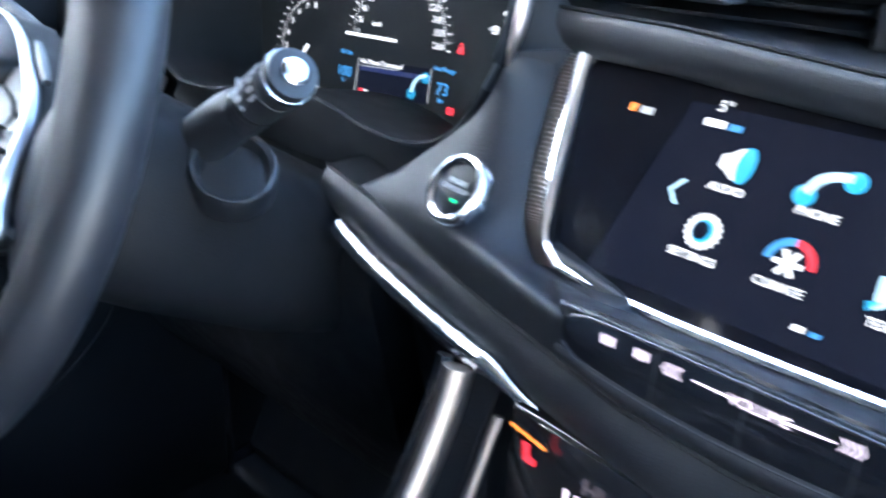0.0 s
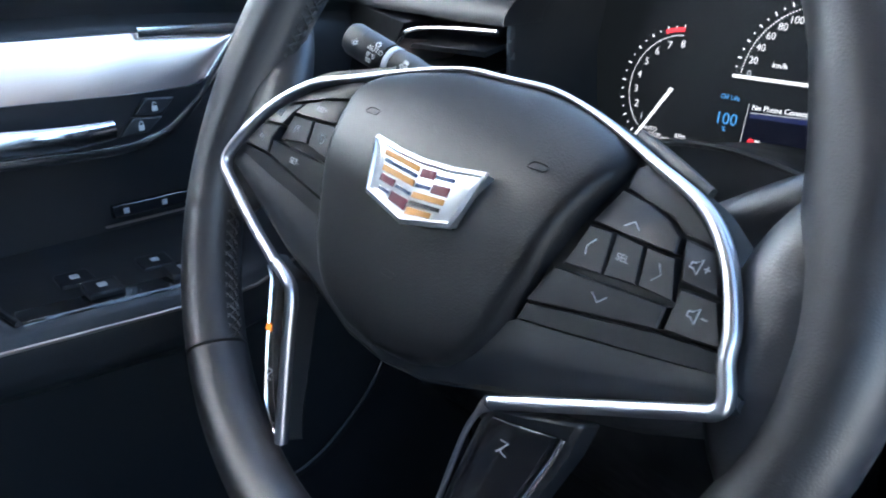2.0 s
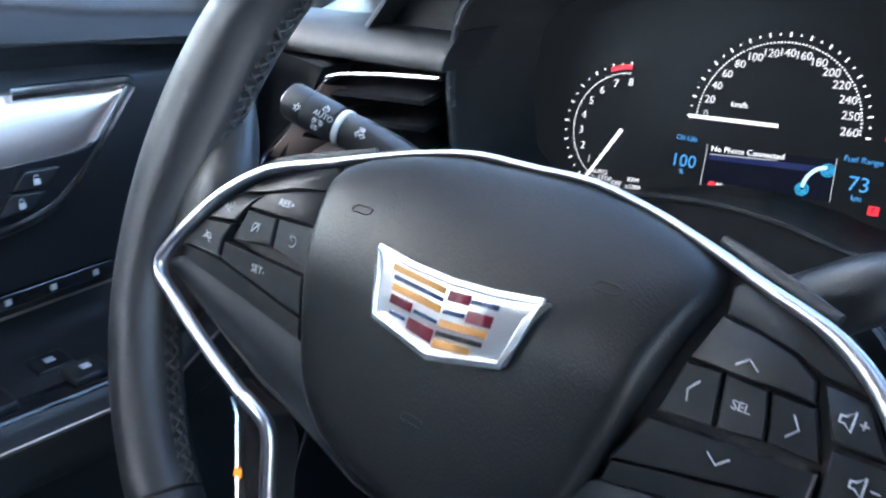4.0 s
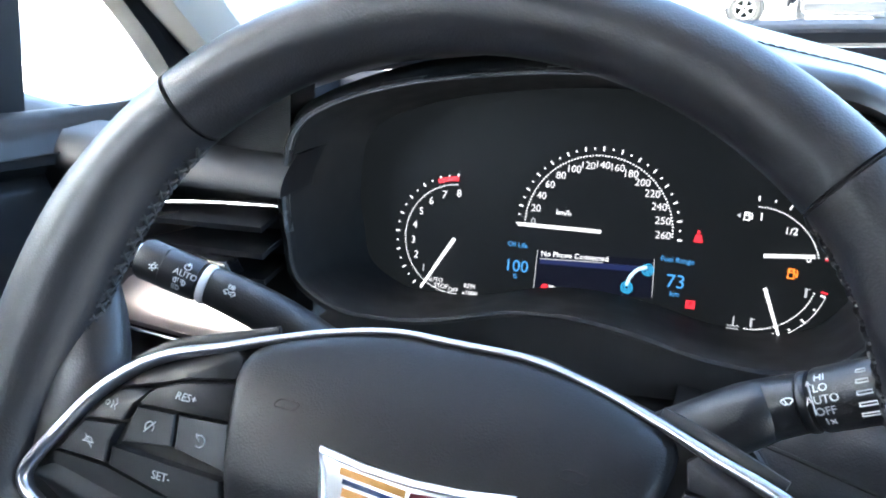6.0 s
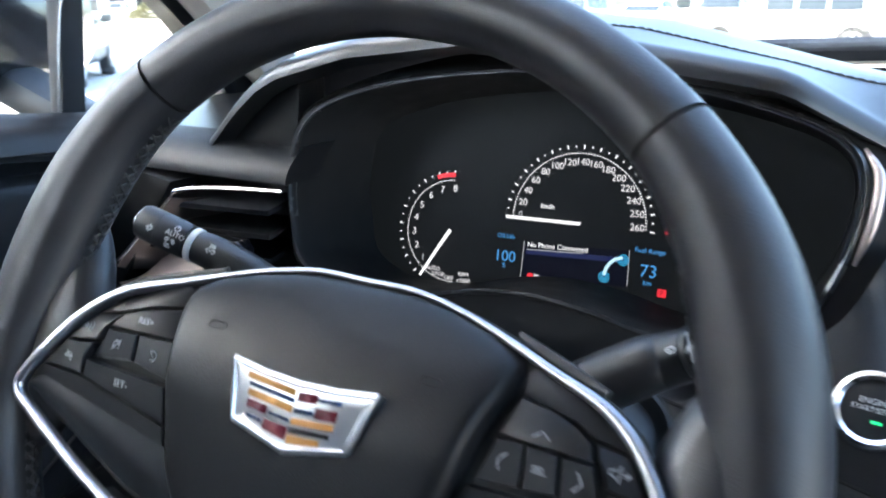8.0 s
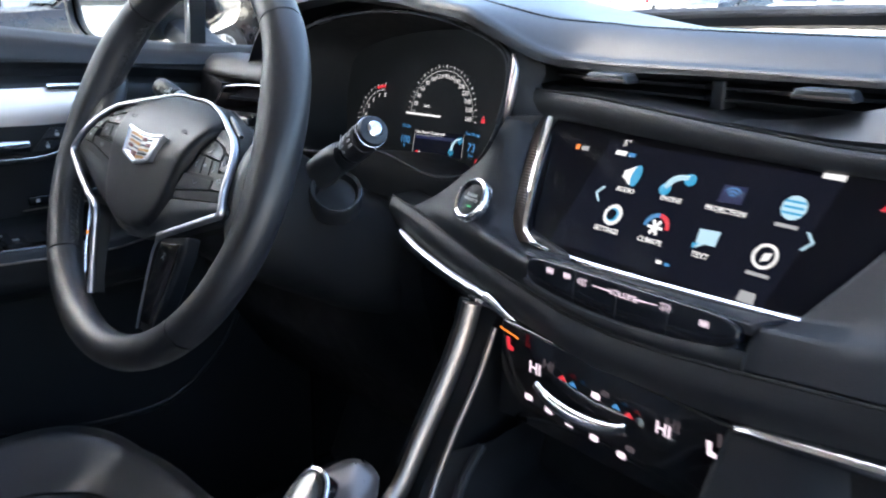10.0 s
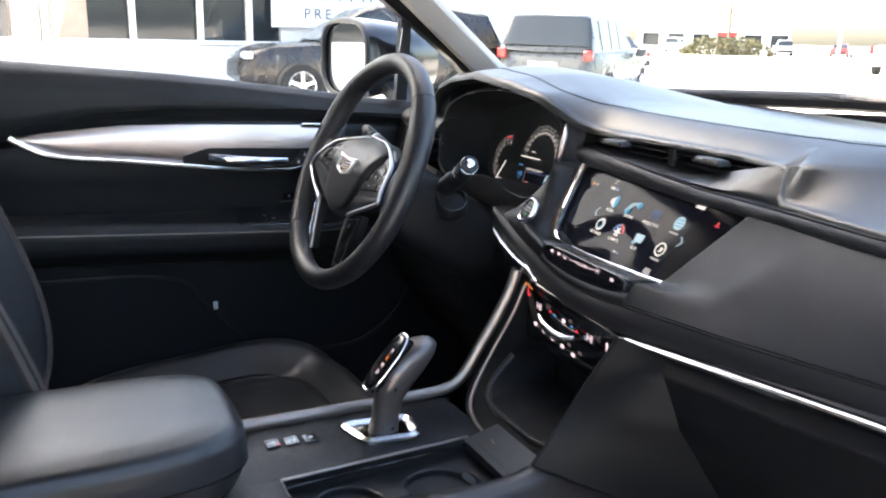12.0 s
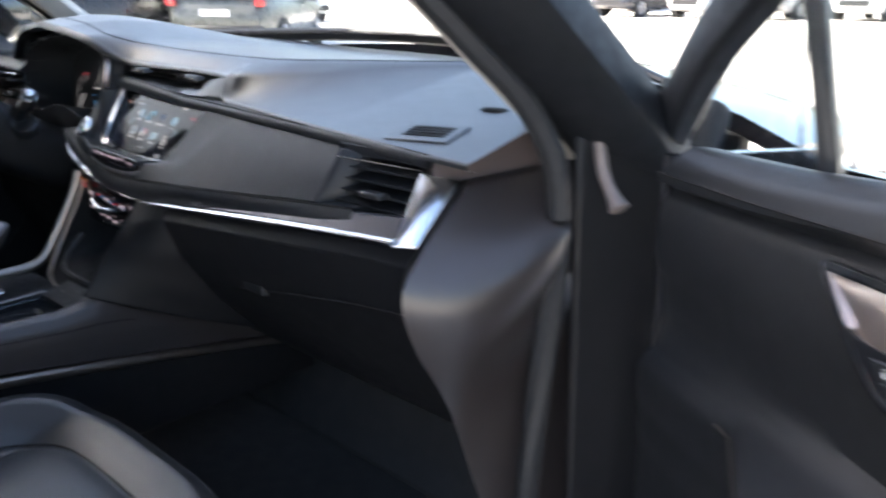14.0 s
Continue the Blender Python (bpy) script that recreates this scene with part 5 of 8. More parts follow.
def centre_roll(u, v):
    x = -0.062 + 0.170 * u
    top = Vector((x, 0.1215 - 0.030 * x, bar_low(x) + 0.001))
    low = Vector((x, *table(SEAM, x)))
    return top.lerp(low, v) + Vector((0, -0.004 * math.sin(math.pi * (0.25 + 0.75 * v)), 0.0))


slab(bm, centre_roll, 40, 8, (0, 0.03, 0))
part("centre_roll", bm, WING, dash, "black leather below the touch bar")

# wing panel from the screen to the side vent
bm = bmesh.new()
WA, WB = S(122, -49, 6), S(180, 53, 4)


def wing(u, v):
    if v > 0.35:
        a = WA.lerp(WB, (v - 0.35) / 0.65)
    elif v > 0.2:
        a = Vector((0.108, 0.1225, 0.9965)).lerp(WA, (v - 0.2) / 0.15)
    else:
        a = Vector((0.102, 0.113, 0.972)).lerp(Vector((0.108, 0.1225, 0.9965)), v / 0.2)
    b = Vector((0.530, 0.119, 1.009)).lerp(L1(0.545) + Vector((0, 0.004, -0.012)), v)
    p = a.lerp(b, u)
    x = p.x
    top = L1(x) + Vector((0, 0.002, -0.012))
    low = Vector((x, *table(SEAM, x)))
    q = low.lerp(top, v) if u > 0.25 else p.lerp(low.lerp(top, v), u / 0.25)
    return q + Vector((0, -0.005 * math.sin(math.pi * v) * min(1, u * 4), 0))


slab(bm, wing, 40, 14, (0, 0.05, 0.0))
part("wing_panel", bm, WING, dash, "black leather panel facing the passenger", bevel=0.002)

# chrome strip with its satin band, passenger side
bm = bmesh.new()
strip = spline([(0.094, 0.118, 0.936), (0.16, 0.112, 0.944), (0.35, 0.108, 0.966), (0.52, 0.106, 0.984), (0.684, 0.100, 1.000)], 12)
sweep(bm, strip, ring(0.0050, 0.0042, 10, 3), up=(0, -0.5, 1), scale=lambda k: (1, 0.45 + min(1, k * 9) * 0.55))
part("chrome_strip", bm, STRIP, dash, "bright chrome strip")
bm = bmesh.new()
slab(bm, lambda u, v: strip[int(round(u * (len(strip) - 1)))] + Vector((0, 0.004 + 0.010 * v, 0.004 + (0.002 + 0.018 * u) * v)), len(strip) - 1, 2, (0, 0.01, 0))
part("satin_band", bm, BAND, dash, "brown-grey satin band")
# driver side strip, tapering to a point
bm = bmesh.new()
dstrip = spline([(-0.245, 0.162, 0.969), (-0.208, 0.152, 0.9625), (-0.159, 0.1405, 0.9565), (-0.115, 0.130, 0.9545), (-0.098, 0.1265, 0.954), (-0.080, 0.1235, 0.9495), (-0.057, 0.1195, 0.9465)], 10)
sweep(bm, dstrip, ring(0.0062, 0.0070, 14, 2.4), up=(0, -0.6, 1), scale=lambda k: (1, 1) if k < 0.6 else (1 - (k - 0.6) * 2.2, 1 - (k - 0.6) * 2.4))
part("chrome_strip", bm, STRIP, dash, "bright chrome strip tapering to a point")

# start button
st = thing("start_button", "round push button with chrome ring and green lamp on the fascia", "button", axes((-0.1505, 0.1560, 1.0190), (0.98, -0.18, 0.0), (0.1, 0.62, 1)) @ Matrix.Scale(0.81, 4))
bm = bmesh.new()
lathe(bm, [(0.0165, -0.004), (0.0235, -0.004), (0.0235, 0.001), (0.0220, 0.0038), (0.0195, 0.0045), (0.0170, 0.0030), (0.0165, 0.0)], 40)
part("ring", bm, CHROME, st, "satin chrome ring")
bm = bmesh.new()
lathe(bm, [(0.0166, -0.004), (0.0166, 0.0010), (0.0150, 0.0018), (0.0, 0.0018)], 36)
part("cap", bm, BUTTON, st, "black cap")
lettering("ENGINE", 0.0048, LEGEND, st, 0, 0.0045, 0.0020)
lettering("START/STOP", 0.0042, LEGEND, st, 0, 0.0000, 0.0020)
bm = bmesh.new()
box(bm, (0.0055, 0.0016, 0.0005), (0.003, -0.0068, 0.0020))
part("lamp", bm, GREEN_ON, st, "lit green lamp")

# ---- centre screen ----
info = thing("infotainment_screen", "glossy touch screen showing white and blue menu icons", "touch screen", SC_M)
bm = bmesh.new()
prism(bm, mm((-131, 52), (180, 56), (150, 8), (122, -52), (-60, -56), (-88, -53), (-103, -44), (-111, -26)), -0.010, -0.001)
part("glass", bm, SCREEN, info, "dark glossy screen glass")
bm = bmesh.new()
prism(bm, mm((-70, 42), (112, 42), (96, -46), (-84, -46)), -0.001, -0.0006)
part("display", bm, PANEL_ON, info, "dim lit display area")
bm = bmesh.new()
left = spline([(-134.5, 51, 3), (-123, 6, 4), (-112, -28, 5), (-105, -43.5, 5), (-91, -52.5, 5)], 8)
low = spline([(-91, -52.5, 5), (-50, -55, 5), (10, -54, 5), (80, -51, 4), (124, -48.5, 3)], 8)
path = [Vector(p) * 0.001 for p in left + low[1:]]
sweep(bm, path, [(0.0034, 0), (0.0026, 0.0040), (0, 0.0052), (-0.0026, 0.0040), (-0.0034, 0), (-0.0026, -0.004), (0.0026, -0.004)], up=(0, 0, 1), scale=lambda k: (1.75 - 1.0 * min(1, k / 0.45), 1))
part("chrome_frame", bm, CHROME, info, "bright chrome edge")


def icon(x, y, kind, caption):
    root = new("menu_icon")
    root.parent = info
    root.matrix_local = Matrix.Translation((x * .001, y * .001, 0)) @ Matrix.Diagonal((0.96, 0.96, 1, 1))
    bm = bmesh.new()
    if kind == "gear":
        pts = [((7.6 if i % 2 else 9.0) * math.cos(math.pi * i / 18), (7.6 if i % 2 else 9.0) * math.sin(math.pi * i / 18)) for i in range(36)]
        prism(bm, mm(*pts), -0.0006, -0.0003)
        part("symbol", bm, WHITE_ON, root)
        bm = bmesh.new()
        lathe(bm, [(0.0056, -0.0003), (0.0056, -0.0001), (0, -0.0001)], 20)
        part("symbol_centre", bm, CYAN_ON, root)
        bm = bmesh.new()
        lathe(bm, [(0.0042, -0.0001), (0.0042, 0.0001), (0, 0.0001)], 20, Matrix.Translation((-0.0010, 0, 0)))
        part("symbol_hole", bm, PANEL_ON, root)
    elif kind == "speaker":
        prism(bm, mm((-8, -3), (-5, -4), (0, -7.5), (3, -8), (3, 8), (0, 7.5), (-5, 4), (-8, 3)), -0.0006, -0.0003)
        part("symbol", bm, WHITE_ON, root)
        bm = bmesh.new()
        prism(bm, ring(0.0042, 0.0088, 20), -0.0003, 0.0)
        ob = part("symbol_cone", bm, CYAN_ON, root)
        ob.location.x = 0.004
    elif kind == "phone":
        tube(bm, [Vector(p) * .001 for p in spline([(-8, -5, 0), (-5, 1.5, 0), (1, 5, 0), (8, 5.5, 0)], 6)], 0.0021, 8)
        part("symbol", bm, PALE_ON, root)
        bm = bmesh.new()
        for px, py in ((-8.2, -6), (9, 4.6)):
            lathe(bm, [(0.0046, -0.0004), (0.0046, 0.0004), (0.003, 0.0008), (0, 0.0008)], 16, Matrix.Translation((px * .001, py * .001, 0)))
        part("symbol_end", bm, CYAN_ON, root)
    elif kind == "climate":
        arc_line(bm, 0, -0.002, 0.0095, 0, 90, 0.0034, 14, -0.0003)
        part("symbol_warm", bm, RED_ON, root)
        bm = bmesh.new()
        arc_line(bm, 0, -0.002, 0.0095, 90, 180, 0.0034, 14, -0.0003)
        part("symbol_cool", bm, BLUE_ON, root)
        bm = bmesh.new()
        for i in range(3):
            a = math.pi * i / 3
            tube(bm, [(-0.006 * math.cos(a), -0.006 * math.sin(a) - 0.002, 0), (0.006 * math.cos(a), 0.006 * math.sin(a) - 0.002, 0)], 0.0012, 5, up=(0.01, 0.02, 1))
        part("symbol", bm, WHITE_ON, root)
    elif kind == "wave":
        prism(bm, mm((-9, -7), (9, -6), (9, 7), (-9, 6)), -0.0006, -0.0004)
        part("symbol", bm, DEEP_ON, root)
        bm = bmesh.new()
        for r in (2.5, 5, 7.5):
            arc_line(bm, 0, -0.003, r * .001, 40, 140, 0.0012, 10, -0.0002)
        part("symbol_arc", bm, BLUE_ON, root)
    elif kind == "globe":
        lathe(bm, [(0.0085, -0.0005), (0.0085, -0.0002), (0, -0.0002)], 22)
        part("symbol", bm, PALE_ON, root)
        bm = bmesh.new()
        for py in (-4, 0, 4):
            prism(bm, mm((-7, py - 0.8), (7, py - 0.8), (7, py + 0.8), (-7, py + 0.8)), -0.0001, 0.0001)
        part("symbol_line", bm, CYAN_ON, root)
    elif kind == "bubble":
        prism(bm, mm((-7, -3), (-8, 6), (8, 7), (8, -4), (0, -4), (-6, -8)), -0.0005, -0.0002)
        part("symbol", bm, PALE_ON, root)
        bm = bmesh.new()
        prism(bm, mm((-9, -5), (-4, -4), (-8, -9)), -0.0001, 0.0001)
        part("symbol_tail", bm, CYAN_ON, root)
    else:
        arc_line(bm, 0, 0, 0.0078, 0, 360, 0.0022, 28, -0.0003)
        prism(bm, mm((-2, -4), (3, -2), (4, 3), (-1, 2)), -0.0005, -0.0002)
        part("symbol", bm, WHITE_ON, root)
    if caption:
        lettering(caption, 0.0054, WHITE_ON, root, 0, -0.0125, -0.0002, bold=0.00008)
    else:
        bm = bmesh.new()
        prism(bm, mm((-8, -14), (8, -14), (8, -11.5), (-8, -11.5)), -0.0004, -0.0002)
        part("caption", bm, DIM_ON, root)


for x, y, kind, cap in ((-37, 18.5, "speaker", "AUDIO"), (3, 19, "phone", "PHONE"), (46, 19.5, "wave", "PROJECTION"), (89, 19, "globe", ""),
                        (-38, -13.5, "gear", "SETTINGS"), (1, -13, "climate", "CLIMATE"), (42, -13.5, "bubble", "TEXT"), (84.5, -15, "ring", "")):
    icon(x, y, kind, cap)
for x, s in ((-57, -1), (105, 1)):
    bm = bmesh.new()
    prism(bm, mm((x - s * 2, 6), (x + s * 3, 0), (x - s * 2, -6), (x - s * 0, -6), (x + s * 5, 0), (x, 6)), -0.0004, -0.0001)
    part("page_arrow", bm, PALE_ON, info)
bm = bmesh.new()
prism(bm, mm((-100, 30.5), (-96.5, 30.5), (-96.5, 34.5), (-100, 34.5)), -0.0004, -0.0001)
part("status_mark", bm, ORANGE_ON, info)
bm = bmesh.new()
prism(bm, mm((-94, 30.5), (-87, 30.5), (-87, 34), (-94, 34)), -0.0004, -0.0001)
part("status_mark", bm, DIM_ON, info)
lettering("5°", 0.0075, WHITE_ON, info, -0.0530, 0.0415)
for x0, x1, y0, y1, m_ in ((-60, -50, 32, 35.5, WHITE_ON), (98, 112, 41, 45.5, WHITE_ON), (13, 17.5, -38.5, -36, WHITE_ON), (-48, -42, 32, 35, BLUE_ON), (20, 24, -38.5, -36.5, BLUE_ON)):
    bm = bmesh.new()
    prism(bm, mm((x0, y0), (x1, y0), (x1, y1), (x0, y1)), -0.0004, -0.0001)
    part("status_bar", bm, m_, info)
bm = bmesh.new()
prism(bm, mm((138, 27.5), (145, 27.5), (141.5, 34.5)), -0.0008, -0.0004)
part("hazard_lamp", bm, RED_ON, info, "lit red hazard triangle")
bm = bmesh.new()
prism(bm, mm((78, -46), (90, -46), (89, -39), (79, -39)), -0.0006, -0.0003)
part("home_key", bm, DIM_ON, info)

# touch bar below the screen
BAR_M = axes((0.021, 0.1195, 0.988), (1, -0.03, 0), (0, 0.12, 1))
bar = thing("touch_bar", "gloss black touch bar with white legends below the screen", "control panel", BAR_M)
bm = bmesh.new()


def bar_sheet(u, v):
    x = -0.081 + 0.162 * u
    end = (abs(2 * u - 1)) ** 14
    t, b = 0.0130 - 0.003 * end - 0.0015 * u, bar_low(x + 0.021) - 0.988 + 0.004 * end
    return Vector((x, b + (t - b) * v, 0.0015 * math.sin(math.pi * v)))


slab(bm, bar_sheet, 48, 6, (0, 0, -0.010))
part("face", bm, BAR_FACE, bar, "gloss black face", bevel=0.001)
bm = bmesh.new()
tube(bm, [bar_sheet(i / 40, 0.0) + Vector((0, -0.0008, 0.0006)) for i in range(41)], 0.0009, 6, up=(0, 0, 1))
part("edge", bm, STEELBLUE, bar)
for x in (-0.038, -0.003, 0.035):
    bm = bmesh.new()
    tube(bm, [bar_sheet((x + 0.081) / 0.162, k / 6) + Vector((0, 0, 0.0001)) for k in range(7)], 0.0003, 4, up=(1, 0, 0))
    part("segment_joint", bm, GAP, bar)
bm = bmesh.new()
prism(bm, mm((-23, 6.1), (-8, 5.6), (-8, 6.4), (-23, 6.5)), 0.0012, 0.0018)
prism(bm, mm((11, 5.4), (27, 6.4), (27, 6.8), (11, 6.3)), 0.0012, 0.0018)
part("slider_line", bm, PINK_ON, bar)
lettering("VOLUME", 0.0056, PINK_ON, bar, 0.0018, 0.0058, 0.0018)
for x, y, way in ((-31.5, 6.4, -1), (32.5, 7.0, 1)):
    bm = bmesh.new()
    for k in range(4):
        c = x + k * 1.9 - 2.8
        tube(bm, [((c - 0.8 * way) * .001, (y + 2.4) * .001, 0.0016), ((c + 0.8 * way) * .001, y * .001, 0.0016), ((c - 0.8 * way) * .001, (y - 2.4) * .001, 0.0016)], 0.00028, 4, up=(0.01, 0.02, 1))
    part("touch_mark", bm, PINK_ON, bar)
for x in (-59.5, -44.5, 59.5):
    bm = bmesh.new()
    for dx, h in ((-2.4, 2.0), (-1.2, 1.2), (0.0, 2.2), (1.2, 1.2), (2.4, 2.0)):
        box(bm, (0.0007, 0.002 * h, 0.0003), ((x + dx) * .001, 0.0072 if x < 0 else 0.0045, 0.0016))
    part("touch_mark", bm, PINK_ON, bar)
# ledge that steps out from the screen to the bar
bm = bmesh.new()


def ledge(u, v):
    x = -94 + 216 * u
    a = S(x, -57.5 + 8.5 * u ** 2.5, 5)
    xb = -0.0640 + 0.1700 * u
    b = Vector((xb, 0.1225 - 0.030 * xb, 1.0005 - 0.0015 * u))
    return a.lerp(b, v) + Vector((0, 0, 0.0018 * math.sin(math.pi * v)))


slab(bm, ledge, 40, 8, (0, 0.004, -0.008))
part("bar_ledge", bm, STEELBLUE, dash, "dark satin ledge under the screen", sharp=70)
bm = bmesh.new()
tube(bm, [ledge(0.01 + 0.98 * i / 40, 0.93) for i in range(41)], 0.0011, 6)
part("ledge_edge", bm, BEZEL, dash, "thin satin edge above the touch bar")


# ---- rest of the dashboard ----
# speaker grille and sensor on the pad
bm = bmesh.new()
box(bm, (0.088, 0.054, 0.004), (0.624, 0.212, 1.0940), Matrix.Rotation(radians(12.5), 4, "X") @ Matrix.Rotation(radians(10), 4, "Z"))
grille = part("speaker_grille", bm, PAD, dash, "black grille frame", bevel=0.003)
for k in range(1, 5):
    bm = bmesh.new()
    box(bm, (0.056, 0.0050, 0.002), (0.626 - 0.0013 * (k - 2.5), 0.214 + 0.0078 * (k - 2.5), 1.0962 + 0.0017 * (k - 2.5)), Matrix.Rotation(radians(12.5), 4, "X") @ Matrix.Rotation(radians(10), 4, "Z"))
    part("slot", bm, GAP, grille)
bm = bmesh.new()
lathe(bm, [(0.017, -0.004), (0.017, 0.0), (0.013, 0.0025), (0.0, 0.003)], 20, Matrix.Translation((0.645, 0.310, 1.1125)) @ Matrix.Diagonal((1.3, 0.6, 1, 1)))
part("light_sensor", bm, GAP, dash)

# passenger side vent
# its outlet is a near-black sheet, the duct's shade put into colour
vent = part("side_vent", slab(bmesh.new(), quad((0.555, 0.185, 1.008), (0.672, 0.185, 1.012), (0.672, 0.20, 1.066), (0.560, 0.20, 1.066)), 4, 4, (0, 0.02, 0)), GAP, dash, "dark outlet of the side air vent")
for k in range(4):
    bm = bmesh.new()
    slab(bm, quad((0.535, 0.136 + 0.005 * k, 1.018 + 0.0125 * k), (0.672, 0.132 + 0.008 * k, 1.020 + 0.0125 * k), (0.672, 0.165 + 0.008 * k, 1.026 + 0.0125 * k), (0.545, 0.165 + 0.005 * k, 1.024 + 0.0125 * k)), 6, 2, (0, 0, -0.002))
    part("slat", bm, PLASTIC, vent)
bm = bmesh.new()
box(bm, (0.036, 0.016, 0.007), (0.615, 0.134, 1.034))
part("knob", bm, HARD, vent, bevel=0.002)
bm = bmesh.new()
slab(bm, quad((0.528, 0.117, 1.009), (0.560, 0.150, 1.012), (0.566, 0.168, 1.068), (0.544, 0.150, 1.074), (0.003, -0.004, 0)), 8, 8, (0, 0.03, 0))
part("vent_cheek", bm, WING, dash)
bm = bmesh.new()
slab(bm, lambda u, v: Vector((0.53 + 0.145 * u, 0.162 + 0.010 * u - 0.002 * v, 1.066 + 0.012 * v)), 6, 2, (0, 0.03, 0))
part("vent_brow", bm, WING, dash)
bm = bmesh.new()
tube(bm, [(0.545, 0.147, 1.0655), (0.61, 0.150, 1.066), (0.672, 0.154, 1.0665)], 0.0014, 6)
part("vent_edge", bm, CHROME, dash)
bm = bmesh.new()
slab(bm, quad((0.684, 0.096, 0.996), (0.706, 0.112, 0.996), (0.700, 0.186, 1.056), (0.668, 0.158, 1.064), (0.004, -0.004, 0)), 6, 8, (-0.004, 0.012, -0.004))
part("chrome_end_plate", bm, CHROME, dash, "bright chrome end plate", bevel=0.002)
# end of the dashboard, seen through the open door
bm = bmesh.new()


END_LINE = spline([(0.708, 0.190, 1.052), (0.704, 0.118, 1.000), (0.700, 0.082, 0.955), (0.703, 0.100, 0.89), (0.715, 0.150, 0.80), (0.725, 0.20, 0.66)], 6)


def end_cap(u, v):
    a = END_LINE
    k = v * (len(a) - 1)
    i = min(int(k), len(a) - 2)
    p = a[i].lerp(a[i + 1], k - i)
    q = Vector((0.752, 0.335, 1.066)).lerp(Vector((0.775, 0.320, 0.62)), v)
    # a soft ridge runs from the top rear corner down to the front
    r = 0.05 + 0.42 * (1 - u) ** 1.2
    b = math.sin(math.pi / 2 * v / r) if v < r else 0.5 + 0.5 * math.cos(math.pi * min(1.0, (v - r) / 0.5))
    b *= 0.070 * math.sin(math.pi * (0.10 + 0.80 * u))
    return p.lerp(q, u) + Vector((b, -b * 0.30, 0))


slab(bm, end_cap, 28, 60, (-0.03, 0.03, 0))
part("end_cap", bm, END, dash, "brown-black grained end panel", sharp=60)
bm = bmesh.new()
slab(bm, quad((0.678, 0.165, 1.050), (0.745, 0.335, 1.064), (0.738, 0.320, 1.108), (0.684, 0.166, 1.084)), 6, 4, (-0.02, 0.01, 0))
part("end_band", bm, BROWN, dash, "brown grained band at the end of the pad")
# glove box
bm = bmesh.new()


def glove(u, v):
    x = 0.105 + 0.600 * u
    top = Vector((x, 0.124 + 0.0 * u, 0.934 + 0.062 * u))
    p = [top, Vector((x, 0.112, 0.915 + 0.058 * u)), Vector((x, 0.128, 0.86 + 0.05 * u)), Vector((x, 0.180, 0.78 + 0.04 * u)), Vector((x, 0.26, 0.70)), Vector((x, 0.40, 0.64))]
    k = v * 5
    i = min(int(k), 4)
    e = k - i
    return p[i].lerp(p[i + 1], e)


slab(bm, glove, 24, 25, (0, 0.03, 0.01))
part("glove_box_lid", bm, GLOVE, dash, "black grained glove box lid", bevel=0.002)
bm = bmesh.new()
tube(bm, [glove(0.30 + 0.68 * i / 30, 0.50 - 0.10 * math.sin(math.pi * i / 60)) + Vector((0, -0.0008, 0)) for i in range(31)], 0.0010, 5)
part("lid_gap", bm, GAP, dash)
bm = bmesh.new()
box(bm, (0.05, 0.012, 0.016), glove(0.42, 0.46) + Vector((0, 0.002, 0)))
part("lid_latch", bm, HARD, dash, "black glove box latch", bevel=0.003)
# knee panel and fascia below the cluster
bm = bmesh.new()


def knee(u, v):
    x = -0.74 + 0.51 * u
    h = -0.006 * min(1, max(0, (-0.505 - x) / 0.02))
    p = [Vector((x, 0.222, 0.985 + h)), Vector((x, 0.180, 0.972 + h)), Vector((x, 0.170, 0.93)), Vector((x, 0.20, 0.80)), Vector((x, 0.28, 0.68)), Vector((x, 0.42, 0.62))]
    k = v * 5
    i = min(int(k), 4)
    return p[i].lerp(p[i + 1], k - i)


slab(bm, knee, 16, 20, (0, 0.03, 0))
part("knee_panel", bm, PLASTIC, dash, "black plastic knee panel")
bm = bmesh.new()
slab(bm, quad((-0.262, 0.205, 0.99), (-0.12, 0.18, 0.90), (-0.12, 0.22, 0.62), (-0.262, 0.30, 0.62)), 6, 8, (0, 0.03, 0))
part("knee_panel", bm, PLASTIC, dash)
bm = bmesh.new()
slab(bm, lambda u, v: Vector((-0.535 + 0.375 * u, 0.222 + 0.006 * v, 0.955 + 0.035 * v)), 16, 3, (0, 0.07, 0))
part("cluster_sill", bm, PLASTIC, dash, "black panel under the cluster")
# driver side vent with its chrome outline
dvent = part("side_vent", slab(bmesh.new(), quad((-0.70, 0.235, 0.97), (-0.522, 0.225, 0.97), (-0.522, 0.225, 1.095), (-0.70, 0.235, 1.09)), 6, 4, (0, 0.02, 0)), PLASTIC, dash, "dark outlet of the side air vent")
for k in range(3):
    bm = bmesh.new()
    slab(bm, quad((-0.632 - 0.010 * k, 0.196, 1.060 - 0.017 * k), (-0.524, 0.192, 1.064 - 0.017 * k), (-0.524, 0.228, 1.070 - 0.017 * k), (-0.632 - 0.010 * k, 0.230, 1.066 - 0.017 * k)), 6, 2, (0, 0, -0.0035))
    part("slat", bm, PLASTIC, dvent)
bm = bmesh.new()
box(bm, (0.046, 0.016, 0.010), (-0.562, 0.188, 1.037), taper=0.8)
part("knob", bm, GLOSS, dvent, bevel=0.002)
bm = bmesh.new()
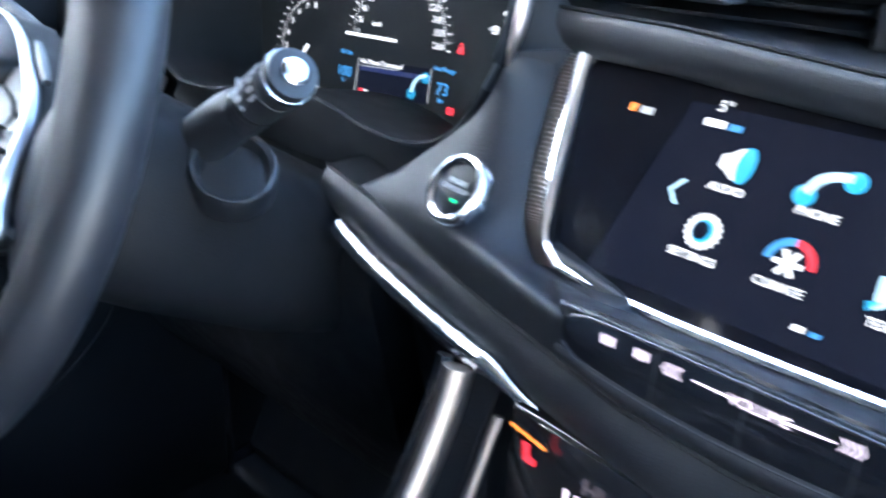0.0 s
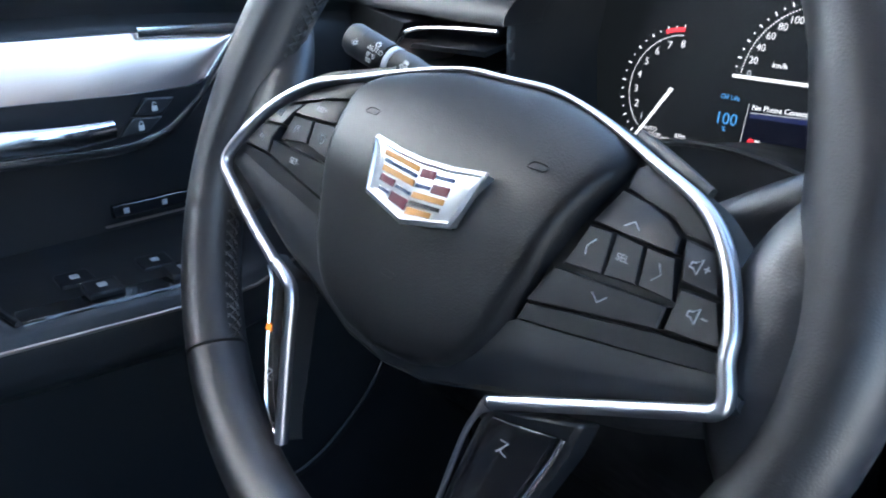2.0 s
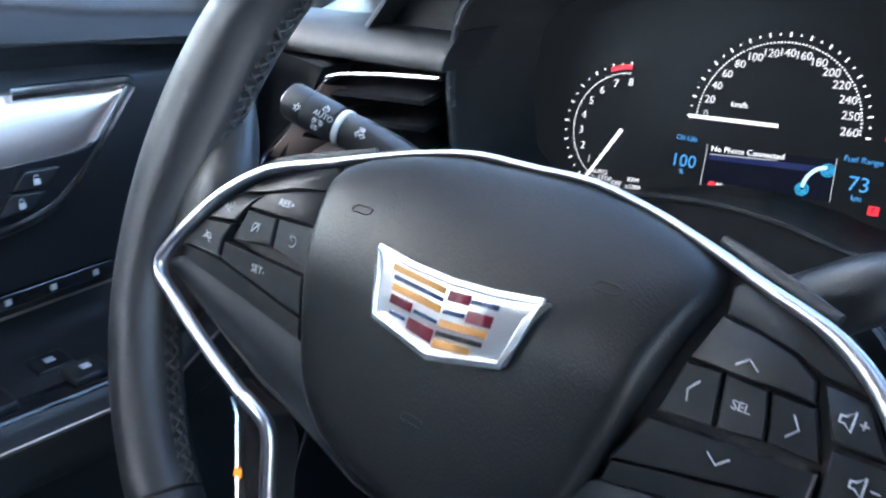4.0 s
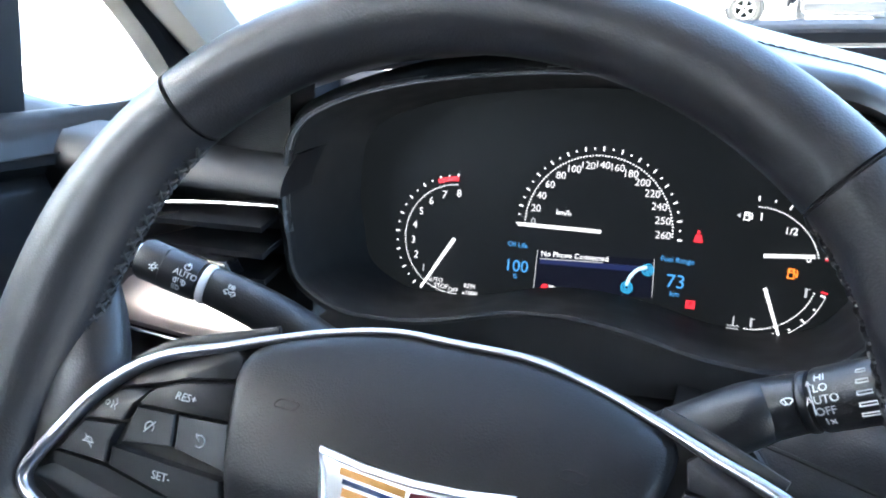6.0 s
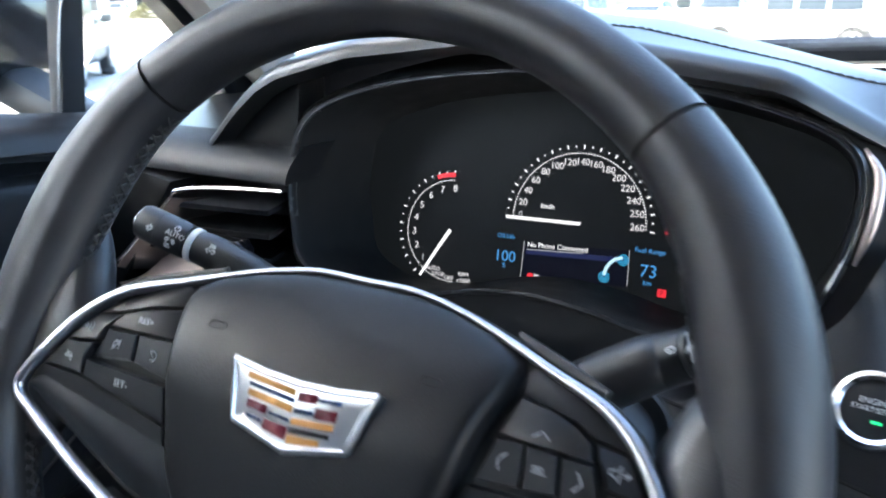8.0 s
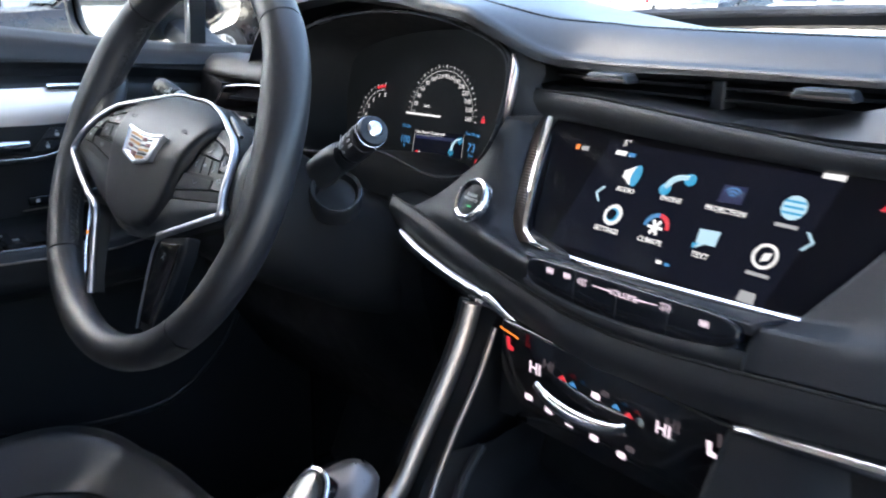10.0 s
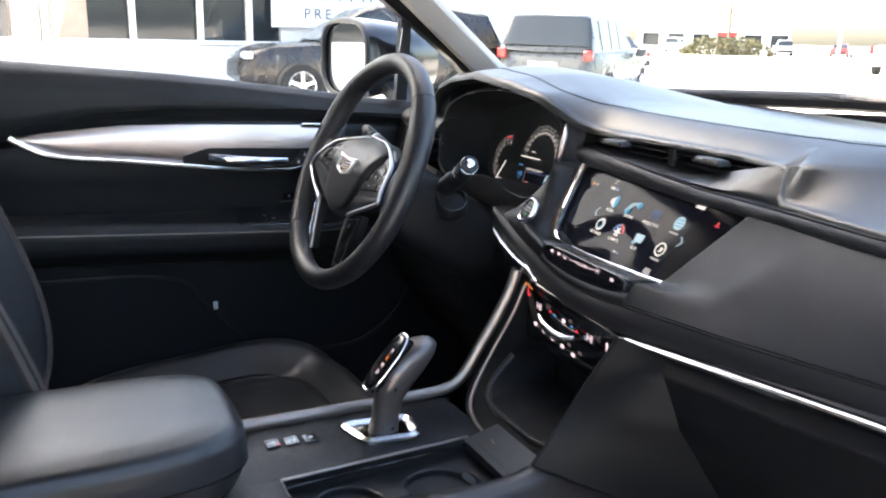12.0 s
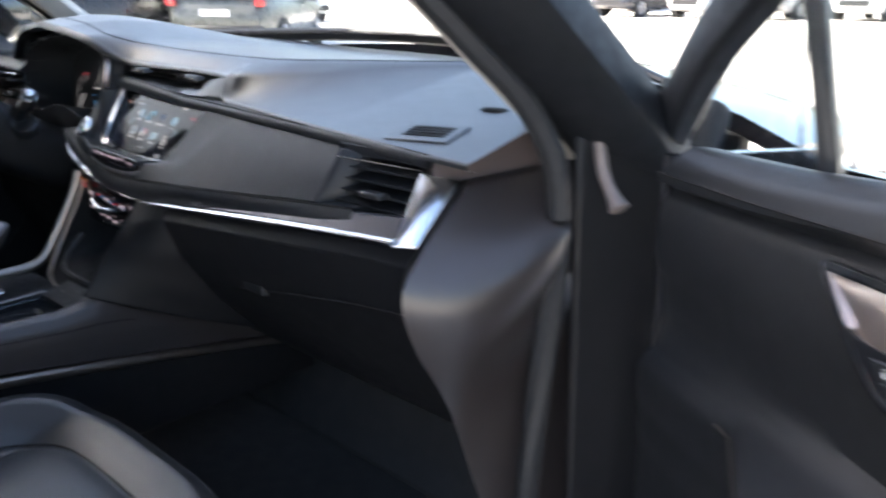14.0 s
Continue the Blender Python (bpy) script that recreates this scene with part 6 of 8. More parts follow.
sweep(bm, spline([(-0.508, 0.188, 1.0795), (-0.56, 0.188, 1.077), (-0.600, 0.188, 1.072), (-0.614, 0.188, 1.062), (-0.655, 0.186, 1.022), (-0.676, 0.184, 1.003), (-0.668, 0.182, 0.992), (-0.62, 0.180, 0.987), (-0.54, 0.178, 0.982)], 6), ring(0.0015, 0.0016, 8), up=(0, -1, 0.3))
part("vent_trim", bm, STRIP, dvent, "satin chrome outline")
bm = bmesh.new()
slab(bm, lambda u, v: Vector((-0.668 + 0.138 * u + 0.030 * v * (1 - u), 0.184 - 0.004 * u + 0.030 * v, 0.994 - 0.008 * u + 0.026 * v - 0.007 * math.sin(math.pi * v))), 10, 6, (0, 0.008, -0.008))
part("vent_trim_inner", bm, BRONZE, dvent, "brushed metal inner face")
bm = bmesh.new()
slab(bm, lambda u, v: Vector((-0.670 + 0.060 * u + 0.024 * v, 0.186 + 0.028 * v, 1.006 + 0.060 * u - 0.004 * v)), 8, 4, (0.004, 0.008, -0.004))
part("vent_trim_inner", bm, SATIN, dvent, "satin metal inner face")
bm = bmesh.new()
slab(bm, quad((-0.745, 0.205, 0.97), (-0.680, 0.190, 0.98), (-0.612, 0.192, 1.076), (-0.745, 0.225, 1.085)), 6, 6, (0, 0.03, 0))
part("vent_cheek", bm, PLASTIC, dash)
bm = bmesh.new()
slab(bm, lambda u, v: Vector((-0.745 + 0.232 * u, 0.222 - 0.024 * u ** 0.5 + 0.022 * v * v, 1.0815 + 0.022 * v)), 16, 8, (0, 0.04, 0))
part("vent_brow", bm, WING, dash, "black leather brow over the vent", sharp=70)

# ---- centre stack: climate panel and cubby ----
stack = thing("centre_stack", "black centre stack with gloss climate panel and open cubby", "centre stack")
bm = bmesh.new()
slab(bm, quad((-0.080, 0.116, 0.876), (0.106, 0.112, 0.872), (0.110, 0.111, 0.939), (-0.078, 0.116, 0.950), (0, -0.006, 0)), 10, 6, (0, 0.03, 0))
climate = part("climate_panel", bm, GLOSS, stack, "gloss black climate panel", bevel=0.002)
CLM = axes((0.012, 0.1040, 0.909), (1, -0.01, -0.05), (0, 0.0, 1))


def on_climate(name, bm, material, label=""):
    ob = part(name, bm, material, climate, label)
    ob.matrix_local = CLM
    return ob


bm = bmesh.new()
sweep(bm, spline([(-0.043, 0.0085, 0.004), (-0.027, 0.0035, 0.007), (-0.005, 0.001, 0.008), (0.017, 0.0035, 0.007), (0.032, 0.009, 0.004)], 6), ring(0.0055, 0.0042, 12), up=(0, 0, 1), scale=lambda k: 0.5 + 0.5 * math.sin(math.pi * min(max(k, 0.08), 0.92)))
on_climate("toggle", bm, CHROME, "satin chrome toggle")
for x, y in ((-0.0480, 0.0175), (0.0550, 0.0180)):
    lettering("HI", 0.0115, PINK_ON, climate, x, y, 0.0004, m=CLM, bold=0.0002)
for x, y, m_ in ((-0.024, 0.020, RED_ON), (-0.015, 0.019, BLUE_ON), (0.020, 0.018, BLUE_ON), (0.030, 0.0165, RED_ON)):
    bm = bmesh.new()
    prism(bm, [(x - 0.0032, y - 0.001), (x + 0.0032, y - 0.001), (x, y + 0.0022)], -0.0002, 0.0006)
    on_climate("temperature_mark", bm, m_)
for x, y in ((-0.052, -0.006), (-0.033, -0.008), (-0.015, -0.010), (0.006, -0.011), (0.028, -0.013), (0.004, 0.019)):
    bm = bmesh.new()
    prism(bm, [(x + a * 0.0034, y + b * 0.0022) for a, b in ring(1, 1, 8, 5)], -0.0002, 0.0006)
    on_climate("key_symbol", bm, PINK_ON)
for k in range(3):
    bm = bmesh.new()
    box(bm, (0.0055, 0.0012, 0.0006), (-0.080 + 0.0062 * k, 0.0365 - 0.001 * k, 0.0004), Matrix.Rotation(radians(-14), 4, "Z"))
    on_climate("heat_lamp", bm, ORANGE_ON, "lit orange lamp")
for x, y, m_ in ((-0.0730, 0.0270, RED_ON), (0.0865, 0.0200, PINK_ON)):
    bm = bmesh.new()
    prism(bm, [(x + a * .001, y + b * .001) for a, b in ((-3, 5), (0, 5), (0.6, -0.5), (4, -1.5), (4, -4), (-1.5, -4))], -0.0002, 0.0006)
    on_climate("seat_symbol", bm, m_)
# cubby below
bm = bmesh.new()


def cubby(u, v):
    a = math.pi * (0.02 + 0.96 * u)
    c, s = math.cos(a), math.sin(a)
    x = 0.010 - 0.090 * math.copysign(abs(c) ** 0.45, c)
    z = 0.868 - 0.062 * abs(s) ** 0.5
    y0 = 0.118 - (0.868 - z) * 1.1
    return Vector((x, y0 + 0.09 * v, z + 0.006 * v))


slab(bm, cubby, 32, 4, (0.0, 0, -0.004))
part("cubby", bm, PLASTIC, stack, "black open cubby")
# near-black back sheet, painting in the shade deep inside the cubby
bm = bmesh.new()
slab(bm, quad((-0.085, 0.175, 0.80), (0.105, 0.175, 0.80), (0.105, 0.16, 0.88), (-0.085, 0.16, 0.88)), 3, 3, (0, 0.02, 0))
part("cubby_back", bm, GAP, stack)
bm = bmesh.new()
sweep(bm, [cubby(i / 36, 0) + Vector((0, -0.002, 0)) for i in range(37)], ring(0.004, 0.0035, 8), up=(0, -1, 0.6))
part("cubby_rim", bm, HARD, stack, "smooth black rim")
bm = bmesh.new()


def surround(u, v):
    p = cubby(u, 0)
    d = Vector((p.x - 0.010, 0, p.z - 0.90)).normalized()
    q = p + Vector((d.x * (0.030 if p.x < 0.06 else 0.012), -0.012 - 0.012 * v, d.z * 0.022))
    return p.lerp(q, v)


slab(bm, surround, 36, 4, (0, 0.02, -0.004))
part("surround", bm, PLASTIC, stack, "matt black cubby surround")

bm = bmesh.new()
lip = spline([(-0.083, 0.114, 0.942), (-0.086, 0.100, 0.905), (-0.089, 0.079, 0.866), (-0.088, 0.056, 0.826), (-0.072, 0.036, 0.802), (-0.035, 0.024, 0.794), (0.02, 0.018, 0.793)], 8)
sweep(bm, lip, ring(0.0022, 0.0026, 10), up=(0, -1, 0.6))
part("cubby_lip", bm, SATIN, stack, "thin satin lip round the cubby", sharp=80)
# legs of satin trim that run from the stack down along the console
bm = bmesh.new()
leg = spline([(-0.112, 0.119, 0.952), (-0.113, 0.112, 0.930), (-0.115, 0.097, 0.897), (-0.118, 0.072, 0.853), (-0.119, 0.050, 0.818), (-0.120, 0.026, 0.803), (-0.122, -0.02, 0.7995), (-0.124, -0.10, 0.7985), (-0.124, -0.27, 0.800)], 8)
sweep(bm, leg, ring(0.0058, 0.0075, 12, 2.6), up=(-0.3, -0.4, 1))
part("satin_leg", bm, SATIN, stack, "brown-grey satin metal leg")
bm = bmesh.new()
tube(bm, [p + Vector((-0.012, 0.004, 0.000)) for p in leg[:30]], 0.004, 6)
part("leg_edge", bm, HARD, stack)
bm = bmesh.new()
slab(bm, quad((-0.122, 0.055, 0.80), (-0.114, 0.13, 0.95), (-0.114, 0.34, 0.9), (-0.122, 0.34, 0.55)), 6, 6, (0.02, 0, 0))
part("flank_inner", bm, PLASTIC, stack)
bm = bmesh.new()


def flank(u, v):
    a = Vector((0.106, 0.112, 0.938)).lerp(Vector((0.104, 0.012, 0.812)), u)
    b = glove(0.13 + 0.05 * u, 0.02 + 0.74 * u)
    p = a.lerp(b, v)
    return p + Vector((0.004, -0.007, 0.002)) * math.sin(math.pi * v) * (0.25 + 0.75 * u) + Vector((0, -0.003 + 0.016 * v ** 3, 0))


slab(bm, flank, 20, 14, (0, 0.012, -0.008))
part("stack_flank", bm, GLOVE, stack, "black leather flank", bevel=0.003)
bm = bmesh.new()
tube(bm, [flank(i / 20, 0.02) + Vector((0, -0.001, 0.001)) for i in range(21)], 0.0012, 5)
part("seam", bm, GAP, stack)

# ---- centre console ----
console = thing("centre_console", "black centre console with cup holders and leather side rails", "console")
bm = bmesh.new()
box(bm, (0.205, 0.62, 0.13), (-0.017, -0.27, 0.625))
part("body", bm, PLASTIC, console, "black plastic body", bevel=0.006)
bm = bmesh.new()
box(bm, (0.205, 0.29, 0.105), (-0.017, -0.435, 0.736))
part("rear_body", bm, DARK_SATIN, console, "brown satin rear part", bevel=0.004)
bm = bmesh.new()
slab(bm, lambda u, v: Vector((-0.122, 0.03 - 0.60 * u, 0.60 + 0.19 * v)), 6, 3, (0.008, 0, 0))
part("driver_wall", bm, PLASTIC, console, "black plastic wall beside the driver")
bm = bmesh.new()
slab(bm, lambda u, v: Vector((-0.118 + (0.104 + 0.014 * v) * u, 0.020 - 0.320 * v if u < 0.99 else 0.020 - 0.320 * v, 0.7935 + 0.004 * math.sin(math.pi * u))), 6, 12, (0, 0, -0.010))
part("top_plate", bm, BUTTON, console, "satin black top plate", bevel=0.002)
bm = bmesh.new()
slab(bm, lambda u, v: Vector((-0.008 + 0.100 * u, -0.222 - 0.081 * v, 0.793 + 0.002 * v)), 4, 4, (0, 0, -0.010))
part("top_plate", bm, BUTTON, console, bevel=0.002)
bm = bmesh.new()
slab(bm, lambda u, v: Vector((-0.012 + 0.110 * u, 0.040 - 0.046 * v, 0.800 - 0.010 * v)), 6, 4, (0, 0, -0.010))
part("tray_nose", bm, HARD, console)
# sunken tray with two deep cup holders
CUPS = ((0.050, -0.066), (0.046, -0.166))


def tray_top(u, v):
    """The tray floor, drawn in towards the two wells."""
    x, y = -0.012 + 0.106 * u, 0.000 - 0.224 * v
    for cx, cy in CUPS:
        d = math.hypot(x - cx, y - cy)
        if d < 0.0365:
            return Vector((x, y, 0.774 - 0.055 * min(1, (0.0365 - d) / 0.006)))
    return Vector((x, y, 0.774))


bm = bmesh.new()
grid(bm, tray_top, 40, 80)
part("tray_floor", bm, HARD, console, "black sunken tray")
for p, q in (((-0.014, 0.002), (-0.006, -0.224)), ((-0.012, 0.002), (0.094, 0.002)), ((-0.012, -0.223), (0.094, -0.223))):
    bm = bmesh.new()
    slab(bm, lambda u, v: Vector((p[0] + (q[0] - p[0]) * u, p[1] + (q[1] - p[1]) * u, 0.768 + 0.024 * v)), 6, 2, (0.003, 0.002, 0))
    part("tray_wall", bm, HARD, console)
for k in range(2):
    bm = bmesh.new()
    tube(bm, [(-0.010 + 0.004 * k + 0.008 * i / 12, 0.000 - 0.222 * i / 12, 0.7925 - 0.007 * k) for i in range(13)], 0.0016, 6)
    part("tray_edge", bm, SATIN if k == 0 else GLOSS, console)
for cx, cy in CUPS:
    bm = bmesh.new()
    lathe(bm, [(0.0335, 0.720), (0.0345, 0.770), (0.0355, 0.7765), (0.0375, 0.7775), (0.0392, 0.7755), (0.0395, 0.770)], 36, Matrix.Translation((cx, cy, 0.0)))
    cup = part("cup_holder", bm, HARD, console, "round black cup holder")
bm = bmesh.new()
box(bm, (0.020, 0.030, 0.006), (0.046, -0.116, 0.776))
part("divider", bm, HARD, console, bevel=0.002)
bm = bmesh.new()
sweep(bm, spline([(0.066, -0.026, 0.776), (0.070, -0.036, 0.788), (0.078, -0.046, 0.796)], 6), ring(0.004, 0.009, 8, 3), up=(1, 0, 0))
part("tray_pull", bm, CHROME, console, "small chrome pull")
# padded leather rail on the passenger side, falling to the footwell
CREST_Z = [(-0.275, 0.800), (-0.25, 0.808), (-0.20, 0.808), (-0.10, 0.801), (-0.03, 0.798), (0.005, 0.802), (0.022, 0.807), (0.06, 0.800), (0.12, 0.782), (0.42, 0.70)]
CREASE_Z = [(-0.275, 0.790), (-0.25, 0.790), (-0.10, 0.771), (0.07, 0.750), (0.13, 0.738), (0.42, 0.68)]
FOOT_Z = [(-0.275, 0.778), (-0.255, 0.766), (-0.21, 0.752), (-0.10, 0.732), (0.07, 0.702), (0.42, 0.640)]


def side(u, v):
    y = 0.42 - 0.692 * u
    c, m_, f = (table(rows, y)[0] for rows in (CREST_Z, CREASE_Z, FOOT_Z))
    p = [Vector((0.084, y, c - 0.016)), Vector((0.088, y, c - 0.005)), Vector((0.096, y, c - 0.0005)), Vector((0.106, y, c)), Vector((0.117, y, c - 0.005)), Vector((0.1265, y, (c + m_) / 2)),
         Vector((0.1295, y, m_)), Vector((0.1270, y, m_ - 0.5 * (m_ - f))), Vector((0.1225, y, f)), Vector((0.116, y, f - 0.004))]
    k = v * 9
    i = min(int(k), 8)
    q = p[i].lerp(p[i + 1], k - i)
    e = min(1.0, max(0.0, (-0.236 - y) / 0.036))
    e = 1 - math.sqrt(1 - e * e)
    return Vector((q.x + (0.102 - q.x) * 0.85 * e, q.y, q.z + (c - 0.014 - q.z) * 0.6 * e))


bm = bmesh.new()
grid(bm, side, 90, 36)
part("side_rail", bm, RAIL, console, "padded black leather rail along the side", sharp=60)
bm = bmesh.new()
tube(bm, [side(0.50 + 0.47 * i / 40, 0.60) + Vector((0.0006, 0, 0)) for i in range(41)], 0.0011, 5)
part("seam", bm, GAP, console)
bm = bmesh.new()
sweep(bm, spline([(0.106, -0.292, 0.786), (0.115, -0.278, 0.776), (0.122, -0.262, 0.758), (0.1245, -0.235, 0.745), (0.1245, -0.148, 0.729), (0.1245, -0.018, 0.708), (0.1245, 0.17, 0.676), (0.1245, 0.40, 0.632)], 8), ring(0.0068, 0.0078, 14, 2.6), up=(0.3, 0, 1))
part("side_trim", bm, SATIN, console, "brown-grey satin trim along the foot", sharp=80)
bm = bmesh.new()
slab(bm, lambda u, v: Vector((0.116, 0.42 - 0.76 * u, 0.56 + (table(FOOT_Z, max(-0.275, 0.42 - 0.76 * u))[0] - 0.565) * v)), 20, 3, (-0.02, 0, 0))
part("side_wall", bm, PLASTIC, console, "dark wall below the satin trim")
# brown satin box under the armrest, split by a curved joint
BOX_Z = [(-0.62, 0.830), (-0.48, 0.823), (-0.376, 0.811), (-0.32, 0.800), (-0.29, 0.793), (-0.262, 0.784)]


def rear_side(u, v):
    y = -0.262 - 0.358 * u
    z = table(BOX_Z, y)[0]
    e = min(1.0, max(0.0, 1 - u * 14))
    p = [Vector((0.020, y, z + 0.004)), Vector((0.060, y, z + 0.005)), Vector((0.090, y, z + 0.002)), Vector((0.104, y, z - 0.004)), Vector((0.112, y, z - 0.012)), Vector((0.1165, y, z - 0.035)), Vector((0.1185, y, 0.70)), Vector((0.1165, y, 0.58))]
    k = v * 7
    i = min(int(k), 6)
    q = p[i].lerp(p[i + 1], k - i)
    return q - Vector((0.006 * e * e, 0, 0.004 * e * e))


bm = bmesh.new()
slab(bm, rear_side, 40, 42, (-0.012, 0, -0.006))
part("rear_side", bm, DARK_SATIN, console, "brown satin box under the armrest", sharp=60)
bm = bmesh.new()
tube(bm, [rear_side(0.30 - 0.27 * k, 0.16 + 0.40 * math.sin(math.pi / 2 * min(1.0, k * 1.5)) ** 1.2) + Vector((0.0003, 0, 0.0003)) for k in (i / 30 for i in range(31))], 0.0012, 5)
part("box_joint", bm, GAP, console)
# row of small switches
for k in range(3):
    bm = bmesh.new()
    box(bm, (0.018, 0.016, 0.003), (-0.072 + 0.002 * k, -0.212 + 0.021 * k, 0.7985))
    sw = part("switch", bm, GLOSS, console, "small gloss black switch", bevel=0.001)
    bm = bmesh.new()
    box(bm, (0.005, 0.005, 0.0004), (-0.072 + 0.002 * k, -0.212 + 0.021 * k, 0.8002))
    part("legend", bm, LEGEND, sw)
    if k == 0:
        bm = bmesh.new()
        box(bm, (0.003, 0.003, 0.0004), (-0.066, -0.207, 0.8003))
        part("lamp", bm, RED_ON, sw)

# ---- gear selector ----
shift = thing("gear_selector", "dark satin gear selector with gloss face on a chrome frame", "gear selector", Matrix.Translation((-0.052, -0.088, 0.797)) @ Matrix.Diagonal((1.06, 1.06, 0.95, 1)))
bm = bmesh.new()
fr = [(-0.026, -0.036, 0.003), (0.018, -0.025, 0.003), (0.024, 0.028, 0.003), (-0.018, 0.034, 0.003)]
sweep(bm, spline([Vector(a).lerp(Vector(b), k) for a, b in zip(fr, fr[1:] + fr[:1]) for k in (0.1, 0.5, 0.9)], 4, True), [(0.0055, -0.003), (0.0055, 0.002), (0.001, 0.0045), (-0.0045, 0.001), (-0.0045, -0.003)], True)
part("base_frame", bm, STRIP, shift, "satin chrome base frame")
bm = bmesh.new()
prism(bm, [(p[0] * 0.95, p[1] * 0.95) for p in fr], -0.002, 0.003)
part("base_plate", bm, GLOSS, shift)
bm = bmesh.new()
ST = [(0.0, 0.000, 0.0135, 0.017), (0.022, 0.003, 0.0125, 0.0155), (0.045, 0.007, 0.0140, 0.0170), (0.062, 0.012, 0.0185, 0.022), (0.080, 0.022, 0.0205, 0.026), (0.097, 0.035, 0.0200, 0.024), (0.108, 0.043, 0.0165, 0.018), (0.114, 0.047, 0.009, 0.009), (0.1155, 0.048, 0.001, 0.001)]


def knob_skin(u, v):
    z = 0.1155 * v
    dy, rx, ry = table(ST, z)
    x, y = ring(rx, ry, 28, 2.4)[int(round(u * 28)) % 28]
    return Vector((x, dy + y * (0.9 if y > 0 else 1.0), z + 0.35 * min(0, y) * -v * 0.0))


grid(bm, knob_skin, 28, 26, wrap=True)
part("knob", bm, KNOB, shift, "dark satin metal knob", sharp=80)
KM = axes((0.0, 0.005, 0.088), (1, 0, 0), (0, 0.60, 0.80))
bm = bmesh.new()
prism(bm, [(a, b) for a, b in ring(0.0135, 0.036, 28, 2.6)], -0.012, 0.0065, 0.002)
ob = part("top_face", bm, GLOSS, shift, "gloss black selector face")
ob.matrix_local = KM
bm = bmesh.new()
tube(bm, [Vector((a, b, 0.0035)) for a, b in ring(0.0150, 0.038, 36, 2.6)], 0.0014, 8, True)
part("chrome_edge", bm, CHROME, shift, "satin chrome edge").matrix_local = KM
for k, ch in enumerate("DNRP"):
    lettering(ch, 0.0075, (PINK_ON, PINK_ON, ORANGE_ON, RED_ON)[k] if k != 3 else PINK_ON, shift, 0.003, -0.014 + 0.0095 * k, 0.0068, m=KM, name="gear_letter")

# ---- armrest ----
arm = thing("armrest", "padded black leather centre armrest with stitched edge", "armrest", Matrix.Translation((-0.044, -0.470, 0.84)))


def arm_skin(u, v):
    a = 2 * math.pi * u
    x, y = ring(0.104, 0.215, 48, 4.5)[int(round(u * 48)) % 48]
    prof = [(0.80, -0.034), (0.90, -0.031), (0.95, -0.018), (0.978, -0.008), (0.992, -0.0045), (1.0, 0.001), (0.999, 0.012), (0.984, 0.023), (0.93, 0.0325), (0.70, 0.0378), (0.0, 0.0395)]
    k = v * 10
    i = min(int(k), 9)
    r, z = (prof[i][j] + (prof[i + 1][j] - prof[i][j]) * (k - i) for j in (0, 1))
    return Vector((x * r if r > 0.5 else x * r, y * (r if r < 0.5 else 1 - (1 - r) * 0.55), z))


bm = bmesh.new()
grid(bm, arm_skin, 48, 30, wrap=True)
part("cushion", bm, SEAT_LEATHER, arm, "padded black leather", sharp=70)
bm = bmesh.new()
tube(bm, [arm_skin(i / 48, 0.40) * 1.002 for i in range(48)], 0.0013, 5, True)
part("seam", bm, GAP, arm)
bm = bmesh.new()
for i in range(140):
    for v in (0.36, 0.47):
        p, q = arm_skin(i / 140, v), arm_skin((i + 0.6) / 140, v)
        if (p - q).length > 1e-4:
            tube(bm, [p * 1.003, q * 1.003], 0.0007, 4)
part("stitching", bm, THREAD, arm)


# ---- seats ----
def cushion_skin(hx, hy, h, crown, bolster, power=4.0):
    def fn(u, v):
        x, y = ring(hx, hy, 56, power)[int(round(u * 56)) % 56]
        prof = [(0.96, -h), (1.0, -h * 0.6), (1.0, -0.25 * h), (0.97, 0.0), (0.90, 0.012), (0.78, 0.004), (0.70, -0.006), (0.62, 0.0), (0.30, crown), (0.0, crown)]
        k = v * 9
        i = min(int(k), 8)
        r, z = (prof[i][j] + (prof[i + 1][j] - prof[i][j]) * (k - i) for j in (0, 1))
        side = abs(x * r) / hx
        return Vector((x * r, y * r, z + bolster * max(0, side - 0.62) * (1.0 if r > 0.5 else 0)))
    return fn


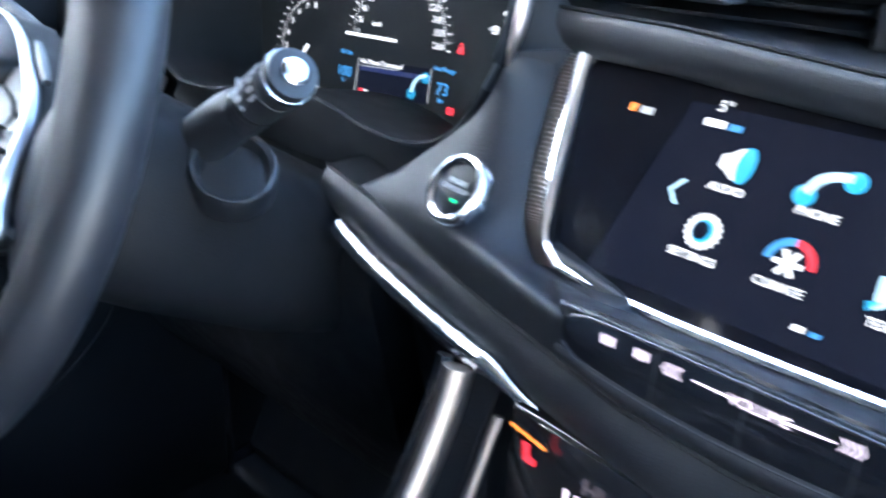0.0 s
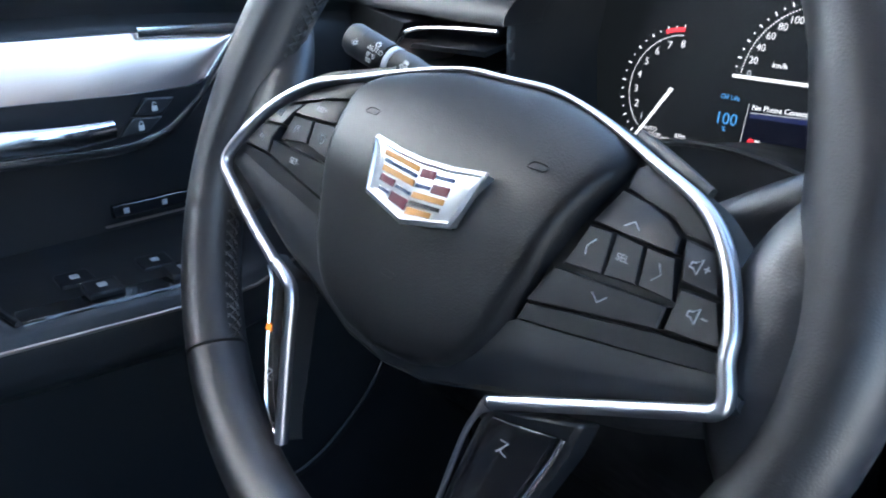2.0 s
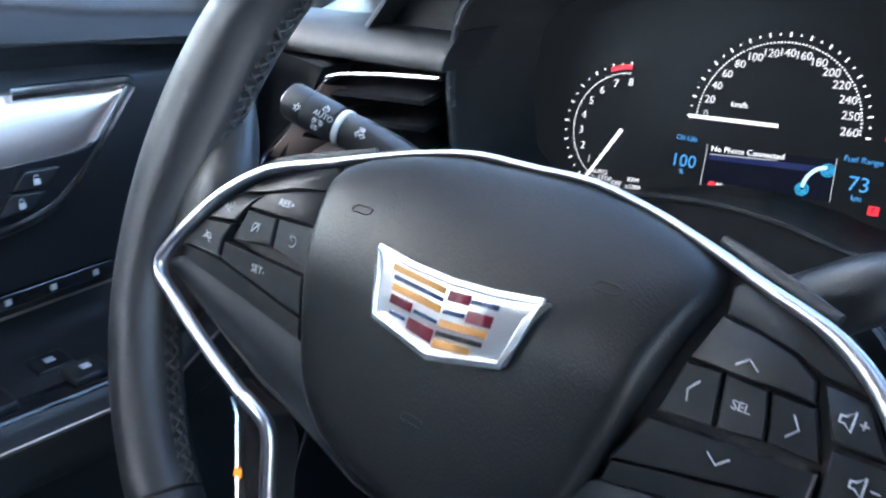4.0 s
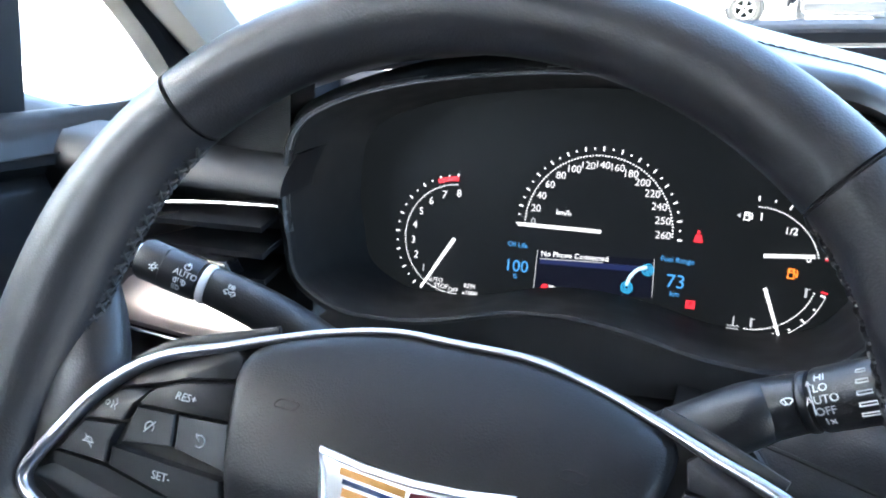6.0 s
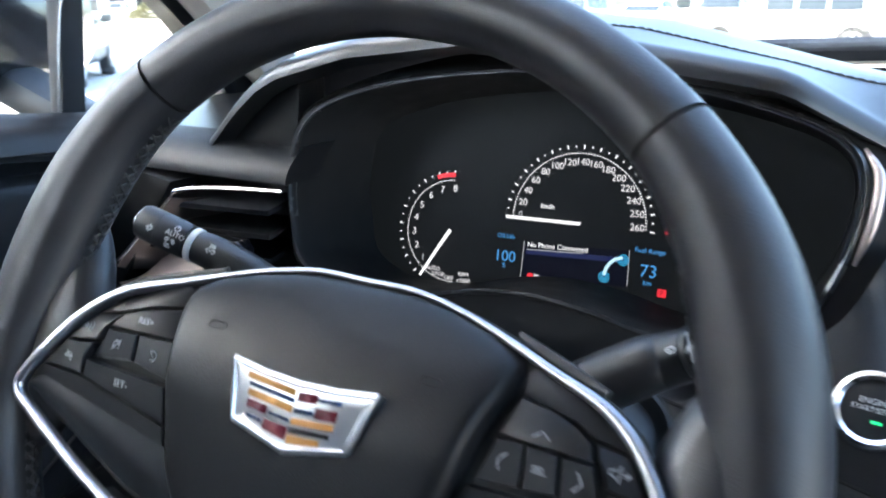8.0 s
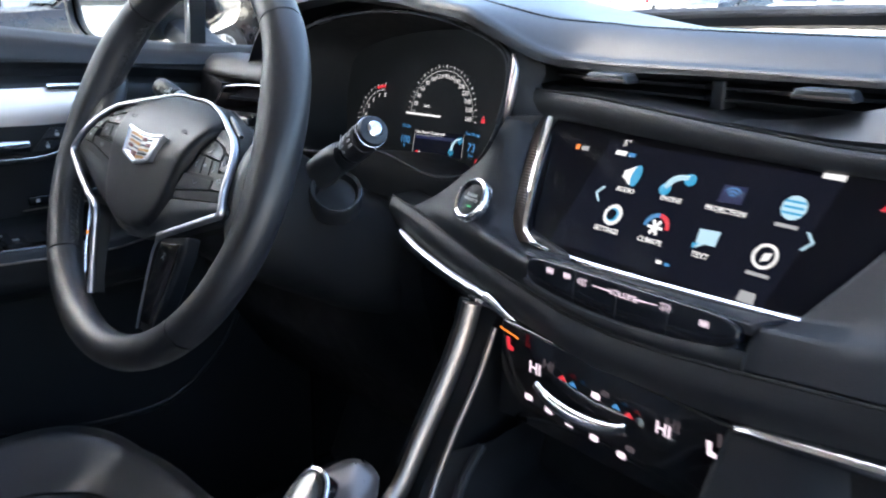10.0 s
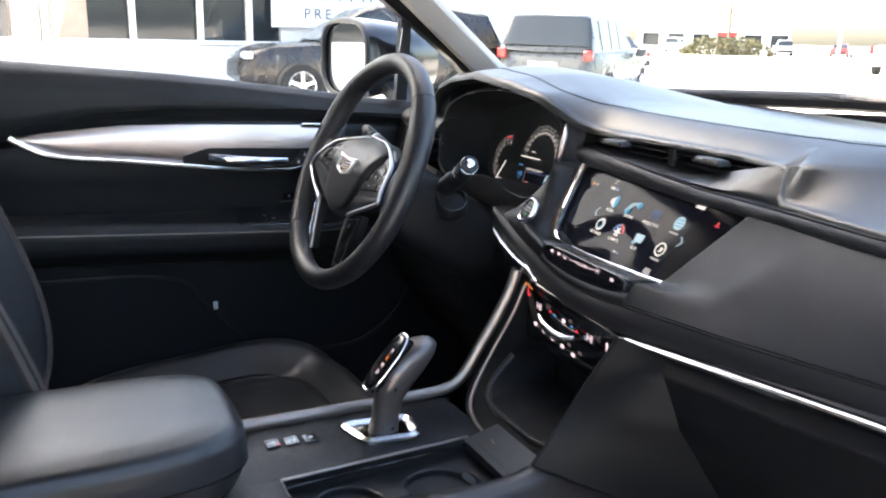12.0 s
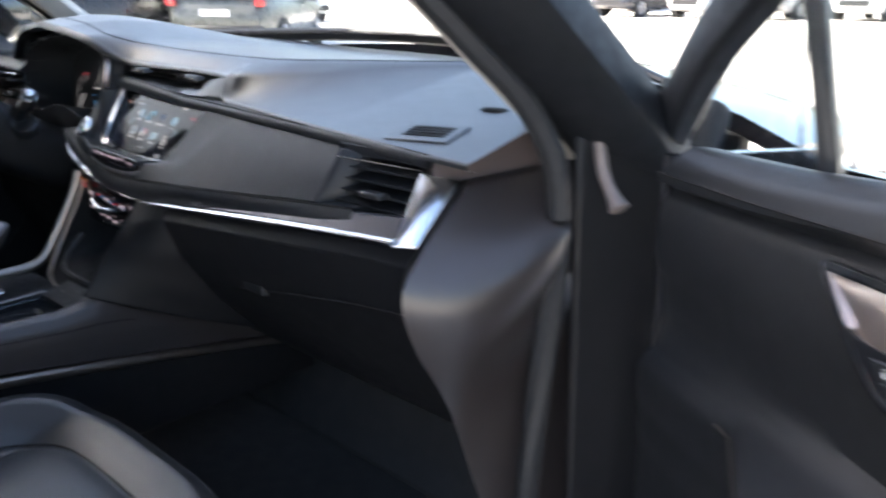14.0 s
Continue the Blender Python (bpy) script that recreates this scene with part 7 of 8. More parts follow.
def front_seat(cx, y0, label, lean=-20.0):
    seat = thing("front_seat", label, "seat", Matrix.Translation((cx, y0, 0.0)), "front seats")
    bm = bmesh.new()
    grid(bm, cushion_skin(0.245, 0.255, 0.10, 0.006, 0.12), 56, 36, wrap=True)
    ob = seat_c = part("seat_cushion", bm, SEAT_LEATHER, seat, "black leather seat cushion", sharp=80)
    ob.matrix_local = pose(0, 0.225, 0.665, 6, 0, 0)
    bm = bmesh.new()
    grid(bm, cushion_skin(0.235, 0.330, 0.10, 0.010, 0.18, 3.4), 56, 36, wrap=True)
    ob = seat_b = part("backrest", bm, SEAT_LEATHER, seat, "black leather backrest", sharp=80)
    ob.matrix_local = pose(0, -0.095, 0.985, 90 + lean, 0, 180) @ Matrix.Rotation(math.pi, 4, "Z")
    bm = bmesh.new()
    grid(bm, cushion_skin(0.13, 0.09, 0.05, 0.012, 0.0, 3.0), 56, 36, wrap=True)
    part("headrest", bm, SEAT_LEATHER, seat, "black leather headrest", sharp=80).matrix_local = pose(0, -0.215, 1.40, 82, 0, 0)
    for skin, holder in ((cushion_skin(0.245, 0.255, 0.10, 0.006, 0.12), seat_c), (cushion_skin(0.235, 0.330, 0.10, 0.010, 0.18, 3.4), seat_b)):
        for v, r, m_ in ((0.655, 0.0016, GAP), (0.30, 0.0050, TAN), (0.34, 0.0012, GAP), (0.38, 0.0050, TAN)) if holder is seat_b else ((0.655, 0.0016, GAP), (0.30, 0.0022, SEAT_LEATHER), (0.325, 0.0009, THREAD)):
            bm = bmesh.new()
            tube(bm, [skin(i / 56, v) + Vector((0, 0, 0.0006)) for i in range(56)], r, 5, True)
            part("piping" if m_ is TAN else "seam", bm, m_, holder, "tan piping" if m_ is TAN else "")
    for s in (-1, 1):
        bm = bmesh.new()
        tube(bm, [(s * 0.06, -0.20, 1.22), (s * 0.06, -0.225, 1.36)], 0.006, 8, up=(1, 0, 0))
        part("headrest_post", bm, CHROME, seat)
        bm = bmesh.new()
        box(bm, (0.04, 0.44, 0.16), (s * 0.21, 0.20, 0.51))
        part("seat_base", bm, HARD, seat, bevel=0.01)
    return seat


front_seat(-0.372, -0.445, "black leather driver seat with raised side bolsters")
front_seat(0.385, -0.505, "black leather passenger seat with raised side bolsters")
buckle = thing("seat_belt_buckle", "black belt buckle with a red release button", "belt buckle", pose(0.135, -0.325, 0.70, -15, 8, 0))
bm = bmesh.new()
box(bm, (0.022, 0.034, 0.09), (0, 0, -0.03))
part("body", bm, HARD, buckle, bevel=0.004)
bm = bmesh.new()
box(bm, (0.018, 0.026, 0.012), (0, 0, 0.018))
part("release", bm, mat("buckle_red", (0.6, 0.03, 0.02), 0.4), buckle, "red release button", bevel=0.003)

# pedals
for x, w in ((-0.33, 0.07), (-0.22, 0.045)):
    ped = thing("pedal", "black rubber foot pedal", "pedal", pose(x, 0.42, 0.56, 55, 0, 0), "pedals")
    bm = bmesh.new()
    box(bm, (w, 0.09, 0.012))
    part("pad", bm, RUBBER, ped, bevel=0.004)
    bm = bmesh.new()
    tube(bm, [(0, 0.02, -0.005), (0, 0.10, -0.10)], 0.008, 8)
    part("arm", bm, HARD, ped)


# ---- front doors ----
SILL = [(-0.02, 1.105), (0.04, 1.108), (0.14, 1.115), (0.24, 1.126), (0.34, 1.140), (0.54, 1.162), (0.79, 1.182), (1.30, 1.205)]
SEAM_D = [(-0.02, 1.080), (0.14, 1.088), (0.34, 1.102), (0.54, 1.106), (0.66, 1.100), (0.80, 1.072), (1.30, 1.00)]
TRIM_T = [(0.250, 1.071), (0.32, 1.0765), (0.41, 1.079), (0.50, 1.082), (0.62, 1.083), (0.74, 1.074), (0.785, 1.068)]
TRIM_B = [(0.250, 1.066), (0.285, 1.026), (0.31, 1.007), (0.334, 1.001), (0.362, 1.000), (0.43, 1.004), (0.53, 1.016), (0.62, 1.027), (0.72, 1.038), (0.76, 1.052), (0.785, 1.066)]
POCKET_T = [(0.272, 1.042), (0.283, 1.036), (0.334, 1.036), (0.418, 1.040), (0.49, 1.042), (0.53, 1.030)]
POCKET_B = [(0.272, 1.041), (0.285, 1.027), (0.31, 1.008), (0.334, 1.002), (0.362, 1.001), (0.43, 1.005), (0.53, 1.018)]


def door(at, label, driver):
    """A door with its inner panel; at(s, out, z): s runs back from the front edge, out away from the cabin."""
    root = thing("front_door", label, "car door", group="front doors")

    def face(s, v):
        zs, zm = table(SILL, s)[0], table(SEAM_D, s)[0]
        tt = min(zm - 0.018, 1.09)
        arm = 1.0 if 0.30 < s < 1.0 else max(0.0, 1 - (0.30 - s) / 0.14) if s <= 0.30 else 1.0
        e = 0.082 * arm
        d = 0.004 + 0.06 * (s - 0.3)
        rows = [(0.070, zs - 0.012), (0.060, zs), (0.034, zs + 0.003), (0.012, zs - 0.010), (0.000, zs - 0.030), (0.000, zm + 0.004), (0.010, zm - 0.004), (0.016, zm - 0.012), (0.008, tt - 0.004), (0.004, 1.04),
                (0.006, 1.00), (0.014, 0.97), (0.020, 0.93), (0.012 - e * 0.2, 0.914 + d), (-e, 0.906 + d), (-e - 0.006, 0.895 + d), (-e - 0.004, 0.866 + d), (-e * 0.6, 0.842 + d), (0.0, 0.825 + d), (0.004, 0.78), (0.004, 0.60), (0.010, 0.44), (0.04, 0.40)]
        k = v * (len(rows) - 1)
        i = min(int(k), len(rows) - 2)
        o, z = (rows[i][j] + (rows[i + 1][j] - rows[i][j]) * (k - i) for j in (0, 1))
        return Vector(at(s, o, z))

    bm = bmesh.new()
    grid(bm, lambda u, v: face(-0.01 + 1.27 * u, v), 64, 66)
    part("inner_panel", bm, DOOR_SKIN, root, "black leather-grained inner panel", sharp=60)
    bm = bmesh.new()
    slab(bm, lambda u, v: Vector(at(-0.02 + 1.29 * u, 0.20 - 0.02 * math.sin(math.pi * v), 0.38 + 0.70 * v + 0.06 * u * v)), 10, 8, Vector(at(0, 0.02, 0)) - Vector(at(0, 0, 0)))
    part("outer_skin", bm, PAINT, root, "glossy black outer skin")
    bm = bmesh.new()
    slab(bm, lambda u, v: Vector(at(-0.02, 0.01 + 0.20 * u, 0.40 + 0.70 * v)), 3, 6, Vector(at(0.012, 0, 0)) - Vector(at(0, 0, 0)))
    part("front_edge", bm, PAINT, root)
    bm = bmesh.new()
    tube(bm, [face(-0.01 + 1.27 * i / 60, 5.0 / 22) + (Vector(at(0, -0.0005, 0)) - Vector(at(0, 0, 0))) for i in range(61)], 0.0012, 5)
    part("seam", bm, GAP, root)
    # brushed trim with chrome lower edge
    bm = bmesh.new()

    def trim(u, v):
        s = 0.250 + 0.535 * u
        a, b = table(TRIM_T, s)[0], table(TRIM_B, s)[0]
        return Vector(at(s, 0.000 - 0.006 * math.sin(math.pi * v) ** 0.7, b + (a - b) * v))
    slab(bm, trim, 50, 8, Vector(at(0, 0.01, 0)) - Vector(at(0, 0, 0)))
    part("brushed_trim", bm, BRONZE, root, "brushed bronze-grey metal trim")
    bm = bmesh.new()
    ch = spline([Vector(at(s, -0.004, z)) for s, z in ((0.322, 1.0775), (0.265, 1.0750), (0.245, 1.0725), (0.253, 1.061), (0.285, 1.025), (0.308, 1.006), (0.334, 0.999), (0.362, 0.998), (0.43, 1.002), (0.53, 1.014), (0.62, 1.025), (0.72, 1.036), (0.76, 1.050), (0.79, 1.068))], 6)
    sweep(bm, ch, ring(0.0032, 0.0042, 8, 3), up=(0, 0, 1), scale=lambda k: 1.3 if k > 0.85 else 1.0)
    part("chrome_edge", bm, CHROME, root, "satin chrome edge")
    # handle in its recess, lock keys
    bm = bmesh.new()
    def pocket(u, v):
        q = 0.272 + 0.258 * u
        a, b = table(POCKET_T, q)[0], table(POCKET_B, q)[0]
        return Vector(at(q, -0.0075, b + (a - b) * v))
    out = Vector(at(0, 1, 0)) - Vector(at(0, 0, 0))
    slab(bm, pocket, 30, 4, out * 0.006)
    part("handle_recess", bm, BUTTON, root, "dark handle recess", bevel=0.001)
    bm = bmesh.new()
    sweep(bm, spline([Vector(at(q, o, z)) for q, o, z in ((0.353, -0.014, 1.0150), (0.385, -0.024, 1.0165), (0.425, -0.026, 1.0195), (0.462, -0.022, 1.0240), (0.488, -0.010, 1.0270))], 6), ring(0.006, 0.0088, 14, 2.6), scale=lambda k: 0.80 + 0.20 * math.sin(math.pi * k))
    part("handle", bm, CHROME, root, "satin chrome door handle")
    for pts, shut in ((((0.335, 1.0215), (0.325, 1.0325), (0.303, 1.0300), (0.314, 1.0190)), False), (((0.347, 1.0075), (0.3365, 1.0200), (0.3135, 1.0175), (0.326, 1.0080)), True)):
        bm = bmesh.new()
        slab(bm, quad(*[at(q, -0.0105, z) for q, z in pts]), 3, 3, out * 0.004)
        key = part("lock_key", bm, HARD, root, bevel=0.001)
        q0, z0 = (sum(p[j] for p in pts) / 4 for j in (0, 1))
        bm = bmesh.new()
        slab(bm, lambda u, v: Vector(at(q0 - 0.0020 + 0.0040 * u, -0.0112, z0 - 0.0030 + 0.0036 * v)), 1, 1, out * 0.0006)
        hoop = [(0.0013, 0.0006), (0.0013, 0.0026), (0.0, 0.0034), (-0.0013, 0.0026), (-0.0013, 0.0006 if shut else 0.0020)]
        tube(bm, [Vector(at(q0 + a, -0.011, z0 + b)) for a, b in hoop], 0.0004, 4, up=(0.3, 0.2, 0.1))
        part("legend", bm, LEGEND, key)
    # memory keys above the armrest
    if driver:
        bm = bmesh.new()
        slab(bm, lambda u, v: Vector(at(0.27 + 0.085 * u, 0.006, 0.943 + 0.010 * v)), 3, 2, Vector(at(0, 0.006, 0)) - Vector(at(0, 0, 0)))
        mem = part("memory_keys", bm, GLOSS, root, "small seat memory keys", bevel=0.001)
        bm = bmesh.new()
        tube(bm, [Vector(at(0.255, 0.006, 0.9385)), Vector(at(0.362, 0.006, 0.9385))], 0.0011, 5)
        part("chrome_line", bm, SATIN, mem)
        for s in (0.285, 0.315, 0.345):
            bm = bmesh.new()
            slab(bm, lambda u, v: Vector(at(s - 0.002 + 0.004 * u, 0.0055, 0.946 + 0.004 * v)), 1, 1, Vector(at(0, 0.0006, 0)) - Vector(at(0, 0, 0)))
            part("legend", bm, LEGEND_DIM, mem)
        # window switches let into the armrest
        bm = bmesh.new()
        lift = lambda q: 0.060 * (q - 0.30)
        slab(bm, lambda u, v: Vector(at(0.30 + 0.15 * u, -0.078 + 0.058 * v, 0.9125 + lift(0.30 + 0.15 * u))), 6, 3, (0, 0, -0.008))
        pod = part("switch_pod", bm, GLOSS, root, "gloss black window switch panel", bevel=0.002)
        bm = bmesh.new()
        edge = [(0.298, -0.020), (0.452, -0.020), (0.456, -0.050), (0.452, -0.080)]
        tube(bm, [Vector(at(q, o, 0.9135 + lift(q))) for q, o in edge], 0.0022, 6)
        part("pod_edge", bm, HARD, pod, "raised satin black edge")
        for s0, o0 in ((0.335, -0.058), (0.345, -0.034), (0.392, -0.058), (0.402, -0.034)):
            z0 = 0.9165 + lift(s0)
            bm = bmesh.new()
            slab(bm, quad(at(s0 - 0.012, o0 - 0.010, z0 - 0.001), at(s0 + 0.012, o0 - 0.010, z0), at(s0 + 0.012, o0 + 0.009, z0 + 0.003), at(s0 - 0.012, o0 + 0.009, z0 + 0.002)), 3, 3, (0, 0, -0.007))
            key = part("window_switch", bm, BUTTON, pod, "black window switch", bevel=0.0015)
            bm = bmesh.new()
            slab(bm, quad(at(s0 - 0.003, o0 - 0.003, z0 + 0.0012), at(s0 + 0.003, o0 - 0.003, z0 + 0.0016), at(s0 + 0.003, o0 + 0.002, z0 + 0.0024), at(s0 - 0.003, o0 + 0.002, z0 + 0.0020)), 1, 1, (0, 0, -0.0004))
            part("legend", bm, LEGEND_DIM, key)
    bm = bmesh.new()
    tube(bm, [face(0.14 + 1.0 * i / 40, 14.9 / 22) + (Vector(at(0, -0.001, 0)) - Vector(at(0, 0, 0))) for i in range(41)], 0.0014, 5)
    part("armrest_line", bm, SATIN, root)
    bm = bmesh.new()
    tube(bm, [face(0.16 + 1.0 * i / 40, 17.2 / 22) + (Vector(at(0, -0.0008, 0)) - Vector(at(0, 0, 0))) for i in range(41)], 0.0010, 5)
    part("armrest_seam", bm, GAP, root)
    # lower pocket
    bm = bmesh.new()
    lip = spline([at(1.0, -0.004, 0.835), at(0.75, -0.006, 0.832), at(0.56, -0.002, 0.816), at(0.50, -0.002, 0.760), at(0.44, -0.002, 0.690), at(0.34, -0.002, 0.655), at(0.22, -0.002, 0.650), at(0.14, -0.002, 0.700), at(0.10, -0.002, 0.76)], 6)
    sweep(bm, lip, ring(0.002, 0.004, 8))
    part("pocket_rim", bm, HARD, root, "black plastic pocket rim")
    if driver:
        bm = bmesh.new()
        slab(bm, lambda u, v: Vector(at(0.487 + 0.008 * u, -0.024, 0.758 + 0.014 * v)), 1, 1, Vector(at(0, 0.002, 0)) - Vector(at(0, 0, 0)))
        part("release_lamp", bm, LEGEND, root, "small pale reflector")
    # window frame, divider and glass
    bm = bmesh.new()
    fr = spline([at(-0.13, 0.060, 1.095), at(-0.095, 0.064, 1.13), at(-0.04, 0.058, 1.19), at(0.03, 0.050, 1.245), at(0.32, 0.020, 1.44), at(0.56, -0.030, 1.57), at(0.80, -0.060, 1.62), at(1.20, -0.070, 1.63)], 6)
    sweep(bm, fr, ring(0.020, 0.027, 10, 3.5), up=(0, 0, 1))
    part("window_frame", bm, HARD, root, "black window frame")
    bm = bmesh.new()
    d0, d1 = (0.098, 0.098) if driver else (0.146, 0.116)
    sweep(bm, [at(d0, 0.078, 1.08), at((d0 + d1) / 2, 0.066, 1.17), at(d1, 0.052, 1.27)], ring(0.013, 0.010, 8, 4), up=(1, 0, 0) if driver else (0, 0, 1))
    part("window_divider", bm, HARD, root, "black upright between the panes")
    bm = bmesh.new()
    slab(bm, lambda u, v: Vector(at(0.11 + 1.12 * u, 0.072 - 0.226 * v * (0.3 + 0.7 * v) * (0.17 + 0.36 * min(1, u * 2.2)), 1.08 + (0.17 + 0.36 * min(1, u * 2.2)) * v)), 16, 8, Vector(at(0, 0.003, 0)) - Vector(at(0, 0, 0)))
    g = part("window_pane", bm, GLASS, root, "clear door glass")
    g.visible_shadow = False
    bm = bmesh.new()
    slab(bm, quad(at(-0.08, 0.074, 1.08), at(0.098, 0.074, 1.08), at(0.104, 0.056, 1.27), at(-0.07, 0.066, 1.14)), 4, 4, Vector(at(0, 0.003, 0)) - Vector(at(0, 0, 0)))
    g = part("quarter_pane", bm, GLASS, root, "clear fixed front pane")
    g.visible_shadow = False
    # small printed mark in the corner of the pane
    bm = bmesh.new()
    for k in range(3):
        slab(bm, lambda u, v: Vector(at(0.165 + (0.010 if k == 2 else 0.026) * u + 0.030 * (2 - k) * (k != 2), 0.0690, 1.122 + 0.004 * (k % 2) + (0.007 if k == 2 else 0.0016) * v)), 1, 1, Vector(at(0, 0.0006, 0)) - Vector(at(0, 0, 0)))
    part("pane_mark", bm, LEGEND_DIM, root)
    return root


door(lambda s, o, z: (-0.700 - o, 0.34 - s, z), "shut black driver door with brushed metal trim", True)
SW, CW = math.sin(radians(57)), math.cos(radians(57))
open_door = door(lambda s, o, z: (0.905 + s * SW + o * CW, 0.250 - s * CW + o * SW, z), "black passenger door standing wide open", False)

# hinge arm and lower hinge leaf of the open door
bm = bmesh.new()
sweep(bm, spline([(0.800, 0.275, 1.150), (0.812, 0.274, 1.120), (0.818, 0.274, 1.090), (0.826, 0.272, 1.066), (0.842, 0.268, 1.045), (0.850, 0.266, 1.036)], 6), ring(0.0075, 0.008, 10, 2.6), up=(0, 1, 0), scale=lambda k: 0.8 + 0.6 * max(0.0, k - 0.7) / 0.3)
part("hinge_arm", bm, mat("hinge_paint", (0.20, 0.165, 0.15), 0.5, 0.2), open_door, "pale brown curved hinge arm", sharp=80)
bm = bmesh.new()
box(bm, (0.05, 0.06, 0.07), (0.89, 0.30, 0.62))
part("hinge_leaf", bm, PAINT, open_door, "painted lower hinge leaf", bevel=0.006)

# door mirror
mir = thing("door_mirror", "black door mirror with pale sky in its glass", "mirror", pose(-0.985, 0.245, 1.185, 0, 0, 3))
bm = bmesh.new()


def shell(u, v):
    x, z = ring(0.125, 0.082, 32, 3.2)[int(round(u * 32)) % 32]
    k = [(1.0, -0.045), (1.04, -0.02), (1.0, 0.02), (0.92, 0.08), (0.70, 0.14), (0.0, 0.17)]
    t = v * 5
    i = min(int(t), 4)
    r, y = (k[i][j] + (k[i + 1][j] - k[i][j]) * (t - i) for j in (0, 1))
    return Vector((x * r, y, z * r))


grid(bm, shell, 32, 15, wrap=True)
part("shell", bm, PAINT, mir, "glossy black shell")
bm = bmesh.new()
sweep(bm, [Vector((x, -0.043, z)) for x, z in ring(0.122, 0.079, 36, 3.2)], ring(0.006, 0.006, 8), True, up=(0, 1, 0))
part("rim", bm, HARD, mir)
bm = bmesh.new()
pts = ring(0.116, 0.073, 36, 3.2)
f = [bm.verts.new((x, -0.036, z)) for x, z in pts]
b = [bm.verts.new((x, -0.030, z)) for x, z in pts]
bm.faces.new(f)
bm.faces.new(b[::-1])
for i in range(36):
    bm.faces.new((f[i], f[(i + 1) % 36], b[(i + 1) % 36], b[i]))
part("mirror_glass", bm, MIRROR, mir, "silvered mirror glass")
bm = bmesh.new()
sweep(bm, [(0.10, 0.02, -0.05), (0.17, 0.03, -0.085), (0.24, 0.05, -0.105)], ring(0.030, 0.018, 10, 3))
part("mount", bm, HARD, mir)


# ---- outside: cars, buildings, planting ----
TYRE = mat("tyre_rubber", (0.015, 0.015, 0.015), 0.8)
ALLOY = mat("alloy_rim", (0.55, 0.55, 0.56), 0.3, 0.9)
LAMP_RED = mat("tail_lamp_red", (0.45, 0.02, 0.02), 0.15, coat=0.5)
LAMP_CLEAR = mat("head_lamp", (0.6, 0.6, 0.58), 0.1, 0.2, coat=0.5)
PAINTS = {c: mat(c + "_car_paint", v, 0.30, 0.1, coat=0.3, var=0.06, var_scale=2) for c, v in
          (("dark", (0.03, 0.03, 0.035)), ("grey", (0.26, 0.26, 0.27)), ("silver", (0.40, 0.41, 0.42)), ("white", (0.75, 0.75, 0.74)), ("brown", (0.018, 0.014, 0.013)), ("olive", (0.075, 0.078, 0.072)), ("red", (0.30, 0.02, 0.02)), ("blue", (0.03, 0.06, 0.16)))}


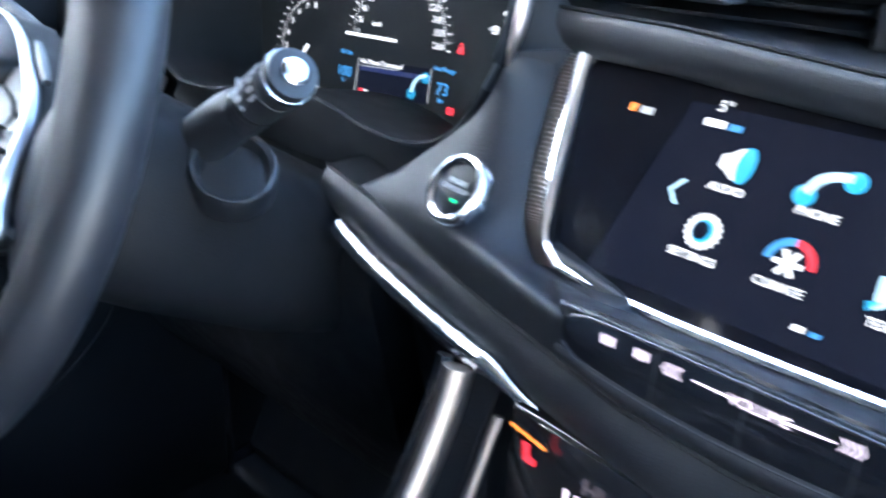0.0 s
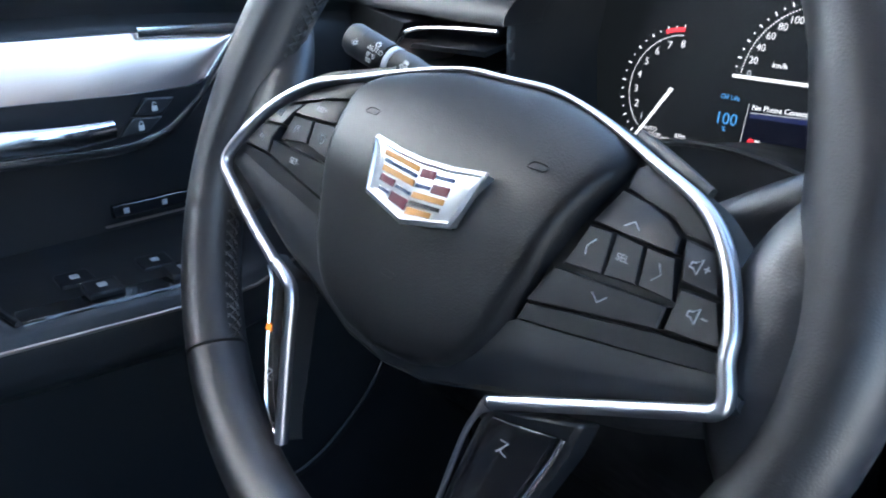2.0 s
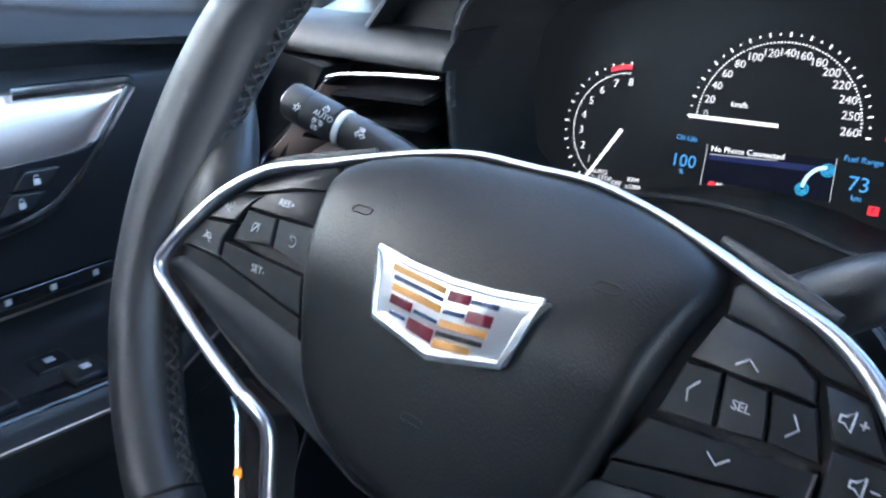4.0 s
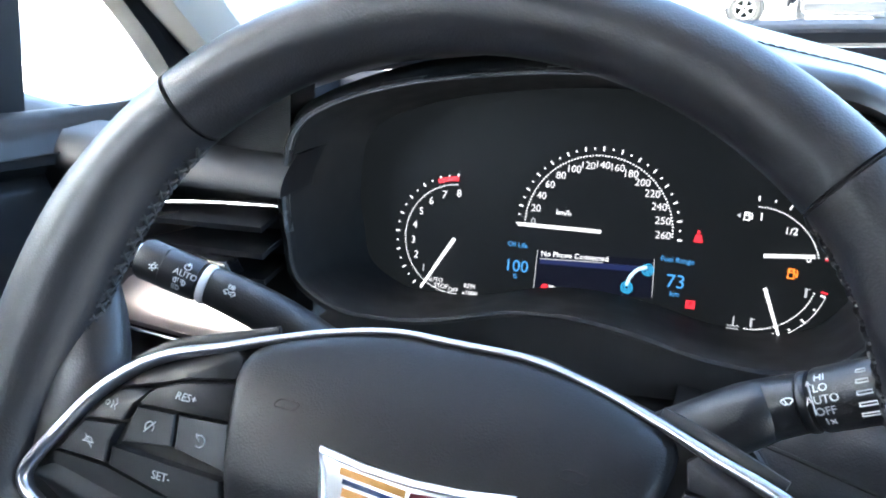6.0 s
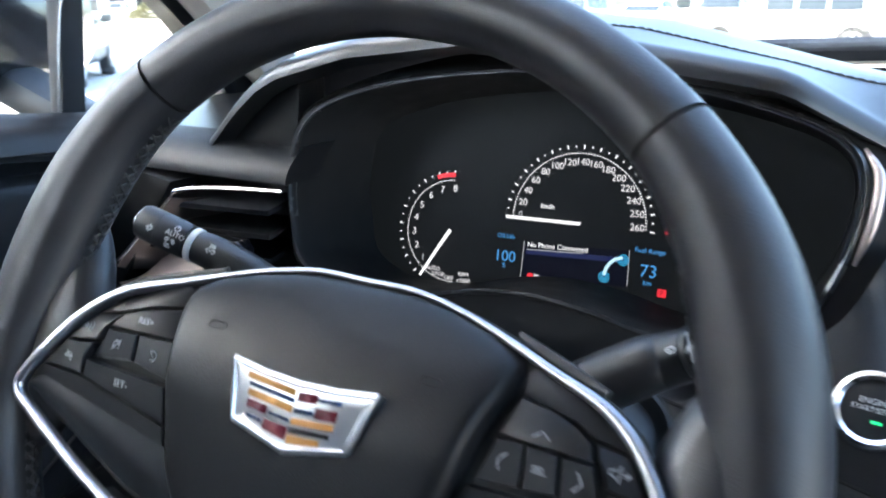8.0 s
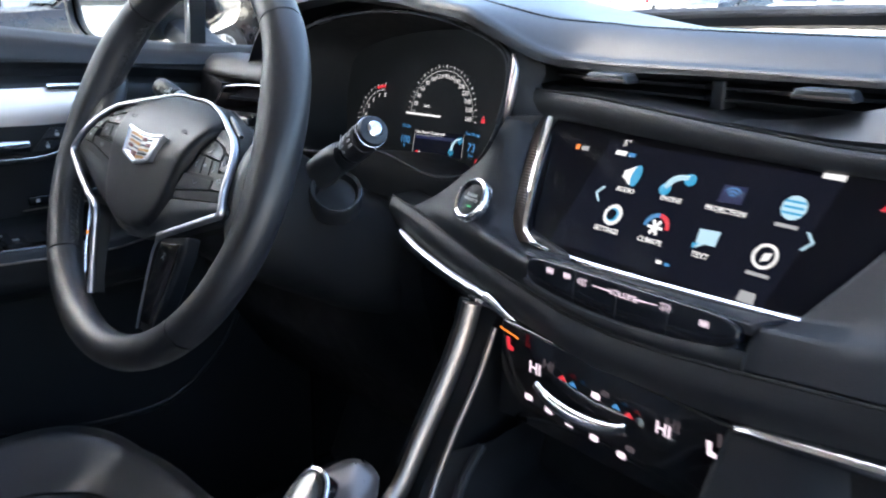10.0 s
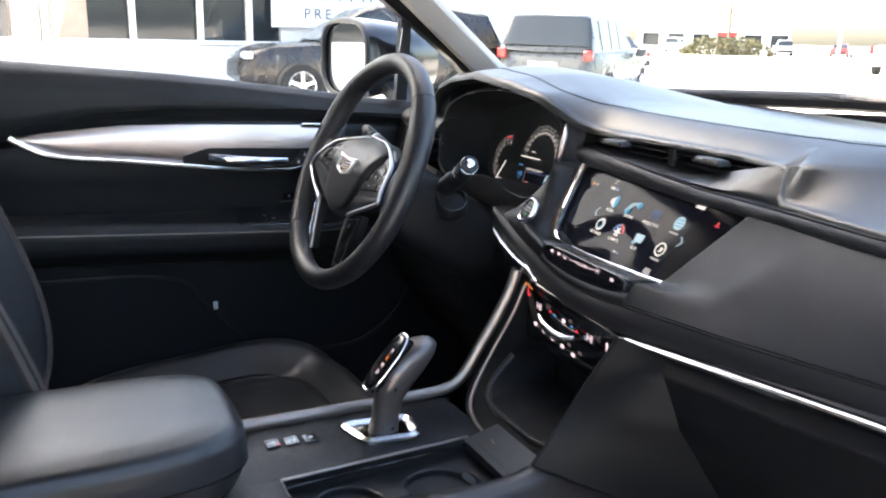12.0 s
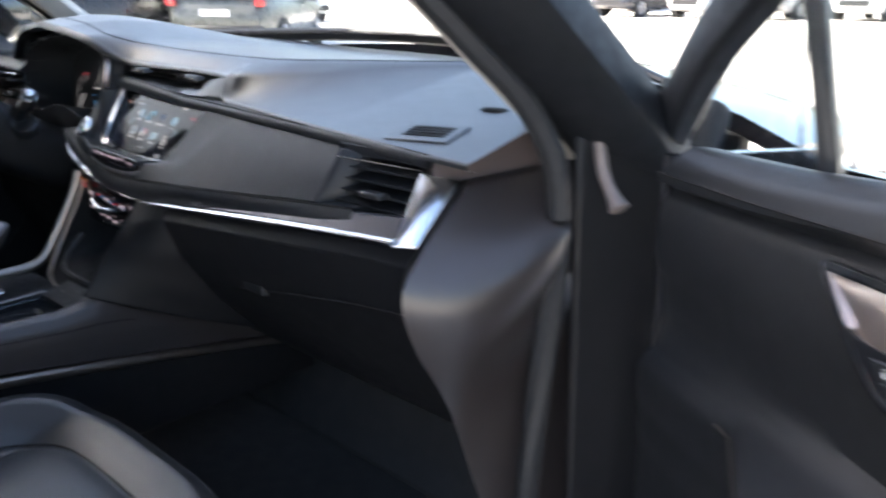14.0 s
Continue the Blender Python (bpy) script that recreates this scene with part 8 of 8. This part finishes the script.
def parked_car(x, y, heading, paint, label, form="suv", group="parked cars"):
    """A car with its nose along +y before it is turned by heading."""
    root = thing("parked_car", label, "car", pose(x, y, 0, 0, 0, heading), group)
    L, W, H = {"suv": (4.8, 1.90, 1.72), "car": (4.6, 1.82, 1.46), "pickup": (5.7, 2.0, 1.90)}[form]
    body = PAINTS[paint]
    if form == "suv":
        low = [(-2.40, 0.55, 0.78), (-2.36, 0.35, 1.02), (-2.2, 0.30, 1.06), (-1.0, 0.28, 1.04), (0.9, 0.28, 1.06), (1.9, 0.30, 1.00), (2.3, 0.34, 0.86), (2.40, 0.45, 0.66)]
        cab = [(-2.30, 1.03, 0.80), (-2.02, 1.60, 0.68), (-1.2, 1.71, 0.66), (-0.1, 1.70, 0.65), (0.35, 1.58, 0.66), (1.10, 1.05, 0.80)]
    elif form == "car":
        low = [(-2.30, 0.50, 0.75), (-2.25, 0.32, 0.95), (-1.4, 0.26, 0.98), (0.8, 0.26, 0.96), (1.8, 0.28, 0.86), (2.2, 0.32, 0.74), (2.30, 0.42, 0.58)]
        cab = [(-1.70, 0.96, 0.76), (-1.0, 1.40, 0.62), (-0.4, 1.46, 0.60), (0.1, 1.42, 0.60), (1.0, 0.95, 0.74)]
    else:
        low = [(-2.85, 0.60, 1.20), (-2.80, 0.48, 1.28), (-0.9, 0.42, 1.28), (0.9, 0.42, 1.26), (2.3, 0.44, 1.22), (2.75, 0.48, 1.10), (2.85, 0.60, 0.90)]
        cab = [(-0.95, 1.27, 0.84), (-0.80, 1.82, 0.70), (0.2, 1.90, 0.68), (0.6, 1.82, 0.68), (1.30, 1.25, 0.82)]
    bm = bmesh.new()

    # lower hull as rings from sill to sill over the top
    def hull(u, v):
        yy = low[0][0] + (low[-1][0] - low[0][0]) * u
        z0, z1 = table(low, yy)
        edge = 1 - abs(2 * u - 1) ** 6 * 0.22
        pr = [(-0.86, 0.0), (-0.97, 0.12), (-1.0, 0.45), (-0.985, 0.75), (-0.93, 0.95), (-0.80, 1.0), (0.80, 1.0), (0.93, 0.95), (0.985, 0.75), (1.0, 0.45), (0.97, 0.12), (0.86, 0.0), (-0.86, 0.0)]
        k = v * 12
        i = min(int(k), 11)
        a, b = (pr[i][j] + (pr[i + 1][j] - pr[i][j]) * (k - i) for j in (0, 1))
        return Vector((a * W / 2 * edge, yy, z0 + (z1 - z0) * b))
    cols = grid(bm, hull, 28, 12)
    for c in (cols[0], cols[-1]):
        bm.faces.new(c[:-1])
    part("body", bm, body, root, sharp=50)
    bm = bmesh.new()

    def cabin(u, v):
        yy = cab[0][0] + (cab[-1][0] - cab[0][0]) * u
        z1, hw = table(cab, yy)
        zb = table(low, yy)[1] - 0.03
        hb = W / 2 * 0.86
        hw = hw * W / 1.9
        pr = [(-hb, zb), (-hb * 0.45 - hw * 0.55, zb * 0.45 + z1 * 0.55), (-hw, z1 - 0.03), (-hw * 0.85, z1), (hw * 0.85, z1), (hw, z1 - 0.03), (hb * 0.45 + hw * 0.55, zb * 0.45 + z1 * 0.55), (hb, zb)]
        k = v * 7
        i = min(int(k), 6)
        a, b = (pr[i][j] + (pr[i + 1][j] - pr[i][j]) * (k - i) for j in (0, 1))
        return Vector((a, yy, b))
    grid(bm, cabin, 24, 14)
    part("cabin", bm, body, root, sharp=50)
    # panes a little proud of the cabin
    ys = [c[0] for c in cab]
    for s in (0, 1):
        for a, b in ((0.20, 0.40), (0.42, 0.60), (0.62, 0.80)) if form == "suv" else ((0.28, 0.50), (0.53, 0.78)):
            bm = bmesh.new()

            def pane(u, v):
                w = (0.02 + 0.22 * v) if s == 0 else (0.98 - 0.22 * v)
                p = cabin(a + (b - a) * u, w)
                return p + Vector((0.012 if s else -0.012, 0, 0))
            slab(bm, pane, 6, 4, (-0.01 if s else 0.01, 0, 0))
            part("side_window", bm, TINT, root)
    for a, b, nm in ((0.012, 0.115 if form != "car" else 0.24, "rear_window"), (0.86 if form != "pickup" else 0.82, 0.985, "windscreen")):
        bm = bmesh.new()
        slab(bm, lambda u, v: cabin(a + (b - a) * v, 0.30 + 0.40 * u if v > 0.5 else 0.26 + 0.48 * u) + Vector((0, -0.03 if nm == "rear_window" else 0.03, 0.02)), 8, 6, (0, 0.01, -0.01))
        part(nm, bm, TINT, root)
    for s in (-1, 1):
        for yy in (-L * 0.305, L * 0.295):
            r = 0.36 if form != "pickup" else 0.42
            wm = Matrix.Translation((s * (W / 2 - 0.10), yy, r)) @ Matrix.Rotation(radians(90 * s), 4, "Y")
            bm = bmesh.new()
            lathe(bm, [(r * 0.62, 0.09), (r * 0.95, 0.10), (r, 0.06), (r, -0.10), (r * 0.5, -0.10)], 28, wm)
            wh = part("wheel", bm, TYRE, root, "black tyre")
            bm = bmesh.new()
            for k in range(5):
                sp = wm @ Matrix.Rotation(2 * math.pi * k / 5, 4, "Z")
                box(bm, (r * 0.62, r * 0.17, 0.03), sp @ Vector((r * 0.30, 0, 0.095)), sp.to_3x3().to_4x4())
            lathe(bm, [(r * 0.56, 0.085), (r * 0.64, 0.105), (r * 0.66, 0.09)], 28, wm)
            part("rim", bm, ALLOY, wh, "alloy rim")
            bm = bmesh.new()
            lathe(bm, [(r + 0.01, 0.02), (r + 0.06, 0.088), (r + 0.075, 0.07)], 28, wm)
            part("wheel_arch", bm, HARD, root)
        zt = 1.02 if form == "suv" else 0.84 if form == "car" else 1.12
        bm = bmesh.new()
        box(bm, (0.16, 0.10, 0.16 if form != "pickup" else 0.36), (s * (W / 2 - 0.20 if form != "pickup" else W / 2 - 0.12), -L / 2 + 0.06, zt - 0.04))
        part("tail_lamp", bm, LAMP_RED, root, "red tail lamp", bevel=0.03)
        bm = bmesh.new()
        box(bm, (0.34, 0.16, 0.13), (s * (W / 2 - 0.26), L / 2 - 0.13, zt - 0.18))
        part("head_lamp", bm, LAMP_CLEAR, root, "clear head lamp", bevel=0.03)
        bm = bmesh.new()
        box(bm, (0.20, 0.12, 0.14), (s * (W / 2 + 0.08), 0.75 if form != "pickup" else 0.95, 1.02 if form != "pickup" else 1.30))
        part("door_mirror", bm, body, root, bevel=0.03)
    bm = bmesh.new()
    box(bm, (W * 0.86, 0.10, 0.20), (0, -L / 2 + 0.02, 0.50))
    part("rear_bumper", bm, HARD if form != "pickup" else ALLOY, root, bevel=0.04)
    bm = bmesh.new()
    box(bm, (W * 0.62, 0.08, 0.24), (0, L / 2 - 0.03, 0.62))
    part("grille", bm, HARD, root, bevel=0.03)
    bm = bmesh.new()
    box(bm, (0.50, 0.01, 0.12), (0, -L / 2 - 0.035, 0.80))
    part("number_plate", bm, LEGEND, root)
    return root


parked_car(-13.6, 5.2, 176, "brown", "dark brown car parked in front of the showroom")
parked_car(-12.7, 9.2, 40, "olive", "dark grey car with red tail lamps parked ahead")
parked_car(-24.5, 18.5, 80, "white", "small white car parked across the lot", "car")
for k, c in enumerate(("white", "silver", "white", "white")):
    parked_car(-24.5 + 3.4 * k, 36.0 + 1.4 * k, 20, c, c + " pickup parked in a row, tail outwards", "pickup", "row of pickups")
parked_car(-2.4, 21.9, 90, "silver", "silver car parked side-on across the lot", "suv", "row across the lot")
parked_car(1.15, 21.6, -2, "dark", "black car with bright bumper parked tail outwards", "suv", "row across the lot")
for k, c in enumerate(("dark", "silver", "grey", "white", "silver", "dark", "white")):
    parked_car(-17.0 + 2.75 * k, 31.0 + 0.9 * k, 176, c, c + " car parked nose outwards in the row", "suv" if k % 2 == 0 else "car", "row across the lot")
for k, c in enumerate(("grey", "dark", "silver", "dark")):
    parked_car(5.2 + 3.0 * k, 23.5 + 0.4 * k, 178, c, c + " car parked nose outwards in the row", "suv" if k % 2 == 0 else "car", "row across the lot")
for k, c in enumerate(("white", "dark", "silver", "red", "white", "blue", "silver", "dark", "white", "grey")):
    parked_car(-78 + 5.2 * k, 70 + 3.0 * k, 30 + 8 * (k % 3), c, c + " car far across the road", "car" if k % 2 else "suv", "distant cars")

# showroom with windows
WALL = mat("pale_render", (0.72, 0.71, 0.68), 0.8, var=0.06, var_scale=1.5, grain=0.3, grain_scale=80, kind="noise")
FRAME = mat("white_frame", (0.78, 0.78, 0.76), 0.5)
SIGNW = mat("sign_white", (0.80, 0.80, 0.80), 0.4)
TEAL = mat("sign_teal", (0.01, 0.16, 0.18), 0.4)
SIGNG = mat("sign_grey", (0.09, 0.09, 0.10), 0.5)
DESK = mat("desk_wood", (0.30, 0.10, 0.05), 0.5)
bld = thing("showroom_building", "pale showroom building with large windows and sign", "building", pose(-16.0, 0.0, 0, 0, 0, 3))
bm = bmesh.new()
box(bm, (0.3, 26, 0.95), (0, 0, 0.475))
box(bm, (0.3, 26, 2.4), (0, 0, 4.0))
box(bm, (0.3, 8.6, 1.9), (0, 8.6, 1.85))
box(bm, (0.3, 0.42, 1.9), (0, -0.28, 1.85))
box(bm, (0.3, 5.0, 1.9), (0, -10.5, 1.85))
part("wall", bm, WALL, bld, "pale rendered wall")
bm = bmesh.new()
box(bm, (8.0, 26, 0.3), (-4.0, 0, 5.3))
part("roof", bm, WALL, bld)
bm = bmesh.new()
box(bm, (0.2, 26, 5), (-6.0, 0, 2.5))
part("rear_wall", bm, WALL, bld)
bm = bmesh.new()
box(bm, (6.0, 26, 0.1), (-3.1, 0, 0.05))
part("floor", bm, DESK, bld)
for y0, w in ((-8.0, 1.7), (-6.3, 1.7), (-4.6, 1.7), (-2.9, 1.2), (-1.7, 1.2), (0.03, 1.45), (1.48, 1.23), (2.71, 0.95), (3.66, 0.75)):
    win = part("window", box(bmesh.new(), (0.02, w - 0.10, 1.84), (0.02, y0 + w / 2, 1.87)), TINT, bld, "dark reflecting showroom pane")
    bm = bmesh.new()
    box(bm, (0.10, 0.11, 1.9), (0.16, y0, 1.87))
    part("window_frame", bm, FRAME, win, "white mullion")
    bm = bmesh.new()
    box(bm, (0.14, w, 0.07), (0.16, y0 + w / 2, 0.985))
    part("sill", bm, FRAME, win)
bm = bmesh.new()
box(bm, (0.03, 0.62, 0.82), (0.05, 0.42, 1.34))
part("blind", bm, mat("tan_blind", (0.42, 0.33, 0.25), 0.8), bld, "tan blind behind a pane", bevel=0.005)
sign = thing("wall_sign", "white sign with teal and grey capital letters", "sign", pose(-15.75, 0.0, 0, 0, 0, 3))
bm = bmesh.new()
box(bm, (0.06, 4.2, 1.3), (0, 6.2, 1.95))
part("panel", bm, SIGNW, sign)
SM = Matrix.Translation((0.035, 4.75, 0)) @ axes((0, 0, 0), (0, 1, 0), (0, 0, 1))
lettering("PRE-OWNED", 0.29, SIGNG, sign, 0, 1.56, 0.004, "LEFT", m=SM, spacing=1.45)
lettering("CERTIFIED", 0.46, TEAL, sign, -0.15, 1.98, 0.004, "LEFT", m=SM, bold=0.006, spacing=1.3)

# planted island with kerb
SHRUB = mat("shrub_leaves", (0.10, 0.095, 0.045), 0.8, var=0.4, var_scale=3)
island = thing("planted_island", "kerbed island with a low brown-green hedge", "planting", pose(-55, 55, 0, 0, 0, 45))
bm = bmesh.new()
box(bm, (9, 3.5, 0.16), (0, 0, 0.08))
part("kerb", bm, WALL, island, bevel=0.03)
bm = bmesh.new()
rnd = random.Random(5)
for i in range(2600):
    x, y = rnd.uniform(-3.8, 3.8), rnd.uniform(-1.3, 1.3)
    top = 1.75 * (1 - (x / 4.1) ** 4) * (1 - 0.25 * (y / 1.4) ** 2) + 0.25 * math.sin(x * 2.1) * math.cos(y * 3)
    c = Vector((x, y, rnd.uniform(0.2, max(0.4, top))))
    d = Vector((rnd.gauss(0, 1), rnd.gauss(0, 1), rnd.gauss(0, 0.6))).normalized() * rnd.uniform(0.12, 0.24)
    e = d.cross(Vector((rnd.random(), rnd.random(), rnd.random()))).normalized() * 0.07
    vs = [bm.verts.new(c - d), bm.verts.new(c + e), bm.verts.new(c + d), bm.verts.new(c - e)]
    bm.faces.new(vs)
me = bpy.data.meshes.new("hedge")
bm.to_mesh(me)
bm.free()
me.materials.append(SHRUB)
hedge = new("hedge", me)
hedge.parent = island
hedge["kind"] = "stuff"

# far side of the road: low buildings, lamp posts, bare trees
for k, (x, y, w, h) in enumerate(((-150, 75, 26, 4.2), (-135, 130, 30, 3.8), (-90, 170, 34, 4.4), (-26, 180, 40, 4.0), (50, 155, 40, 4.4), (115, 100, 30, 4.0))):
    b = thing("distant_building", "low pale commercial building across the road", "building", pose(x, y, 0, 0, 0, math.degrees(math.atan2(-x, y)) * 1.0), "distant buildings")
    bm = bmesh.new()
    box(bm, (w, 10, h), (0, 0, h / 2))
    part("wall", bm, WALL, b)
    bm = bmesh.new()
    box(bm, (w + 0.6, 10.6, 0.3), (0, 0, h + 0.15))
    part("roof", bm, WALL, b)
    for j in range(int(w // 5)):
        bm = bmesh.new()
        box(bm, (3.2, 0.2, 2.4), (-w / 2 + 3 + 5 * j, -5.05, 1.7))
        part("window", bm, TINT, b)
    bm = bmesh.new()
    box(bm, (w * 0.13, 0.3, 0.8), (w * 0.1, -5.2, h - 0.9))
    part("fascia_sign", bm, PAINTS["red"] if k % 2 else PAINTS["blue"], b)
for x, y in ((-30, 38), (-48, 52), (-18, 60), (10, 55), (-75, 60)):
    lp = thing("lamp_post", "tall grey car park lamp post", "lamp post", pose(x, y, 0), "lamp posts")
    bm = bmesh.new()
    lathe(bm, [(0.25, 0), (0.25, 0.7), (0.09, 0.75), (0.06, 8.0)], 12)
    part("post", bm, ALLOY, lp)
    bm = bmesh.new()
    box(bm, (0.3, 1.4, 0.12), (0, 0, 8.0))
    part("head", bm, ALLOY, lp)
BARK = mat("bark", (0.14, 0.11, 0.09), 0.9, var=0.3)


def bare_tree(x, y, h, seed):
    root = thing("bare_tree", "leafless street tree in early spring", "tree", pose(x, y, 0), "bare trees")
    rnd = random.Random(seed)
    bm = bmesh.new()
    tube(bm, [(0, 0, 0), (0.05, 0, h * 0.25), (0, 0.06, h * 0.5), (0.05, 0.05, h * 0.72)], 0.17, 8, scale=lambda k: 1 - 0.7 * k, up=(1, 0, 0))
    part("trunk", bm, BARK, root)
    bm = bmesh.new()

    def limb(p, d, ln, r, depth):
        q = p + d * ln
        tube(bm, [p, p.lerp(q, 0.5) + Vector((rnd.gauss(0, 1), rnd.gauss(0, 1), 0)) * ln * 0.04, q], r, 5, scale=lambda k: 1 - 0.5 * k, up=(0.3, 0.7, 0.1))
        if depth:
            for _ in range(4):
                e = (d + Vector((rnd.gauss(0, 0.6), rnd.gauss(0, 0.6), rnd.gauss(0.2, 0.35)))).normalized()
                limb(p.lerp(q, rnd.uniform(0.5, 1)), e, ln * 0.62, r * 0.5, depth - 1)
    for i in range(7):
        a = 2 * math.pi * i / 7 + rnd.random()
        limb(Vector((0, 0.05, h * rnd.uniform(0.35, 0.7))), Vector((math.cos(a), math.sin(a), 1.0)).normalized(), h * 0.22, 0.07, 2)
    part("crown", bm, BARK, root, "bare twigs")


for i, (x, y, h) in enumerate(((-62, 62, 8), (-85, 92, 9), (-40, 95, 9), (-5, 90, 8), (-100, 75, 8), (30, 80, 9))):
    bare_tree(x, y, h, 20 + i)
